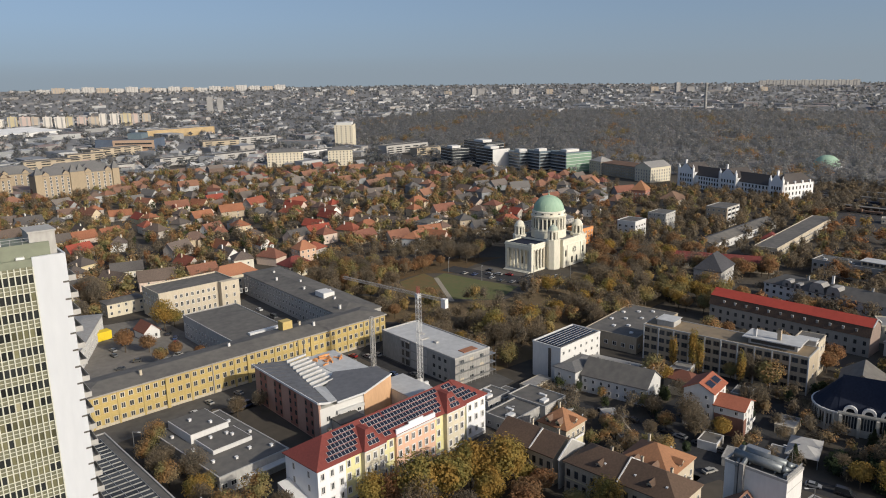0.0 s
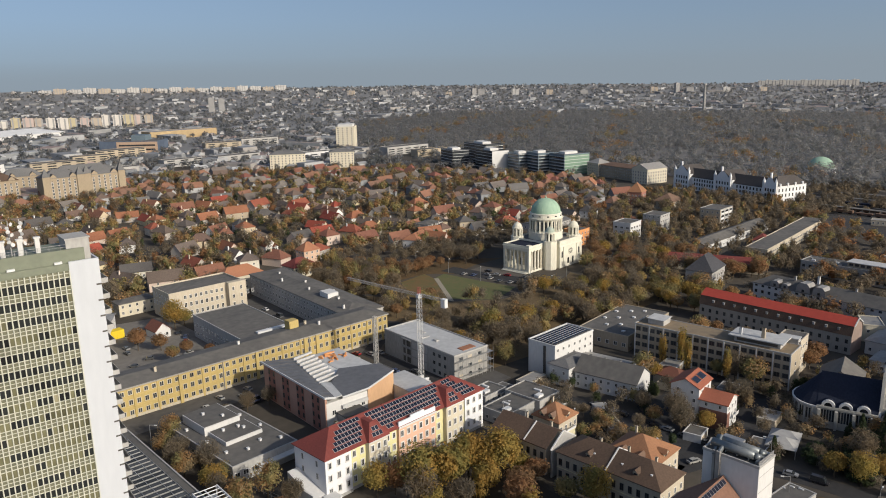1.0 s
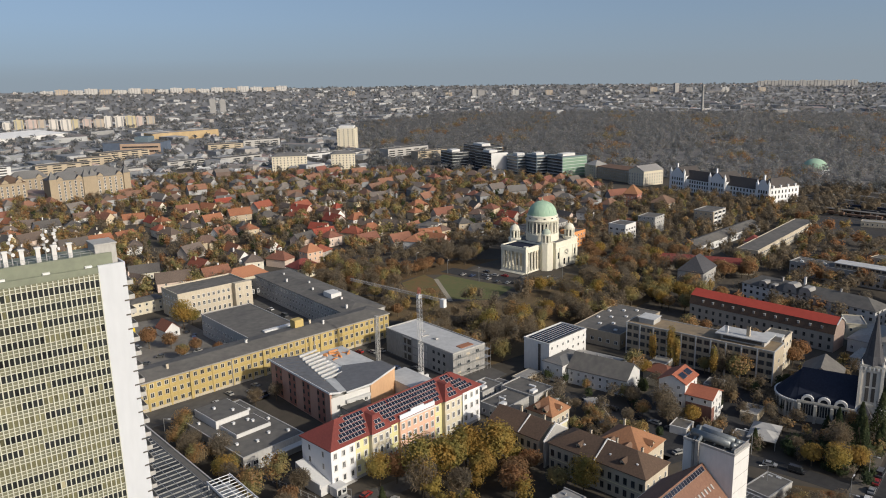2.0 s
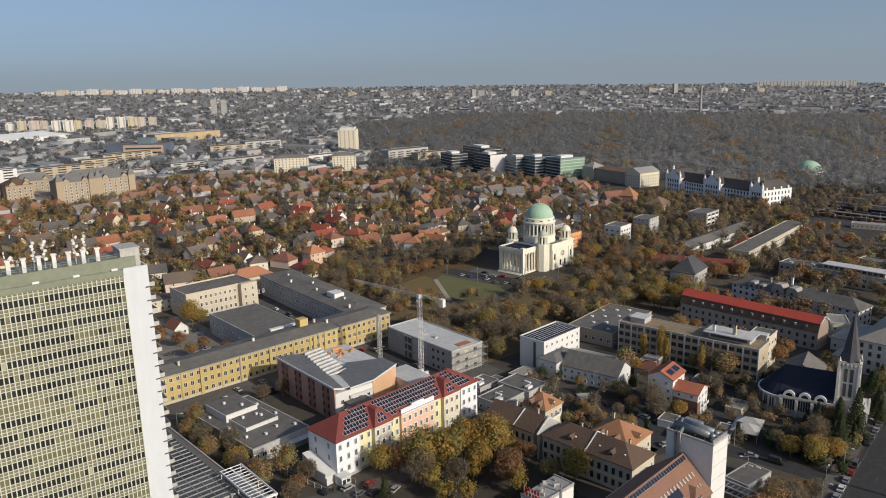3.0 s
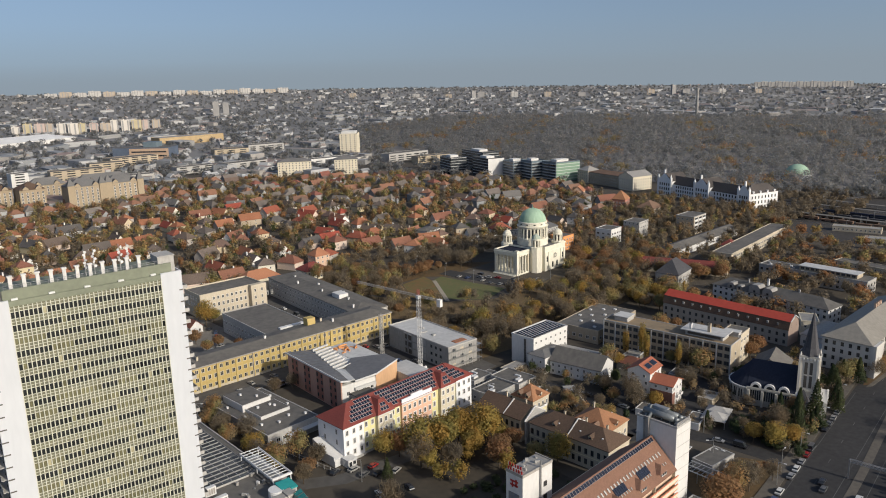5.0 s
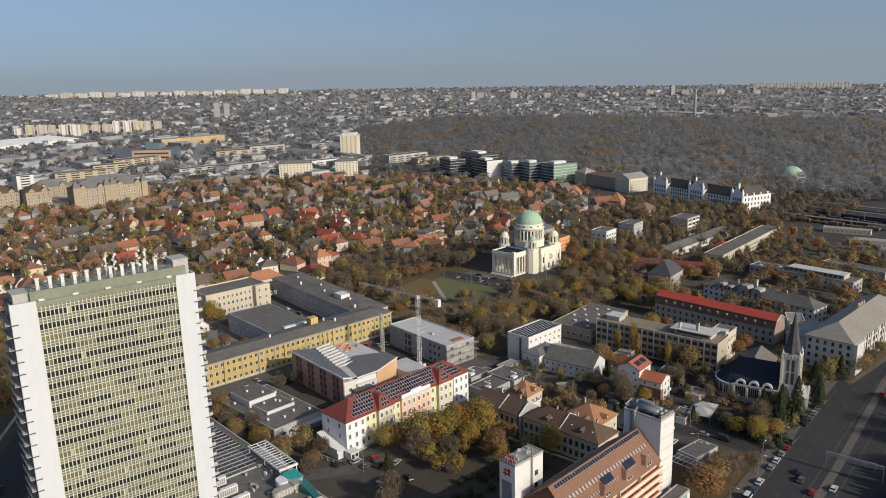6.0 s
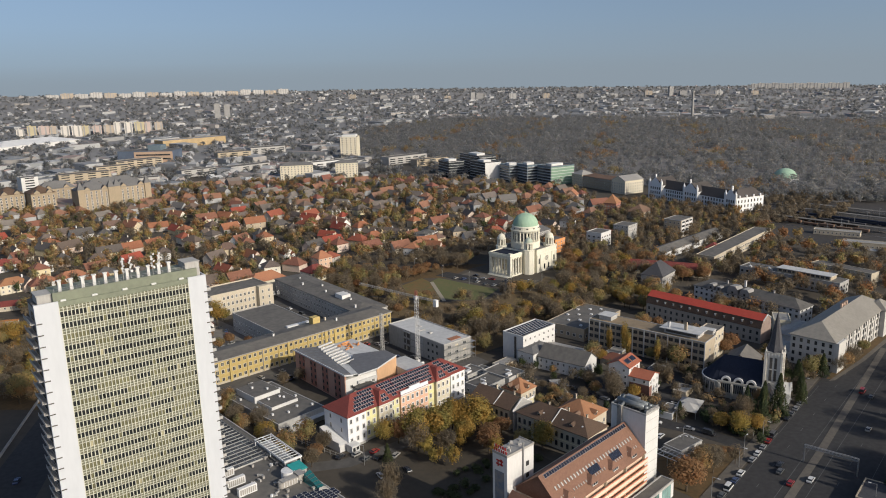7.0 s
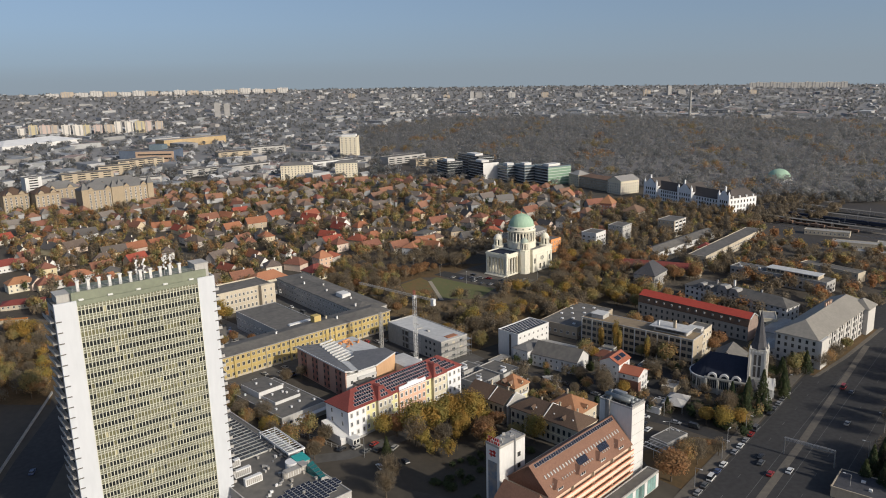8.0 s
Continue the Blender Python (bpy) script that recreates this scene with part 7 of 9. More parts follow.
DARKGL = pane("dark_office_glass", (0.06, 0.068, 0.075), 0.15, 0.3)
office(610.5, 757, 24, 36, 22, -14, "dark glass office block with white floor bands", DARKGL)
office(652, 738, 26, 62, 27, -12, "long rear office block with white floor bands", DARKGL)
office(623, 694, 24, 40, 24, -10, "dark glass office block with a white end wall", DARKGL)
part("end_wall", Mesh().box(-0.3, -0.7, 0, 24.4, -0.36, 24.6), W_WHITE, bpy.data.objects["office_block.002"], "blank white end wall")
office(636, 660, 22, 26, 22, -12, "blue-clad office block with white bands", B_CLAD)
office(642, 633, 22, 25, 24, -12, "blue-clad office block with white bands", B_CLAD)
GREENG = surf("green_glazing", (0.20, 0.30, 0.22), (0.15, 0.24, 0.18), scale=0.3, rough=0.4, bump=0)
office(650.5, 599, 38, 28, 24, -8, "blue-clad office block with a green glazed front", B_CLAD)
part("green_front", Mesh().box(0.6, -0.32, 1, 37.4, -0.14, 23.4), GREENG, bpy.data.objects["office_block.005"], "pale green glazed front")
plain("institute_wing", "beige pavilion with a pale hipped roof", 672, 566, 18, 20, 15, -10, W_BEIGE, "hip", R_SHEET, 5, "SW", 1.6, 2.2, 3.4)
plain("institute_wing", "long brick institute with window rows", 666, 510, 20, 56, 14, -8, W_SAND, "hip", R_BROWN, 3, "W", 1.4, 2.0, 3.4)
plain("institute_wing", "cream pavilion with a pale gabled roof", 658, 487, 30, 22, 16, -6, W_CREAM, "gable", R_SHEET, 5, "SW", 1.6, 2.2, 3.4)
# the white palace-like school: low wings between three tall gabled pavilions
R_PAL = surf("palace_slate", (0.085, 0.074, 0.068), (0.06, 0.053, 0.05), scale=1.2, bump=0.25)
W_PAL = wall("palace_white", (0.74, 0.74, 0.74), 0.9)
PL = 127
pal = thing("palace", "white palace-like school with steep dark roofs and stepped gables", "palace", 634, 331, 0, -12)
part("wall", Mesh().box(3, 8, -0.5, 19, PL - 2, 13.5), W_PAL, pal)
part("roof", Mesh().gable(3, 8, 19, PL - 2, 13.5, 7.5, "y", 0.5, 0.3), R_PAL, pal, "steep dark brown roof")
for y0, y1, dx in ((0, 15, 38), (52, 73, 24), (106, PL, 24)):
    pv = part("pavilion", Mesh().box(0, y0, -0.5, dx, y1, 16.5).poly([(0, y0 + 1, 16.5), (0, y1 - 1, 16.5), (0, (y0 + y1) / 2 + 2, 23.5), (0, (y0 + y1) / 2 - 2, 23.5)]), W_PAL, pal, "tall white gabled pavilion")
    part("pavilion_roof", Mesh().gable(1.5, y0, dx, y1, 16.5, 7.4, "x", 0.4, 0.3) if dx < 30 else Mesh().hip(1.5, y0, dx, y1, 16.5, 7.6, 0.4), R_PAL, pv, "steep brown tiled roof")
    for y in (y0 + 1.0, y1 - 1.0):
        part("gable_turret", Mesh().box(-0.7, y - 1.0, 0, 1.3, y + 1.0, 20).tube(0.3, y, 20, 23.5, 1.2, 0.05, 6), W_PAL, pv)
    part("chimney", Mesh().box(8, y1 - 2, 16, 9.6, y1 - 0.6, 26.5), W_PAL, pv)
    for z in (1.5, 6.2, 11.0):
        n = int((y1 - y0) / 3.6)
        for k in range(n):
            share("window", WIN_D, pv, pose(0, y0 + 2 + (k + 0.5) * (y1 - y0 - 4) / n, z, 0, 0, -90) @ Matrix.Diagonal((1.5, 1, 2.8, 1)))
        if dx > 30:
            for k in range(8):
                share("window", WIN_D, pv, pose(3.5 + k * 4.4, 0, z) @ Matrix.Diagonal((1.5, 1, 2.8, 1)))
for k in range(4):
    part("step", Mesh().box(4 + k * 9.4, -0.5, 15.4, 5.6 + k * 9.4, 1.2, 18.4), W_PAL, pal)
for y0, y1 in ((16, 51), (74, 105)):
    for z in (1.2, 5.4, 9.4):
        for k in range(8):
            share("window", WIN_D, pal, pose(3, y0 + 2 + (k + 0.5) * (y1 - y0 - 4) / 8, z, 0, 0, -90) @ Matrix.Diagonal((1.6, 1, 2.6, 1)))
pl = thing("planetarium", "pale green planetarium dome among trees", "planetarium", 868, 405, 0, 0)
part("dome", Mesh().dome(0, 0, 5, 14.5, 13, 28, 8), VERDIGRIS, pl, "", True)
part("ring_wall", Mesh().tube(0, 0, -0.3, 6, 16, n=28), W_WHITE, pl)
tb = plain("apartment_tower", "pale yellow apartment tower", 640, 1101, 30, 34, 37, -40, W_CREAM, "flat", R_FELT, 1, "SW", 2.8, 1.5, 6.5)
part("crown", Mesh().box(3, 3, 37, 27, 31, 41), W_WHITE, tb)
for x, y, w, d, h, lab in ((430, 915, 46, 18, 21, "cream tenement block with many windows"), (500, 880, 32, 18, 21, "cream tenement block with many windows"), (454, 932, 20, 16, 19, "grey tenement block with many windows")):
    plain("tenement", lab, x, y, w, d, h, -28, W_CREAM, "hip", R_GREY, 4, "SW", 1.7, 2.0, 4.4)
for x, y, w, d, h in ((146, 838, 38, 26, 22), (186, 842, 40, 26, 22), (104, 872, 26, 26, 20), (74, 888, 26, 26, 20), (44, 904, 26, 26, 20), (14, 920, 26, 26, 20), (-16, 936, 26, 26, 20), (120, 910, 40, 18, 19), (170, 900, 60, 18, 19)):
    h += 3
    tn = plain("tenement", "old brown tenement with turrets and a dark roof", x, y, w, d, h, 4, W_SAND, "hip", R_GREY if w > 36 else R_DARK, 8, "S", 2.0, 2.7, 5.2)
    for q in range(2):
        gx = w * (0.25 + 0.5 * q)
        part("gable_front", Mesh().box(gx - 3, -0.4, h - 3, gx + 3, 4, h + 1.5).gable(gx - 3, -0.4, gx + 3, 6, h + 1.5, 2.6, "y", 0.3, 0.2, 1, 0), [W_SAND, R_SLATE], tn)
    if w > 36 and y < 860:
        for tx_ in (2.5, w - 2.5):
            part("turret", Mesh().box(tx_ - 3.5, -1.5, 0, tx_ + 3.5, 5, h + 2), W_SAND, tn)
            part("turret_roof", Mesh().hip(tx_ - 3.5, -1.5, tx_ + 3.5, 5, h + 2, 8, 0.4), R_GREY, tn)
building("long_hall", "long golden sandstone hall", "hall", 487, 1580, 150, 40, 16, 8, wall("golden_stone", (0.44, 0.33, 0.19)), "flat", R_SHEET)
building("arena", "white low-domed arena roof", "arena", 215, 1815, 210, 90, 9, 28, W_WHITE, "hip", PAINT_W, 10)
for x, y, w, d, h, wm in ((290, 1215, 80, 28, 16, W_TAUPE), (250, 1180, 50, 24, 14, W_TAUPE), (470, 1240, 60, 30, 14, W_TAUPE), (560, 1300, 70, 30, 12, W_GREY), (340, 1060, 60, 20, 10, W_GREY), (410, 1040, 70, 22, 11, W_GREY), (560, 960, 60, 24, 10, W_GREY), (520, 1010, 90, 20, 9, W_WHITE), (230, 1010, 60, 20, 12, W_GREY), (640, 950, 80, 22, 12, W_GREY), (660, 900, 60, 20, 10, W_TAUPE), (180, 1100, 70, 24, 16, W_TAUPE), (120, 1020, 20, 20, 26, W_WHITE)):
    plain("factory", "long industrial building with window rows", x, y, w, d, h, rng.uniform(-10, 20), wm, "flat", R_FELT, 1, "S", 11.0, 1.6, 16.0, WIN_D)
dep = building("depot", "large dark blue depot with a salmon front", "depot", 333, 1362, 100, 46, 20, -40, surf("blue_cladding", (0.10, 0.13, 0.18), (0.08, 0.10, 0.14), scale=0.2, bump=0), "flat", R_FELT)
part("front", Mesh().box(30, -0.6, 0, 100, 0, 19), wall("salmon_front", (0.45, 0.32, 0.23), 0.85), dep, "salmon front wall")
part("front_window", Mesh().box(34, -0.75, 5, 96, -0.6, 7.5), GLASS, dep)
part("front_window", Mesh().box(34, -0.75, 12, 96, -0.6, 14.5), GLASS, dep)
part("roof_house", Mesh().box(50, 14, 20, 74, 40, 29), B_CLAD, dep, "blue roof house")
ch = thing("factory_chimney", "tall slender pale factory chimney", "chimney", 1813, 1177, 0, 0)
part("shaft", Mesh().tube(0, 0, -1, 76, 4.2, 2.8, 16), W_CONC, ch)
part("crown", Mesh().tube(0, 0, 74, 78, 4.6, 4.6, 16), W_GREY, ch)


def rise(x, y):
    """The height of the land, which swells gently in the far distance."""
    r = math.hypot(x, y)
    q = min(1.0, max(0.0, (r - 2900) / 1950))
    return (78 - 62 * max(0.0, min(1.0, math.atan2(x, y) / 1.15))) * q * q * (3 - 2 * q)


P_YELLOW = surf("yellow_panel", (0.45, 0.39, 0.25), (0.40, 0.35, 0.23), scale=0.05, bump=0)
P_PINK = surf("pink_panel", (0.44, 0.35, 0.31), (0.40, 0.32, 0.29), scale=0.05, bump=0)
P_CREAM = surf("cream_panel", (0.56, 0.53, 0.48), (0.50, 0.47, 0.43), scale=0.05, bump=0)


def panel_block(x, y, w, h, rz, wm):
    t = thing("panel_block", "distant pale panel apartment block", "apartment block", x, y, rise(x, y) - 1, rz, "distant apartment blocks")
    part("wall", Mesh().box(0, 0, -1, w, 14, h).box(w * 0.3, 4, h, w * 0.42, 9, h + 3), wm, t)
    n = max(2, int(w / 13))
    for k in range(n):
        part("window_strip", Mesh().box(k * 13 + 2, -0.15, 2, k * 13 + 6, 0.1, h - 1.5), P_GREY, t)


for k in range(14):
    panel_block(309 + k * 25.5, 2184 - k * 6, 17 + (k % 3) * 4, 27 + (k * 7) % 8, -14, (P_CREAM, P_YELLOW, P_PINK, P_WARM, P_CREAM)[k % 5])
for k in range(18):
    panel_block(812 + k * 66, 4329 - k * 22, 60, 20 + (k * 7) % 11, -18, (P_PALE, P_WARM, P_PALE)[k % 3])
for k in range(14):
    panel_block(3829 + k * 15.5, 2178 - k * 30, 33, 27 + (k * 3) % 5, -62.7, P_CREAM)
for k in range(14):
    panel_block(1850 + k * 110, 3350 - k * 115, 34, 16 + (k * 11) % 14, -40, (P_PALE, P_WARM, P_GREY)[k % 3])
for x, y, h in ((1016, 2608, 56), (1046, 2592, 52), (3000, 2100, 46), (2300, 2700, 40)):
    panel_block(x, y, 20, h, -25, P_GREY)

# ---- the far town: uncounted roofs and walls ----
FOREST = [(740, 1232), (1013, 1640), (1434, 1780), (1790, 1220), (1900, 650), (1500, 420), (841, 250), (760, 300), (720, 420), (740, 560), (745, 870), (690, 960)]
# woodland floor and outskirts ground paled, haze put into their colour
WOODFLOOR = surf("woodland_floor", (0.15, 0.142, 0.135), (0.19, 0.182, 0.175), scale=0.05, rough=0.95, bump=0, big=0.008)
FIELDS = surf("hazed_fields", (0.23, 0.225, 0.22), (0.185, 0.182, 0.18), scale=0.03, rough=0.95, bump=0, big=0.004)
slab("woodland_floor", FOREST, 0.06, WOODFLOOR, "brown woodland floor under bare trees, greyed to suggest haze", "ground")
arc = [radians(-10 + 6 * k) for k in range(16)]
slab("outskirts", [(4900 * math.sin(a), 4900 * math.cos(a)) for a in arc] + [(1250 * math.sin(a), 1250 * math.cos(a)) for a in reversed(arc)], 0.03, FIELDS, "ground of the outskirts, paled to suggest haze", "ground")
swell = Mesh()
rr2 = [2900 + 100 * k for k in range(21)]
arc2 = [radians(-10 + 2 * k) for k in range(46)]
for r0, r1 in zip(rr2, rr2[1:]):
    for a, b in zip(arc2, arc2[1:]):
        swell.poly([(r * math.sin(q), r * math.cos(q), 0.05 + rise(r * math.sin(q), r * math.cos(q))) for r, q in ((r0, b), (r1, b), (r1, a), (r0, a))])
solid("far_land", swell, FIELDS, "gently rising land in the distance, paled to suggest haze", "ground", "structure")
# a glowing wall, clear towards its top, paints haze far behind the last houses
HAZE = bpy.data.materials.new("glowing_haze_backdrop")
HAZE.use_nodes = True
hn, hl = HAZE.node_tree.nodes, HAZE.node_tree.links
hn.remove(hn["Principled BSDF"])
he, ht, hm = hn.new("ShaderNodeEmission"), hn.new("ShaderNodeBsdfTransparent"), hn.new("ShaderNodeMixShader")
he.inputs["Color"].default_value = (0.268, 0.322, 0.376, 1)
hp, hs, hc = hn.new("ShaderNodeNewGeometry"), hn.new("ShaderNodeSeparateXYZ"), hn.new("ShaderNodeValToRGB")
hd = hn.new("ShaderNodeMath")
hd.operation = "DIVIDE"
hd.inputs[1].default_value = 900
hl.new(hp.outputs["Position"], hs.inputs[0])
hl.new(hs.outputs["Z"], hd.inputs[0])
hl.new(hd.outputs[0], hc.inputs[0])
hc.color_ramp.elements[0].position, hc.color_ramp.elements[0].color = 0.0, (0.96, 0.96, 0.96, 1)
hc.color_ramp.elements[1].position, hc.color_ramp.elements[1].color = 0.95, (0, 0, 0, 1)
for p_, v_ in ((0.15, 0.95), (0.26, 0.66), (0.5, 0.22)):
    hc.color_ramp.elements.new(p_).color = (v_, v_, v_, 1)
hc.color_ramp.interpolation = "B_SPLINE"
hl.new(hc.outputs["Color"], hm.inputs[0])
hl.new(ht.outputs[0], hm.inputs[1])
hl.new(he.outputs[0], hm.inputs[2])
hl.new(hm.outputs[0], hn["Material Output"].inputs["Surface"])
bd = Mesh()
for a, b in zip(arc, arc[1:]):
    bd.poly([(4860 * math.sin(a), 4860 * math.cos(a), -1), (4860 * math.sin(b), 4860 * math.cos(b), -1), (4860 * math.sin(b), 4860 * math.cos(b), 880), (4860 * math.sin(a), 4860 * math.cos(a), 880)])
solid("backdrop", bd, HAZE, "glowing grey-blue backdrop painted as haze over the far land", "backdrop", "structure")
cw, crf = Mesh(), Mesh()
rng = random.Random(21)
count = 0
while count < 2300:
    a = radians(rng.uniform(-6, 78))
    r = 900 + 3900 * rng.random() ** 1.7
    x, y = r * math.sin(a), r * math.cos(a)
    if inside(x, y, FOREST) or inside(x, y, SUBURB) or (x > 540 and r < 1300 and x < 1700 and y < 980) or not clear(x, y, 12):
        continue
    count += 1
    zr = rise(x, y) - 0.5
    big = rng.random() < 0.25
    w, d, h = (rng.uniform(22, 75), rng.uniform(14, 34), rng.uniform(5, 11)) if big else (rng.uniform(9, 18), rng.uniform(8, 13), rng.uniform(3, 5.5))
    q = radians(rng.choice((10, 30, 55, 100, 120)) + rng.uniform(-5, 5))
    c, s = math.cos(q), math.sin(q)
    P = lambda u, v, z: (x + u * c - v * s, y + u * s + v * c, z + zr)
    k = [P(-w / 2, -d / 2, 0), P(w / 2, -d / 2, 0), P(w / 2, d / 2, 0), P(-w / 2, d / 2, 0), P(-w / 2, -d / 2, h), P(w / 2, -d / 2, h), P(w / 2, d / 2, h), P(-w / 2, d / 2, h)]
    cw.shape(k, [(0, 1, 5, 4), (1, 2, 6, 5), (2, 3, 7, 6), (3, 0, 4, 7)])
    if big:
        crf.shape(k[4:], [(0, 1, 2, 3)])
    else:
        e = d * 0.35
        crf.shape(k[4:] + [P(-w / 2, 0, h + e), P(w / 2, 0, h + e)], [(0, 1, 5, 4), (2, 3, 4, 5), (1, 2, 5), (3, 0, 4)])
far = thing("far_town", "distant town of low houses and blocks, greyed to suggest haze", "town", 0, 0, 0, 0, "", "stuff")
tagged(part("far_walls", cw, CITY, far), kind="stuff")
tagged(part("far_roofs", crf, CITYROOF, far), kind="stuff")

# ---- trees ----
nr = np.random.RandomState(5)


def soup(name, tri, mat):
    """A mesh of loose triangles (3n, 3): leaves and the rough clumps behind them."""
    me = bpy.data.meshes.new(name)
    n = len(tri) // 3
    me.vertices.add(3 * n)
    me.vertices.foreach_set("co", np.asarray(tri, np.float32).ravel())
    me.loops.add(3 * n)
    me.loops.foreach_set("vertex_index", np.arange(3 * n, dtype=np.int32))
    me.polygons.add(n)
    me.polygons.foreach_set("loop_start", (np.arange(n) * 3).astype(np.int32))
    me.materials.append(mat)
    me.update()
    return me


PHI = (1 + 5 ** 0.5) / 2
ICO = np.array([(-1, PHI, 0), (1, PHI, 0), (-1, -PHI, 0), (1, -PHI, 0), (0, -1, PHI), (0, 1, PHI), (0, -1, -PHI), (0, 1, -PHI), (PHI, 0, -1), (PHI, 0, 1), (-PHI, 0, -1), (-PHI, 0, 1)]) / math.hypot(1, PHI)
ICO_F = np.array([(0, 11, 5), (0, 5, 1), (0, 1, 7), (0, 7, 10), (0, 10, 11), (1, 5, 9), (5, 11, 4), (11, 10, 2), (10, 7, 6), (7, 1, 8), (3, 9, 4), (3, 4, 2), (3, 2, 6), (3, 6, 8), (3, 8, 9), (4, 9, 5), (2, 4, 11), (6, 2, 10), (8, 6, 7), (9, 8, 1)])


def clumps(c, r):
    """Rough twenty-sided clumps at the centres c with radii r (n, 3), as loose triangles."""
    v = ICO[None] * nr.uniform(0.62, 1.1, (len(c), 12, 1)) * r[:, None, :] + c[:, None, :]
    return v[:, ICO_F].reshape(-1, 3)


def leaves(c, size, stretch=1.0, up=0.0, mid=None, ext=None):
    """Leaf triangles round the centres c; with a crown's middle and extent they turn mostly outwards."""
    n = len(c)
    a = nr.normal(size=(n, 3)) + np.array([0, 0, up])
    a /= np.linalg.norm(a, axis=1, keepdims=True)
    if mid is None:
        b = np.cross(a, nr.normal(size=(n, 3)))
    else:
        o = (c - mid) / ext
        o = o / (np.linalg.norm(o, axis=1, keepdims=True) + 0.01) + nr.normal(size=(n, 3)) * 0.45 + np.array([0, 0, 0.2])
        b = np.cross(o, a)
        a = np.cross(b, o)
        a /= np.linalg.norm(a, axis=1, keepdims=True)
    b /= np.linalg.norm(b, axis=1, keepdims=True)
    s = size * nr.uniform(0.6, 1.35, (n, 1))
    a, b = a * s * stretch, b * s / stretch
    return np.stack([c - a - b, c + a - b * 0.4, c - a * 0.2 + b], 1).reshape(-1, 3)


def crown_points(h, r, base, n, blobs=12, shell=0.25):
    """Points of a lumpy crown: clumps scattered over an egg shape."""
    k = nr.normal(size=(blobs, 3))
    k /= np.linalg.norm(k, axis=1, keepdims=True)
    k *= nr.uniform(0.2, 0.66, (blobs, 1))
    mid = np.array([0, 0, (h + base) / 2])
    ext = np.array([r, r, (h - base) / 2])
    pick = nr.randint(0, blobs, n)
    p = nr.normal(size=(n, 3))
    p /= np.linalg.norm(p, axis=1, keepdims=True)
    p *= nr.uniform(shell, 1.0, (n, 1)) * nr.uniform(0.34, 0.6, (blobs, 1))[pick]
    e = nr.normal(size=(n, 3))
    e *= 0.92 * nr.uniform(0.15, 1.0, (n, 1)) ** 0.4 / np.linalg.norm(e, axis=1, keepdims=True)
    stray = nr.rand(n, 1) < 0.4
    return mid + np.where(stray, e, k[pick] + p) * ext, mid + k * ext, np.ones((blobs, 1)) * ext * 0.3


def limbs(h, r, base, twigs=7):
    k = Mesh()
    k.tube(0, 0, -0.3, base + (h - base) * 0.35, 0.035 * h * 0.5 + 0.08, 0.1, 7)
    for j in range(twigs):
        a = 2 * math.pi * j / twigs + nr.uniform(-0.4, 0.4)
        z0 = base * nr.uniform(0.7, 1.0) + (h - base) * 0.2 * nr.rand()
        k.beam((0, 0, z0), (r * 0.65 * math.cos(a), r * 0.65 * math.sin(a), base + (h - base) * nr.uniform(0.4, 0.8)), 0.16)
    return k


def tree_kind(mat, h, r, base, n, size, stretch=1.0, kind="leafy"):
    n, size = int(n * 1.9), size * 0.82
    if kind == "cone":
        z = nr.uniform(base, h, n)
        q = r * (1 - (z - base) / (h - base)) * nr.uniform(0.55, 1.0, n) + 0.15
        a = nr.uniform(0, 6.28, n)
        c = np.stack([q * np.cos(a), q * np.sin(a), z], 1)
        lump = np.zeros((0, 3))
    else:
        c, lc, lr = crown_points(h, r, base, n)
        lump = np.zeros((0, 3)) if kind == "bare" else clumps(lc[:6], lr[:6] * 0.75)
    v = leaves(c, size, stretch, 0.6 if kind == "bare" else 0.0, None if kind == "bare" else np.array([0, 0, (h + base) / 2 - 0.1 * h]), np.array([r, r, (h - base) / 2]))
    return limbs(h, r, base).data("trunk", [BARK]), soup("crown", np.concatenate([v, lump]), mat)


KINDS = {
    "gold": [("broad tree with golden autumn leaves", tree_kind(L_GOLD, h, r, 2.5, 1450, 0.32)) for h, r in ((11, 5.2), (9, 4.2), (12.5, 5.6))],
    "rust": [("round tree with rust-brown autumn leaves", tree_kind(L_RUST, h, r, 2.2, 1350, 0.32)) for h, r in ((9.5, 4.6), (7.5, 3.6))],
    "autumn": [("tree with thinning brown and green leaves", tree_kind(L_AUTUMN, h, r, 2.5, 1150, 0.32)) for h, r in ((10, 4.4), (12, 5), (8, 3.6))],
    "bare": [("nearly bare tree with fine brown twigs", tree_kind(L_TWIG, h, r, 2.5, 900, 0.34, 3.0, "bare")) for h, r in ((11, 4.6), (13, 5), (8.5, 3.8))],
    "green": [("dark evergreen tree with dense needles", tree_kind(L_GREEN, h, r, 1.0, 900, 0.34, 1.0, "cone")) for h, r in ((11, 3.2), (14, 3.6))],
    "poplar": [("slender pale yellow poplar", tree_kind(L_GOLD, 15, 1.9, 1.5, 1000, 0.28))],
}
TREES = []
FURTHER = {}


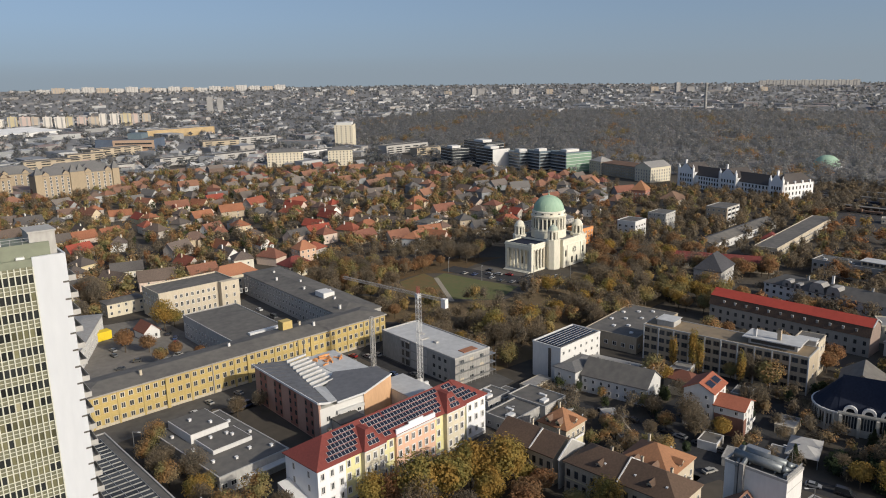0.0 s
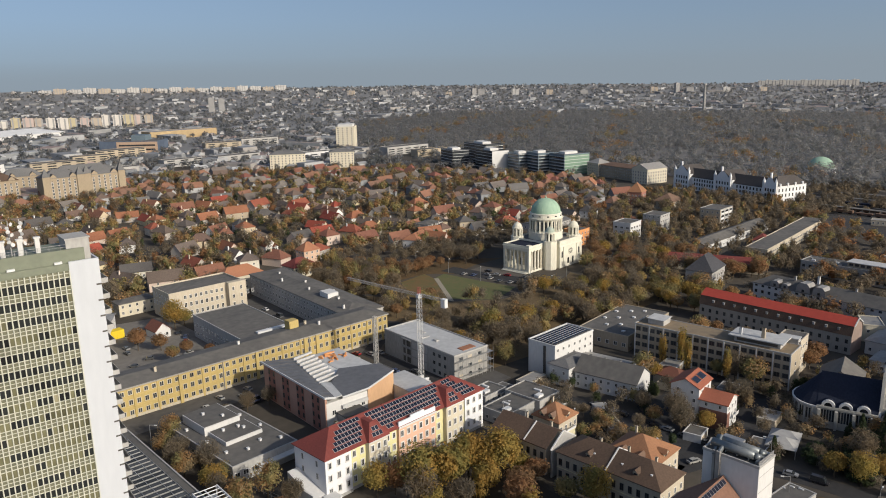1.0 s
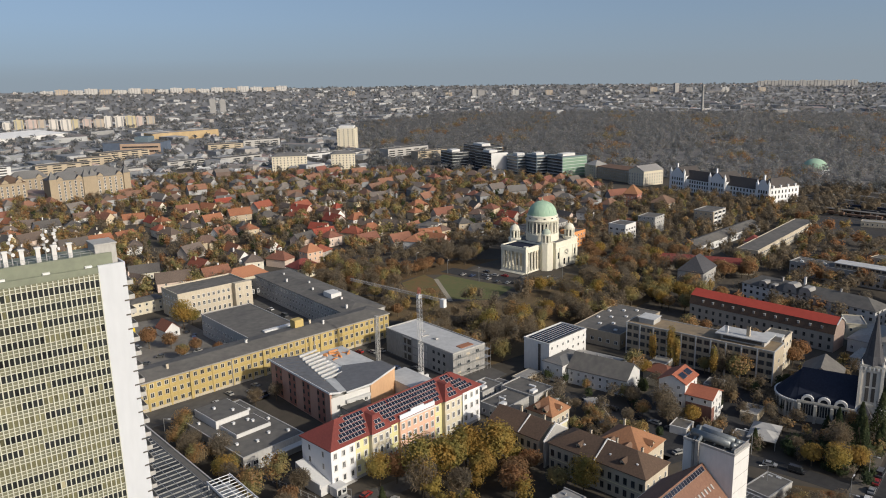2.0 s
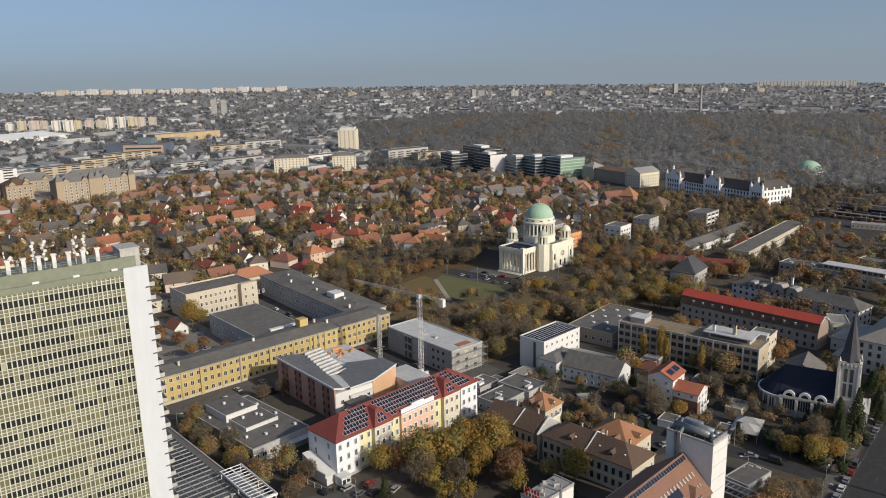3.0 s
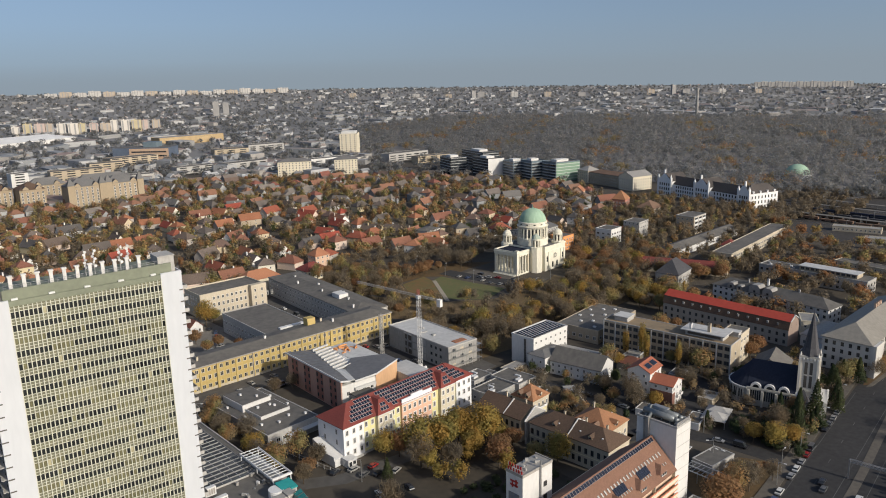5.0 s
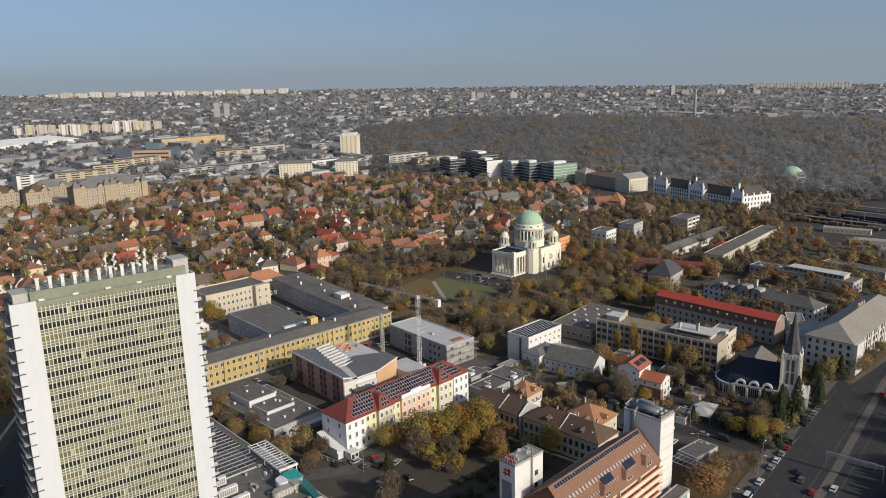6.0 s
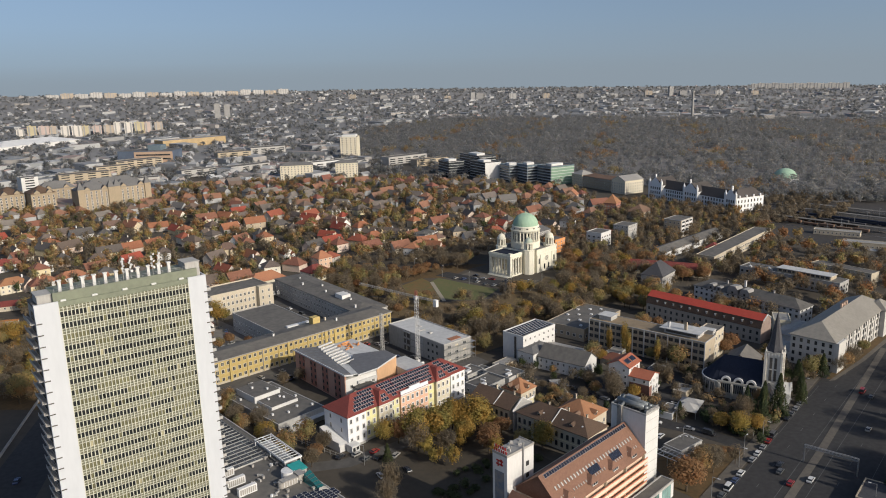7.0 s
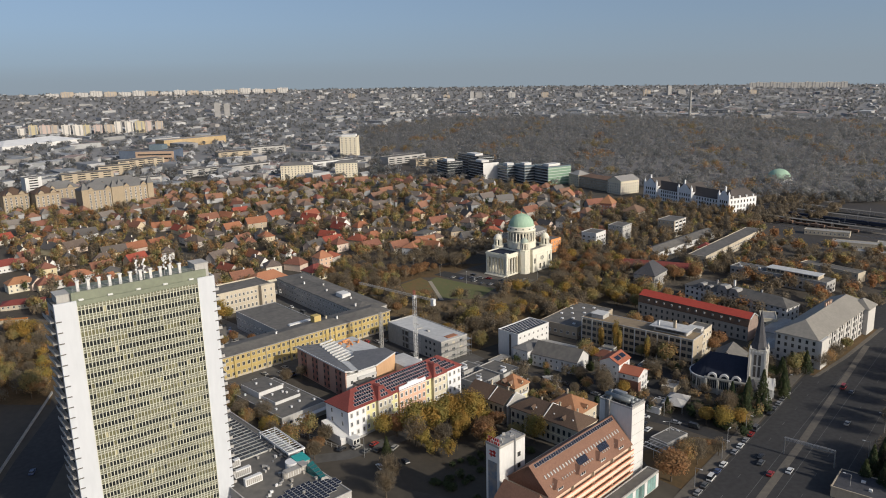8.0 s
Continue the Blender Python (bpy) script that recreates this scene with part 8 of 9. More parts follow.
def plant(kind, x, y, s=1.0, pad=1.0):
    if not clear(x, y, pad):
        return
    rg = random.Random(int(x * 131 + y * 977))
    v = rg.randrange(len(KINDS[kind]))
    s *= 1.22
    m = pose(x, y, 0, 0, 0, rg.uniform(0, 360)) @ Matrix.Diagonal((s, s, s * rg.uniform(0.9, 1.12), 1))
    if y > 262 or x > 318:
        FURTHER.setdefault(kind, []).append((v, m))
        TREES.append((x, y))
        return
    lab, (tr, cr_) = KINDS[kind][v]
    t = thing("tree", lab, "tree", x, y, 0, 0, "autumn trees")
    t.matrix_basis = m
    for nm, d in (("trunk", tr), ("crown", cr_)):
        o = new(nm, d)
        o.parent = t
    TREES.append((x, y))


rt = random.Random(3)


def grove(poly, n, mix, smin=0.75, smax=1.15, pad=1.5, gap=3.5):
    xs, ys = [p[0] for p in poly], [p[1] for p in poly]
    made, tries = 0, 0
    while made < n and tries < n * 25:
        tries += 1
        x, y = rt.uniform(min(xs), max(xs)), rt.uniform(min(ys), max(ys))
        if not inside(x, y, poly) or any((x - a) ** 2 + (y - b) ** 2 < gap * gap for a, b in TREES):
            continue
        if not clear(x, y, pad):
            continue
        plant(rt.choice(mix), x, y, rt.uniform(smin, smax), pad)
        made += 1


# garden between the school and the hotel
for x, y, k, s in ((117, 149, "gold", 1.35), (127, 152, "gold", 1.3), (109, 153, "gold", 1.15), (134, 146, "gold", 1.2), (124, 140, "gold", 0.95), (132, 134, "rust", 1.1), (126, 128, "rust", 1.0), (104, 158, "rust", 0.85), (99, 160, "gold", 0.8), (114, 139, "bare", 0.9), (105, 146, "bare", 0.9), (140, 136, "rust", 0.9), (141, 152, "gold", 0.75), (138, 122, "autumn", 0.9), (143, 116, "gold", 0.85), (92, 148, "green", 0.6), (80, 128, "bare", 0.9), (74, 122, "bare", 0.8)):
    plant(k, x, y, s)
for x, y, k, s in ((59.5, 208, "autumn", 0.7), (59, 216, "bare", 0.7), (68, 185, "rust", 0.8), (74, 180, "autumn", 0.9), (63, 194, "gold", 0.75), (78, 172, "bare", 0.8), (59, 227, "autumn", 0.7), (70, 250, "bare", 0.8), (60, 252, "bare", 0.8), (82, 253, "bare", 0.7), (96, 256, "bare", 0.7), (72, 168, "rust", 0.8), (64, 176, "autumn", 0.8), (68, 164, "bare", 0.8), (107, 352, "gold", 1.0), (113, 356, "gold", 0.9), (84, 335, "rust", 1.1), (92, 328, "rust", 0.8), (117, 330, "autumn", 0.6)):
    plant(k, x, y, s)
for x, y, sc in ((243, 74, 0.95), (238, 78, 0.85), (235, 84, 0.7), (258, 72, 0.7), (263, 75, 0.75), (231, 80, 0.65), (266, 76, 0.8), (270, 79, 0.75), (276, 83, 0.9), (282, 86, 0.8), (240, 72, 0.6), (232, 70, 0.65), (210, 92, 0.6), (207, 98, 0.6)):
    plant("green", x, y, sc, 0.3)
grove([(214, 62), (286, 78), (290, 86), (262, 96), (236, 92), (216, 78)], 9, ["green", "bare", "autumn"], 0.5, 0.7)
grove([(178, 120), (200, 132), (196, 160), (206, 180), (196, 184), (176, 178), (170, 140)], 9, ["bare", "bare", "autumn"], 0.45, 0.7)
grove([(230, 140), (256, 134), (246, 170), (226, 170)], 5, ["bare", "poplar", "autumn"], 0.8, 1.0)
grove([(282, 120), (296, 118), (300, 180), (276, 184)], 9, ["rust", "autumn", "bare"], 0.8, 1.1)
grove([(182, 196), (200, 204), (206, 214), (232, 214), (244, 236), (230, 258), (196, 280), (190, 260), (190, 215)], 26, ["bare", "autumn", "bare", "bare", "gold"], 0.65, 0.95)
grove([(244, 236), (262, 214), (300, 222), (340, 220), (336, 232), (330, 300), (318, 300), (300, 286), (262, 282), (240, 296), (224, 290), (230, 258)], 58, ["bare", "bare", "autumn", "bare", "autumn", "gold"], 0.65, 0.95)
grove([(340, 256), (420, 250), (410, 320), (366, 316), (350, 300), (334, 300)], 40, ["autumn", "gold", "rust", "bare", "rust"], 0.8, 1.1)
grove([(194, 290), (232, 300), (238, 330), (258, 356), (250, 372), (220, 400), (196, 400), (190, 320)], 26, ["bare", "bare", "autumn", "rust"], 0.75, 1.05)
OPEN.pop(3)
grove([(206, 6), (216, 0), (246, 12), (240, 24), (222, 24), (208, 16)], 15, ["green", "green", "green", "bare"], 0.8, 1.05, 0.5)
for s_, o_, k_, z_ in ((52, -47, "green", 0.8), (62, -49, "green", 0.9), (92, -48, "bare", 1.1), (104, -48, "bare", 1.2), (113, -49, "green", 1.0), (127, -48, "bare", 1.2), (140, -49, "autumn", 1.1), (158, -47, "bare", 1.2), (170, -48, "autumn", 1.2), (181, -49, "bare", 1.2), (198, -47, "autumn", 1.1), (214, -48, "bare", 1.2), (232, -48, "autumn", 1.2)):
    plant(k_, *av(s_, o_), z_, 0.2)
for s_, o_, k_, z_ in ((152, -5.2, "bare", 0.7), (160, -6.8, "autumn", 0.75), (170, -8, "bare", 0.7), (186, -9, "autumn", 0.8), (197, -10.5, "autumn", 0.7), (214, -12.5, "autumn", 0.8), (224, -13.5, "gold", 0.7)):
    plant(k_, *av(s_, o_), z_, 0.1)
for x, y, k_, z_ in ((253.8, 132, "autumn", 1.15), (294, 128, "rust", 1.15), (243, 166, "poplar", 0.85), (249, 161, "poplar", 1.0), (234, 125, "bare", 0.7), (205, 133, "bare", 0.8), (200, 127, "bare", 0.8), (207, 122, "gold", 0.7), (230, 160, "gold", 0.7), (204, 146, "bare", 0.8), (263, 357, "rust", 1.0), (268, 359, "rust", 0.8), (258, 358, "rust", 0.75), (294, 80, "green", 0.9), (298, 84, "autumn", 0.9), (290, 84, "autumn", 0.9), (160, 62.5, "rust", 1.3), (167, 66, "rust", 1.05), (173.5, 65.5, "autumn", 0.8), (181, 68.5, "autumn", 0.6), (178, 63.5, "bare", 0.7), (190, 62, "bare", 0.55), (184.5, 72.5, "bare", 0.6), (210, 80.5, "gold", 0.75), (211, 73, "gold", 0.7), (214.5, 88, "bare", 0.6), (196, 67.5, "rust", 0.32), (193.5, 69, "rust", 0.28), (198, 65.5, "rust", 0.25), (216, 74, "bare", 0.8), (222, 78, "bare", 0.9), (226, 72, "green", 0.8), (231, 75, "green", 0.85), (218, 70, "gold", 0.8)):
    plant(k_, x, y, z_, 0.1)
grove([(-24, 318), (-4, 298), (16, 372), (18, 410), (-14, 420), (-30, 380)], 22, ["gold", "autumn", "autumn", "bare"], 0.7, 1.0, 0.5)
grove([(232, 352), (262, 356), (276, 346), (300, 354), (322, 356), (300, 368), (262, 376), (240, 398), (208, 404), (208, 348)], 30, ["rust", "autumn", "bare", "bare", "rust"], 0.7, 1.0, 0.5)
grove([(68, 384), (90, 388), (100, 402), (98, 440), (86, 470), (72, 440)], 14, ["rust", "bare", "bare", "rust"], 0.95, 1.25, 0.5)
grove([(312, 196), (348, 196), (352, 214), (338, 240), (318, 226), (308, 206)], 16, ["gold", "autumn", "bare", "autumn"], 0.8, 1.05)
grove([(372, 198), (402, 200), (410, 232), (384, 246), (368, 246), (386, 216)], 10, ["rust", "bare", "autumn"], 0.8, 1.1)
grove([(332, 124), (352, 138), (350, 190), (330, 192)], 7, ["bare", "autumn", "bare"], 0.6, 0.85)
grove([(72, 288), (112, 288), (112, 330), (76, 330)], 4, ["rust", "bare", "autumn"], 0.6, 0.9)
grove([(62, 240), (150, 250), (150, 244), (108, 240), (70, 236)], 6, ["bare", "bare", "autumn"], 0.45, 0.65, 0.5, 5)
grove([(58, 170), (70, 196), (64, 236), (56, 240), (62, 200)], 7, ["autumn", "autumn", "bare"], 0.55, 0.75, 0.2)
trunks = Mesh()
beyond = thing("further_trees", "further autumn trees round the square and in yards", "trees", 0, 0, 0, 0, "", "stuff")
for kind, ms in FURTHER.items():
    tris = []
    for v, m in ms:
        tr, cr_ = KINDS[kind][v][1]
        co = np.empty(len(cr_.vertices) * 3, np.float32)
        cr_.vertices.foreach_get("co", co)
        mm = np.array(m)
        tris.append(co.reshape(-1, 3) @ mm[:3, :3].T + mm[:3, 3])
        trunks.shape([m @ q.co for q in tr.vertices], [tuple(f.vertices) for f in tr.polygons])
    o = new("crown", soup("crown", np.concatenate(tris), cr_.materials[0]))
    o.parent = beyond
    tagged(o, kind="stuff")
tagged(part("trunk", trunks, BARK, beyond), kind="stuff")
YARD = [(211, 63), (236, 73), (246, 84), (236, 90), (212, 91), (207, 96), (209, 80)]


def grove_mass(name, label, poly, n, mat, pad=1.0, **kw):
    return mass(name, label, scatter(poly, n, pad, rg), 260, 0.36, mat, (8, 14), (3.2, 5.2), 0.15, **kw)


def mass(name, label, spots, per, size, mat, h=(7, 12), r=(3, 5), base=0.25, stretch=1.0, up=0.0, core=1.0, lobes=6):
    """Uncounted trees as one mesh of leaf clumps."""
    out, lumps = [], []
    per, size = int(per * 1.85), size * 0.84
    for x, y in spots:
        hh, rr_ = nr.uniform(*h), nr.uniform(*r)
        p, lc, lr = crown_points(hh, rr_, hh * base, per, lobes, 0.5)
        p[:, :2] += (x, y)
        p[:, 2] += rise(x, y)
        out.append(leaves(p, size, stretch, up, np.array([x, y, hh * 0.45 + rise(x, y)]), np.array([rr_, rr_, hh * 0.5])))
        if core:
            lc[:, :2] += (x, y)
            lumps.append(clumps(lc, lr * core))
    return tagged(new(name, soup(name, np.concatenate(out + lumps), mat)), label, "trees", "", "stuff")


def scatter(poly, n, pad, rg, gap=0.0):
    xs, ys = [p[0] for p in poly], [p[1] for p in poly]
    res = []
    t = 0
    while len(res) < n and t < n * 12:
        t += 1
        x, y = rg.uniform(min(xs), max(xs)), rg.uniform(min(ys), max(ys))
        if inside(x, y, poly) and (pad < -5 or clear(x, y, pad)):
            res.append((x, y))
    return res


rg = random.Random(8)
PARK = [(196, 204), (262, 212), (300, 222), (340, 200), (420, 230), (415, 320), (366, 312), (330, 296), (318, 290), (300, 286), (262, 282), (236, 298), (258, 356), (250, 380), (196, 420), (190, 300), (192, 215)]
grove_mass("park_trees", "bare brown park trees round the square", PARK, 96, L_TWIG, stretch=2.0, up=0.6, core=0.6)
grove_mass("park_trees", "olive and gold trees in the park", PARK, 62, L_AUTUMN)
NEAR = [(210, 62), (300, 84), (300, 118), (240, 140), (200, 184), (168, 184), (172, 130), (194, 116), (204, 98), (208, 80)]
mass("yard_trees", "brown shrubs and small trees in yards", scatter(NEAR, 26, 0.8, rg), 220, 0.32, L_AUTUMN, (4, 8), (2, 3.6), 0.12)
mass("yard_trees", "bare shrubs and small trees in yards", scatter(NEAR, 78, 0.6, rg), 220, 0.34, L_TWIG, (4, 9), (2.2, 4), 0.12, stretch=2.0, up=0.6, core=0.4)
mass("yard_trees", "dark evergreen shrubs in yards", scatter(NEAR, 44, 0.6, rg), 220, 0.3, L_GREEN, (3, 7), (1.6, 3), 0.1)
# dark shrubs, placed partly to deepen the garden's shade
mass("garden_shrubs", "low dark shrubs in a shaded garden", scatter([(98, 96), (138, 102), (138, 118), (112, 126), (92, 118)], 34, 0.3, rg), 180, 0.3, L_GREEN, (1.5, 4), (1.4, 2.8), 0.02)
mass("church_shrubs", "dark evergreen shrubs round the church yard", scatter(YARD, 50, 0.3, rg), 220, 0.34, L_GREEN, (3, 8), (1.8, 3.4), 0.05)
mass("church_shrubs", "bare dark shrubs round the church yard", scatter(YARD, 10, 0.3, rg), 220, 0.34, L_TWIG, (3.5, 8), (2, 3.6), 0.1, stretch=2.0, up=0.6, core=0.5)
THICKET = [(-42, 304), (-2, 300), (18, 372), (20, 418), (-18, 438), (-46, 384)]
grove_mass("thicket_trees", "olive and brown thicket beside a road", THICKET, 46, L_AUTUMN)
grove_mass("thicket_trees", "golden bushes beside a road", THICKET, 24, L_GOLD)
grove_mass("thicket_trees", "bare bushes beside a road", THICKET, 34, L_TWIG, stretch=2.0, up=0.6, core=0.5)
grove_mass("garden_trees", "golden garden trees behind the school", [(98, 152), (140, 162), (146, 120), (118, 118), (100, 136)], 16, L_GOLD)
sub = scatter(SUBURB, 1900, -0.6, rg)
mass("suburb_trees", "brown and gold garden trees among the houses", sub[:860], 120, 0.64, L_AUTUMN, (7, 14), (3.2, 6.4), 0.1, core=0.9)
mass("suburb_trees", "bare twiggy garden trees among the houses", sub[860:1500], 110, 0.62, L_TWIG, (7, 14), (3.2, 6.0), 0.1, stretch=2.0, up=0.6, core=0.6)
mass("suburb_trees", "rust-coloured garden trees among the houses", sub[1500:1770], 120, 0.6, L_RUST, (7, 12), (3.0, 5.4), 0.1, core=0.9)
mass("suburb_trees", "dark evergreen garden trees among the houses", sub[1770:], 90, 0.55, L_GREEN, (7, 12), (2.4, 4), 0.1)
mid = scatter([(420, 190), (640, 300), (640, 440), (600, 450), (521, 404), (440, 400), (400, 392), (380, 330), (420, 250)], 520, 0.3, rg)
mass("grove_trees", "brown autumn trees between the blocks", mid[:150], 120, 0.6, L_AUTUMN, (7, 13), (3, 5.2), 0.15)
mass("grove_trees", "bare trees between the blocks", mid[150:480], 100, 0.6, L_TWIG, (8, 14), (3, 5.2), 0.15, stretch=2.2, up=0.6, core=0.6)
edge = scatter([(356, 410), (400, 392), (420, 330), (364, 346), (330, 356), (300, 372), (260, 380), (240, 420), (286, 412)], 140, 1.0, rg)
mass("square_trees", "bare trees round the square", edge, 110, 0.5, L_TWIG, (8, 12), (3, 4.6), stretch=2.2, up=0.6, core=0.6)
right = scatter([(316, 116), (352, 124), (345, 205), (420, 190), (600, 290), (560, 225), (566, 150), (480, 100), (396, 98)], 210, 0.8, rg)
mass("grove_trees", "brown trees behind the institute", right[:46], 130, 0.62, L_AUTUMN, (8, 13), (3.6, 5.6))
mass("grove_trees", "bare trees behind the institute", right[46:165], 120, 0.62, L_TWIG, (8, 13), (3.6, 5.6), stretch=2.0, up=0.6, core=0.5)
edge2 = scatter([(640, 400), (715, 425), (745, 400), (790, 345), (850, 275), (900, 255), (860, 225), (790, 262), (735, 330), (690, 372)], 150, 0.5, rg)
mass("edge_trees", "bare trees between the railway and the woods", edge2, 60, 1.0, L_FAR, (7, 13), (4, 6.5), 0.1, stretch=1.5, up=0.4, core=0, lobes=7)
rail_t = scatter([(600, 280), (700, 350), (760, 372), (800, 300), (735, 262), (660, 250)], 130, 0.3, rg)
mass("railway_trees", "bare brown trees beside the railway", rail_t, 70, 0.8, L_TWIG, (6, 12), (3, 5.5), 0.1, stretch=1.8, up=0.5, core=0.5)
big = scatter([(330, 210), (360, 130), (480, 108), (560, 150), (560, 225), (600, 290), (420, 190), (345, 205)], 34, 1.0, rg)
mass("grove_trees", "large rust-red trees between the low blocks", big, 150, 0.6, L_RUST, (9, 14), (4.2, 6.5), 0.12, core=0.9)
woods = scatter(FOREST, 4600, -9, rg)
woods.sort(key=lambda q: math.sin(q[0] * 0.021 + 1) * math.sin(q[1] * 0.027) + rg.uniform(-0.5, 0.5))
mass("park_woods", "wide leafless park woods, brown twigs greyed to suggest haze", woods[:4050], 50, 1.2, L_FAR, (11, 21), (6.5, 10), 0.1, stretch=1.5, up=0.4, core=0, lobes=7)
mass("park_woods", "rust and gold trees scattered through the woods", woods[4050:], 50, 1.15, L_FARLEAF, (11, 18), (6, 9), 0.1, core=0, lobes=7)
ft = []
while len(ft) < 7600:
    a, r = radians(rg.uniform(-6, 78)), 880 + 3900 * rg.random() ** 1.05
    x, y = r * math.sin(a), r * math.cos(a)
    if not inside(x, y, FOREST) and not inside(x, y, SUBURB):
        ft.append((x, y))
mass("far_trees", "distant tree belts in the town, greyed to suggest haze", ft, 15, 2.6, L_FAR, (8, 14), (6, 11), 0.1, stretch=1.4, up=0.4, core=0, lobes=4)

# ---- cars ----
CG = surf("car_glass", (0.03, 0.035, 0.04), (0.02, 0.024, 0.028), scale=2, rough=0.1, bump=0, spec=0.6)


def car_data(L, W, H, van=False):
    body = Mesh()
    w = W / 2
    prof = [(-L / 2, 0.35), (L / 2, 0.35), (L / 2, 0.75), (L * 0.3, 0.95), (-L / 2 + 0.1, 1.0), (-L / 2, 0.8)]
    k = len(prof)
    body.shape([(x, -w, z) for x, z in prof] + [(x, w, z) for x, z in prof], [tuple(range(k)), tuple(range(2 * k - 1, k - 1, -1))] + [(i, k + i, k + (i + 1) % k, (i + 1) % k) for i in range(k)])
    x0, x1 = (-L / 2 + 0.15, L * 0.36) if van else (-L * 0.42, L * 0.26)
    cab = Mesh()
    c = [(x0, 0.97), (x1, 0.93), (x1 - 0.75, H - 0.06), (x0 + (0.15 if van else 0.55), H - 0.06)]
    cab.shape([(x, -w * 0.93, z) if z < 1.1 else (x, -w * 0.8, z) for x, z in c] + [(x, w * 0.93, z) if z < 1.1 else (x, w * 0.8, z) for x, z in c], [(0, 1, 2, 3), (7, 6, 5, 4), (0, 4, 5, 1), (1, 5, 6, 2), (3, 2, 6, 7), (0, 3, 7, 4)])
    body.box(c[3][0] - 0.02, -w * 0.8, H - 0.07, c[2][0] + 0.02, w * 0.8, H)
    wheel = Mesh()
    n = 10
    wheel.shape([(0.32 * math.cos(6.283 * j / n), y, 0.32 + 0.32 * math.sin(6.283 * j / n)) for y in (-0.1, 0.1) for j in range(n)], [tuple(range(n)), tuple(range(2 * n - 1, n - 1, -1))] + [(j, n + j, n + (j + 1) % n, (j + 1) % n) for j in range(n)])
    return body.data("body", [CARPAINT]), cab.data("cabin_glass", [CG]), wheel.data("wheel", [TYRE]), L, W


CARS = [car_data(4.3, 1.78, 1.45), car_data(4.7, 1.84, 1.5), car_data(5.2, 2.0, 2.3, True)]


def car(x, y, a, kind=None, label="parked car with dark windows on asphalt"):
    rc = random.Random(int(x * 37 + y * 91))
    b, c, w, L, W = CARS[kind if kind is not None else (2 if rc.random() < 0.1 else rc.randrange(2))]
    t = thing("car", label, "car", x, y, 0.07, a, "cars of the district")
    for nm, d in (("body", b), ("cabin_glass", c)):
        o = new(nm, d)
        o.parent = t
    for sx in (-0.3, 0.3):
        for sy in (-1, 1):
            share("wheel", w, t, pose(sx * L, sy * (W / 2 - 0.1), 0))


AA = math.degrees(math.atan2(AV.y, AV.x))
rc = random.Random(6)
s = -14.0
while s < 128:
    if rc.random() < 0.75 and not 30 < s < 38:
        car(*av(s, -1.3), AA + rc.uniform(-2, 2))
    s += 6.2
for x, y in ((191.5, 41.5), (199, 38), (196.5, 48), (287, 55), (290, 60), (254, 42), (201, 50.5)):
    car(x, y, AA, None, "car driving along the wide avenue")
for x, y, a in ((279, 336, 15), (281.5, 330, 15), (284, 317.5, 18), (286.5, 303, 20), (292, 321, 110), (296, 316, 105), (301, 306, 20), (283.5, 309, 18), (289.5, 300, 15), (294, 331, 100), (288, 325, 100)):
    car(x, y, a)
for k in range(13):
    car(84 + k * 6.4 + (k % 3), 252.5 + k * 0.55 + (k % 2) * 5, 95 + (k % 4) * 3)
for k in range(9):
    car(146 + (k % 2) * 9, 296 + k * 8, (k % 2) * 90 + 4)
for k in range(8):
    car(76 + (k % 4) * 8, 296 + (k // 4) * 14 + (k % 3) * 5, 60 + k * 20)
for x, y, a in ((87, 155, 20), (91, 152.5, 15), (97, 150, 25), (84, 141, 80), (88, 139, 80), (94, 138, 80), (201.0, 89.2, -72), (196.0, 101.5, -65), (186, 112.5, -15), (172, 130, 98), (170.5, 140, 98), (168, 152, 98), (166, 163, 98), (176, 176, 10), (184, 180, 10), (165, 205, 96), (164, 230, 96)):
    car(x, y, a)
for x, y, a in ((86, 160.5, 10), (92.5, 158, 15), (80, 163, 20), (70, 246, 95), (120, 256, 8), (128, 257, 8), (101, 247, 8), (158, 236, 95), (158, 229, 95)):
    car(x, y, a)
for x, y, a in ((90, 248.5, 10), (108, 251, 100), (114.5, 251.5, 100), (146, 258, 8), (152.5, 258.6, 8), (133, 251, 100), (139.5, 251.5, 95), (165, 258, 95), (170, 251, 95), (171, 242, 5), (173, 232, 5), (172, 222, 8)):
    car(x, y, a)
for k in range(8):
    car(199.2 - k * 0.62, 118 + k * 5.9 + (k % 3) * 0.6, 95)
for k in range(3):
    car(214 + k * 7, 141.5 + k * 3, 22)
for x, y, a in ((86, 356, 20), (86.5, 350, 25), (87, 344.5, 22), (92, 362, 100), (98, 363, 100), (104, 352, 60), (106.5, 346, 60), (107, 338, 62), (104.5, 331, 60), (80, 340, 100), (78.5, 333, 100)):
    car(x, y, a)
car(178, 120, -40, 2, "white van on a side street")
car(203.2, 81.6, -78, 2, "white van on a side street")

# ---- lamps, gantry, markings ----
pole = Mesh().tube(0, 0, 0, 8.5, 0.14, 0.08, 6).box(-0.06, -1.9, 8.35, 0.06, 0.0, 8.47).data("pole", [METAL])
head = Mesh().box(-0.18, -2.6, 8.3, 0.18, -1.7, 8.5).data("lamp_head", [PAINT_W])


def street_lamp(x, y, a):
    t = thing("street_lamp", "grey steel street lamp with one arm", "street lamp", x, y, 0, a, "street lamps")
    for nm, d in (("pole", pole), ("lamp_head", head)):
        o = new(nm, d)
        o.parent = t


for k in range(9):
    street_lamp(*av(-20 + k * 27, 1.0), AA)
for k in range(6):
    street_lamp(*av(5 + k * 30, -43.5), AA + 180)
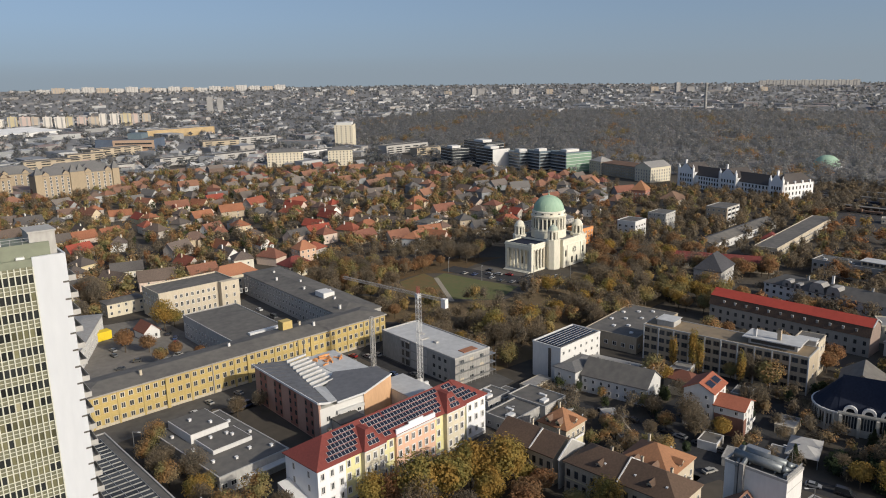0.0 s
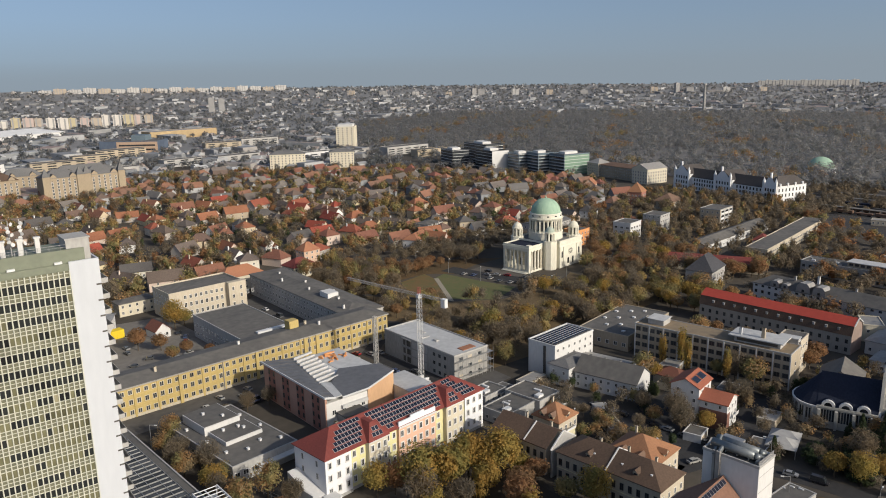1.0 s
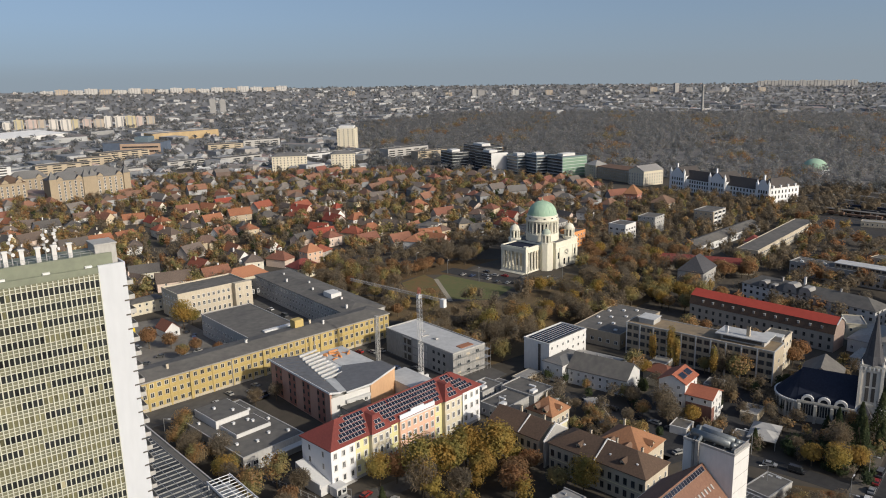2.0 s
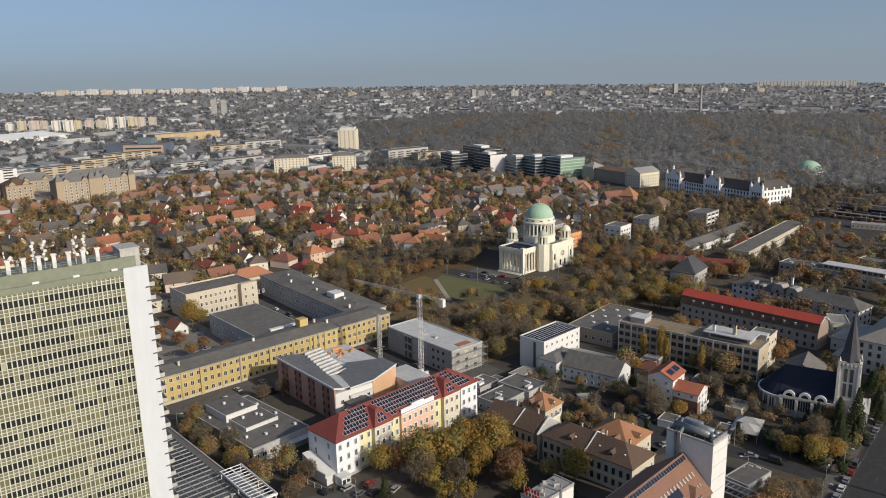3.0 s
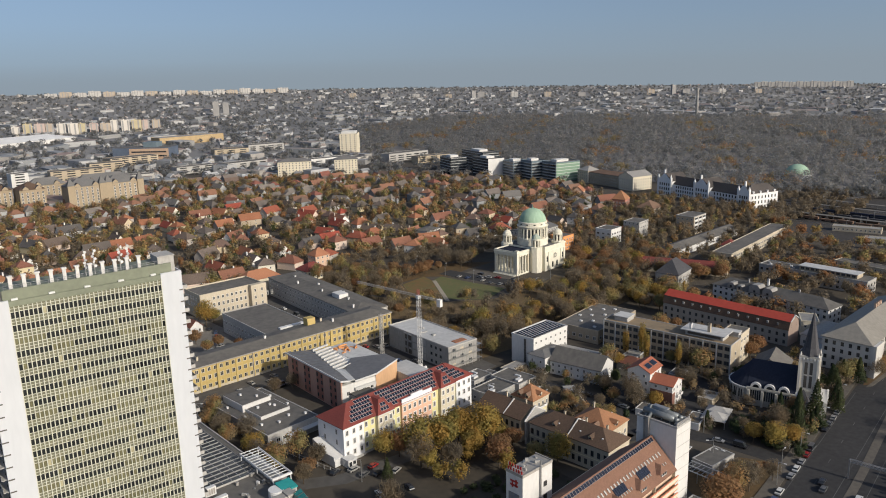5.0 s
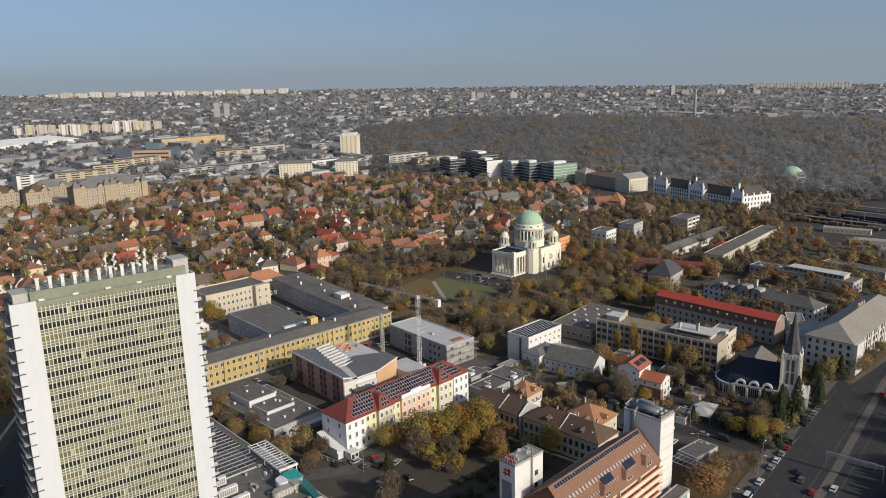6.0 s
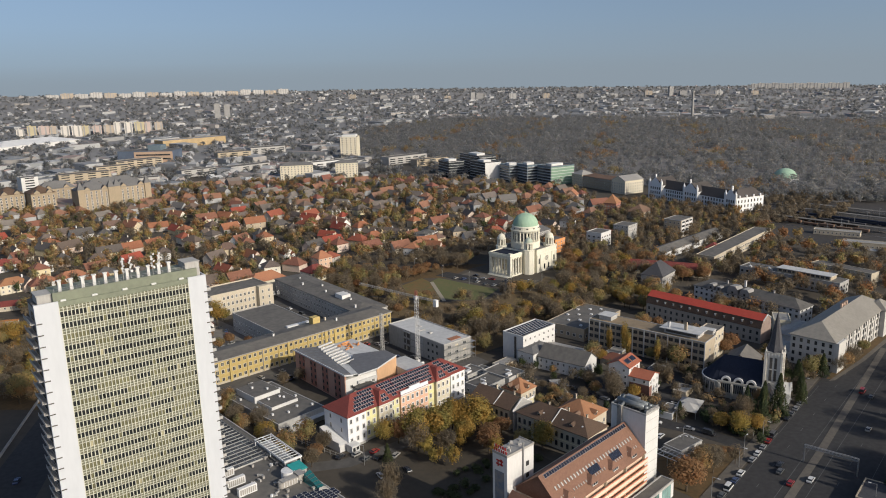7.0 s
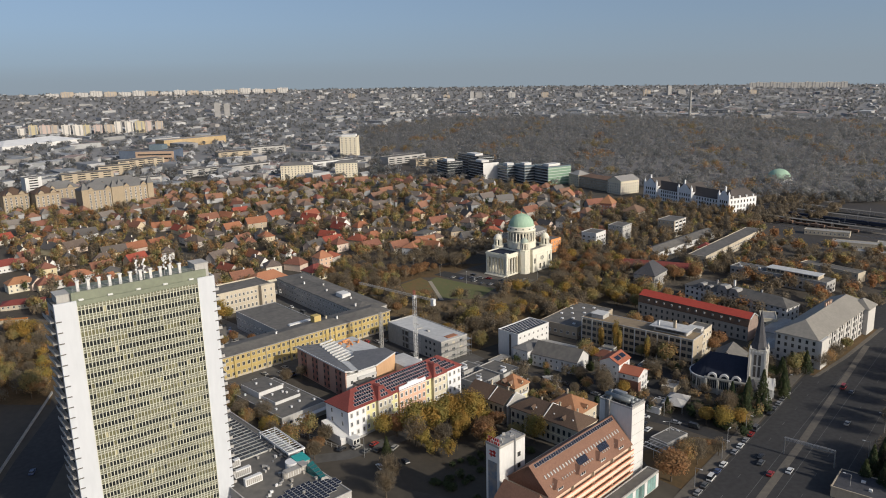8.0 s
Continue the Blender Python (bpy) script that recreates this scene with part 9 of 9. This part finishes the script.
for x, y in ((274.5, 346), (276.5, 318), (300, 300), (272.5, 377), (296, 277), (291, 242), (318, 288), (186, 82), (176, 118), (172, 150), (222, 160), (160, 172), (84, 152), (58, 235)):
    street_lamp(x, y, (x * 7) % 360)
gan = thing("sign_gantry", "grey steel sign gantry across the carriageway", "gantry", *av(52.5, -16.5), 0, AA)
part("post", Mesh().box(-0.2, -0.2, 0, 0.2, 0.2, 7.2), METAL, gan)
part("post", Mesh().box(-0.2, -18.2, 0, 0.2, -17.8, 7.2), METAL, gan)
part("truss", lattice(Mesh(), (0, 0, 6.7), (0, -18, 6.7), 0.9, 1.2, 0.12), METAL, gan)
part("sign_board", Mesh().box(-0.15, -15.5, 5.9, 0.05, -12.5, 7.4), R_SHEET, gan)
mk = Mesh()
for o in (-8.6, -30.5):
    for k in range(0, 38, 2):
        p, q = av(-30 + k * 9, o), av(-27 + k * 9, o)
        mk.beam((*p, 0.055), (*q, 0.055), 0.16, 0, 0.03)
for o, e in ((-2.3, 130), (-15.6, 190), (-24, 290), (-39, 290)):
    p, q = av(-60, o), av(e, o)
    mk.beam((*p, 0.055), (*q, 0.055), 0.14, 0, 0.03)
solid("road_markings", mk, surf("worn_white_marking", (0.15, 0.15, 0.147), (0.08, 0.08, 0.078), scale=1.2, bump=0), "worn white lane markings on asphalt", "markings", "structure")

# ---- fences, walls, yards by the avenue ----
def fence(pts, h=1.6, label="low grey fence along a footway", mat=METAL):
    t = thing("fence", label, "fence", *pts[0], 0, 0)
    o = Vector((*pts[0], 0))
    for a, b in zip(pts, pts[1:]):
        a, b = Vector((*a, 0)) - o, Vector((*b, 0)) - o
        n = max(1, int((b - a).length / 3))
        part("rail", Mesh().beam(a + Vector((0, 0, h * 0.9)), b + Vector((0, 0, h * 0.9)), 0.1).beam(a + Vector((0, 0, h * 0.35)), b + Vector((0, 0, h * 0.35)), 0.1), mat, t)
        for k in range(n):
            p = a + (b - a) * k / n
            part("post", Mesh().box(p.x - 0.1, p.y - 0.1, 0, p.x + 0.1, p.y + 0.1, h), mat, t)


fence([av(62, 5), av(80, 5), av(100, 5.2), av(132, 5.4)])
fence([(60, 236), (71, 196), (80, 162)], 2.0, "concrete yard wall with posts", W_GREY)
bar = Mesh()
for a, b in (((-60, 168), (-32, 234)), ((-32, 234), (2, 306))):
    bar.beam((*a, 0.6), (*b, 0.6), 0.4, 0, 1.2).beam((*a, 1.5), (*b, 1.5), 0.12, 0, 0.12)
solid("road_barrier", bar, W_CONC, "pale concrete barrier with a handrail beside a road", "barrier")
car(-21.5, 226.6, 66, 1, "white car driving on the road beside the tower")

kiosk = building("kiosk", "low flat-roofed pavilion beside the avenue", "pavilion", 197.6, 3.0, 15, 18, 3.8, 12, W_TAUPE, "flat", R_SLATE, parapet=0.3)
part("roof_unit", Mesh().box(4, 6, 3.85, 5, 7, 4.7), PAINT_W, kiosk)
part("roof_unit", Mesh().box(9, 9, 3.85, 10, 10.4, 4.5), PAINT_W, kiosk)
yard = building("garage", "low garage with a flat grey felt roof", "garage", 177.5, 76.8, 13.5, 7.8, 3.5, 0, W_GREY, "flat", R_FELT, parapet=0.2)
for x, y, w in ((12.2, 3.0, 0.5), (11.6, 5.4, 0.4), (9.4, 6.9, 0.3)):
    part("roof_light", Mesh().box(0, 0, 0, w, w * 3, 0.3), PAINT_W, yard).matrix_basis = pose(x, y, 3.55)
for k in range(4):
    part("garage_door", Mesh().box(0.9 + k * 3.1, -0.06, 0, 3.5 + k * 3.1, -0.01, 2.3), METAL, yard)
for x, y, a in ((187, 93, 10), (190, 97, 20), (178, 92, 100), (168, 90, -60), (187.5, 102, 95)):
    car(x, y, a)
street_lamp(197.4, 62.9, 100)
street_lamp(203.6, 97.1, 200)

# ---- the railway ----
slab("ballast", [(560, 225), (600, 270), (700, 345), (760, 372), (800, 260), (700, 150), (566, 130)], 0.05, surf("ballast_stone", (0.06, 0.054, 0.05), (0.042, 0.039, 0.036), scale=0.4, big=0.03), "brown stony railway ground", "railway")
tr = Mesh()
RD = Vector((0.05, -1, 0)).normalized()
for k in range(9):
    o = Vector((618 + k * 14, 330, 0))
    for g_ in (-0.75, 0.75):
        tr.beam(o + Vector((g_, 10, 0.2)), o + RD * 260 + Vector((g_, 0, 0.2)), 0.12)
solid("tracks", tr, METAL, "parallel steel railway tracks", "railway tracks", "structure")
train = thing("passenger_train", "long dark blue passenger train at rest", "train", 668, 312, 0, -87)
for k in range(6):
    c = part("carriage", Mesh().box(k * 25, -1.5, 0.9, k * 25 + 24, 1.5, 3.7).box(k * 25 + 0.2, -1.3, 3.7, k * 25 + 23.8, 1.3, 4.1), R_BLUE, train)
    part("window_band", Mesh().box(k * 25 + 1, -1.54, 2.2, k * 25 + 23, -1.5, 3.0), GLASS, c)
    part("bogie", Mesh().box(k * 25 + 2, -1.1, 0.2, k * 25 + 5, 1.1, 0.9).box(k * 25 + 19, -1.1, 0.2, k * 25 + 22, 1.1, 0.9), TYRE, c)
for k, (x, y, L) in enumerate(((640, 300, 110), (690, 290, 120), (720, 300, 90))):
    t = thing("platform_roof", "long flat platform canopy on posts", "canopy", x, y, 0, -88)
    part("roof", Mesh().box(0, -3, 4, L, 3, 4.35), R_FELT, t)
    part("platform", Mesh().box(-4, -3.4, 0, L + 4, 3.4, 0.6), PAVING, t)
    for j in range(8):
        part("post", Mesh().box(4 + j * L / 8, -0.15, 0.6, 4.3 + j * L / 8, 0.15, 4), METAL, t)
for k in range(10):
    x, y = 612 + (k % 5) * 26, 300 - (k // 5) * 70
    t = thing("signal_mast", "slim grey railway line mast", "mast", x, y, 0, 0, "line masts")
    part("pole", Mesh().tube(0, 0, 0, 9, 0.16, 0.1, 6), METAL, t)
    part("arm", Mesh().box(0, -0.05, 7.6, 3.4, 0.05, 7.75), METAL, t)
for x, y, w, d, h, rz in ((566, 196, 40, 10, 5, -70), (588, 170, 30, 9, 4.5, -75), (600, 236, 36, 9, 4, -72), (545, 170, 24, 10, 5, -70)):
    plain("railway_shed", "low grey railway shed with flat roof", x, y, w, d, h, rz, W_BEIGE, "flat", R_SHEET, 1, "SW", cat="shed")

for k in range(22):
    x, y = 634 + (k % 3) * 14, 322 - (k // 3) * 15
    t = thing("freight_wagon", "rusty brown freight wagon on a siding", "wagon", x, y, 0, -87, "freight wagons")
    part("body", Mesh().box(0, -1.4, 1.0, 12.5, 1.4, 3.2 if k % 2 else 2.4), (R_BROWN, R_DARK, R_SLATE)[k % 3], t)
    part("bogie", Mesh().box(1, -1.0, 0.2, 3.4, 1.0, 1.0), TYRE, t)
    part("bogie", Mesh().box(9, -1.0, 0.2, 11.4, 1.0, 1.0), TYRE, t)
for k, (x, y, w, d, rz) in enumerate(((184, 138, 12, 5, 60), (190, 147, 10, 5, 60), (198, 118, 7, 6, 15), (226, 108, 9, 6, 14), (238, 131, 8, 6, 14), (184, 164, 16, 5, 70), (226, 149, 9, 6, 14), (194, 108, 8, 5, 20), (203, 99, 10, 6, 14), (186, 186, 12, 6, 8), (172, 186, 9, 7, 8), (240, 158, 10, 7, 14))):
    t = building("garage", "low flat-roofed garage in a back yard", "garage", x, y, w, d, 2.8, rz, (W_BEIGE, W_GREY, W_WHITE)[k % 3], "flat", (R_FELT, R_SHEET)[k % 2], parapet=0.15)
    part("garage_door", Mesh().box(1, -0.06, 0, w - 1, 0.0, 2.2), W_TAUPE, t)
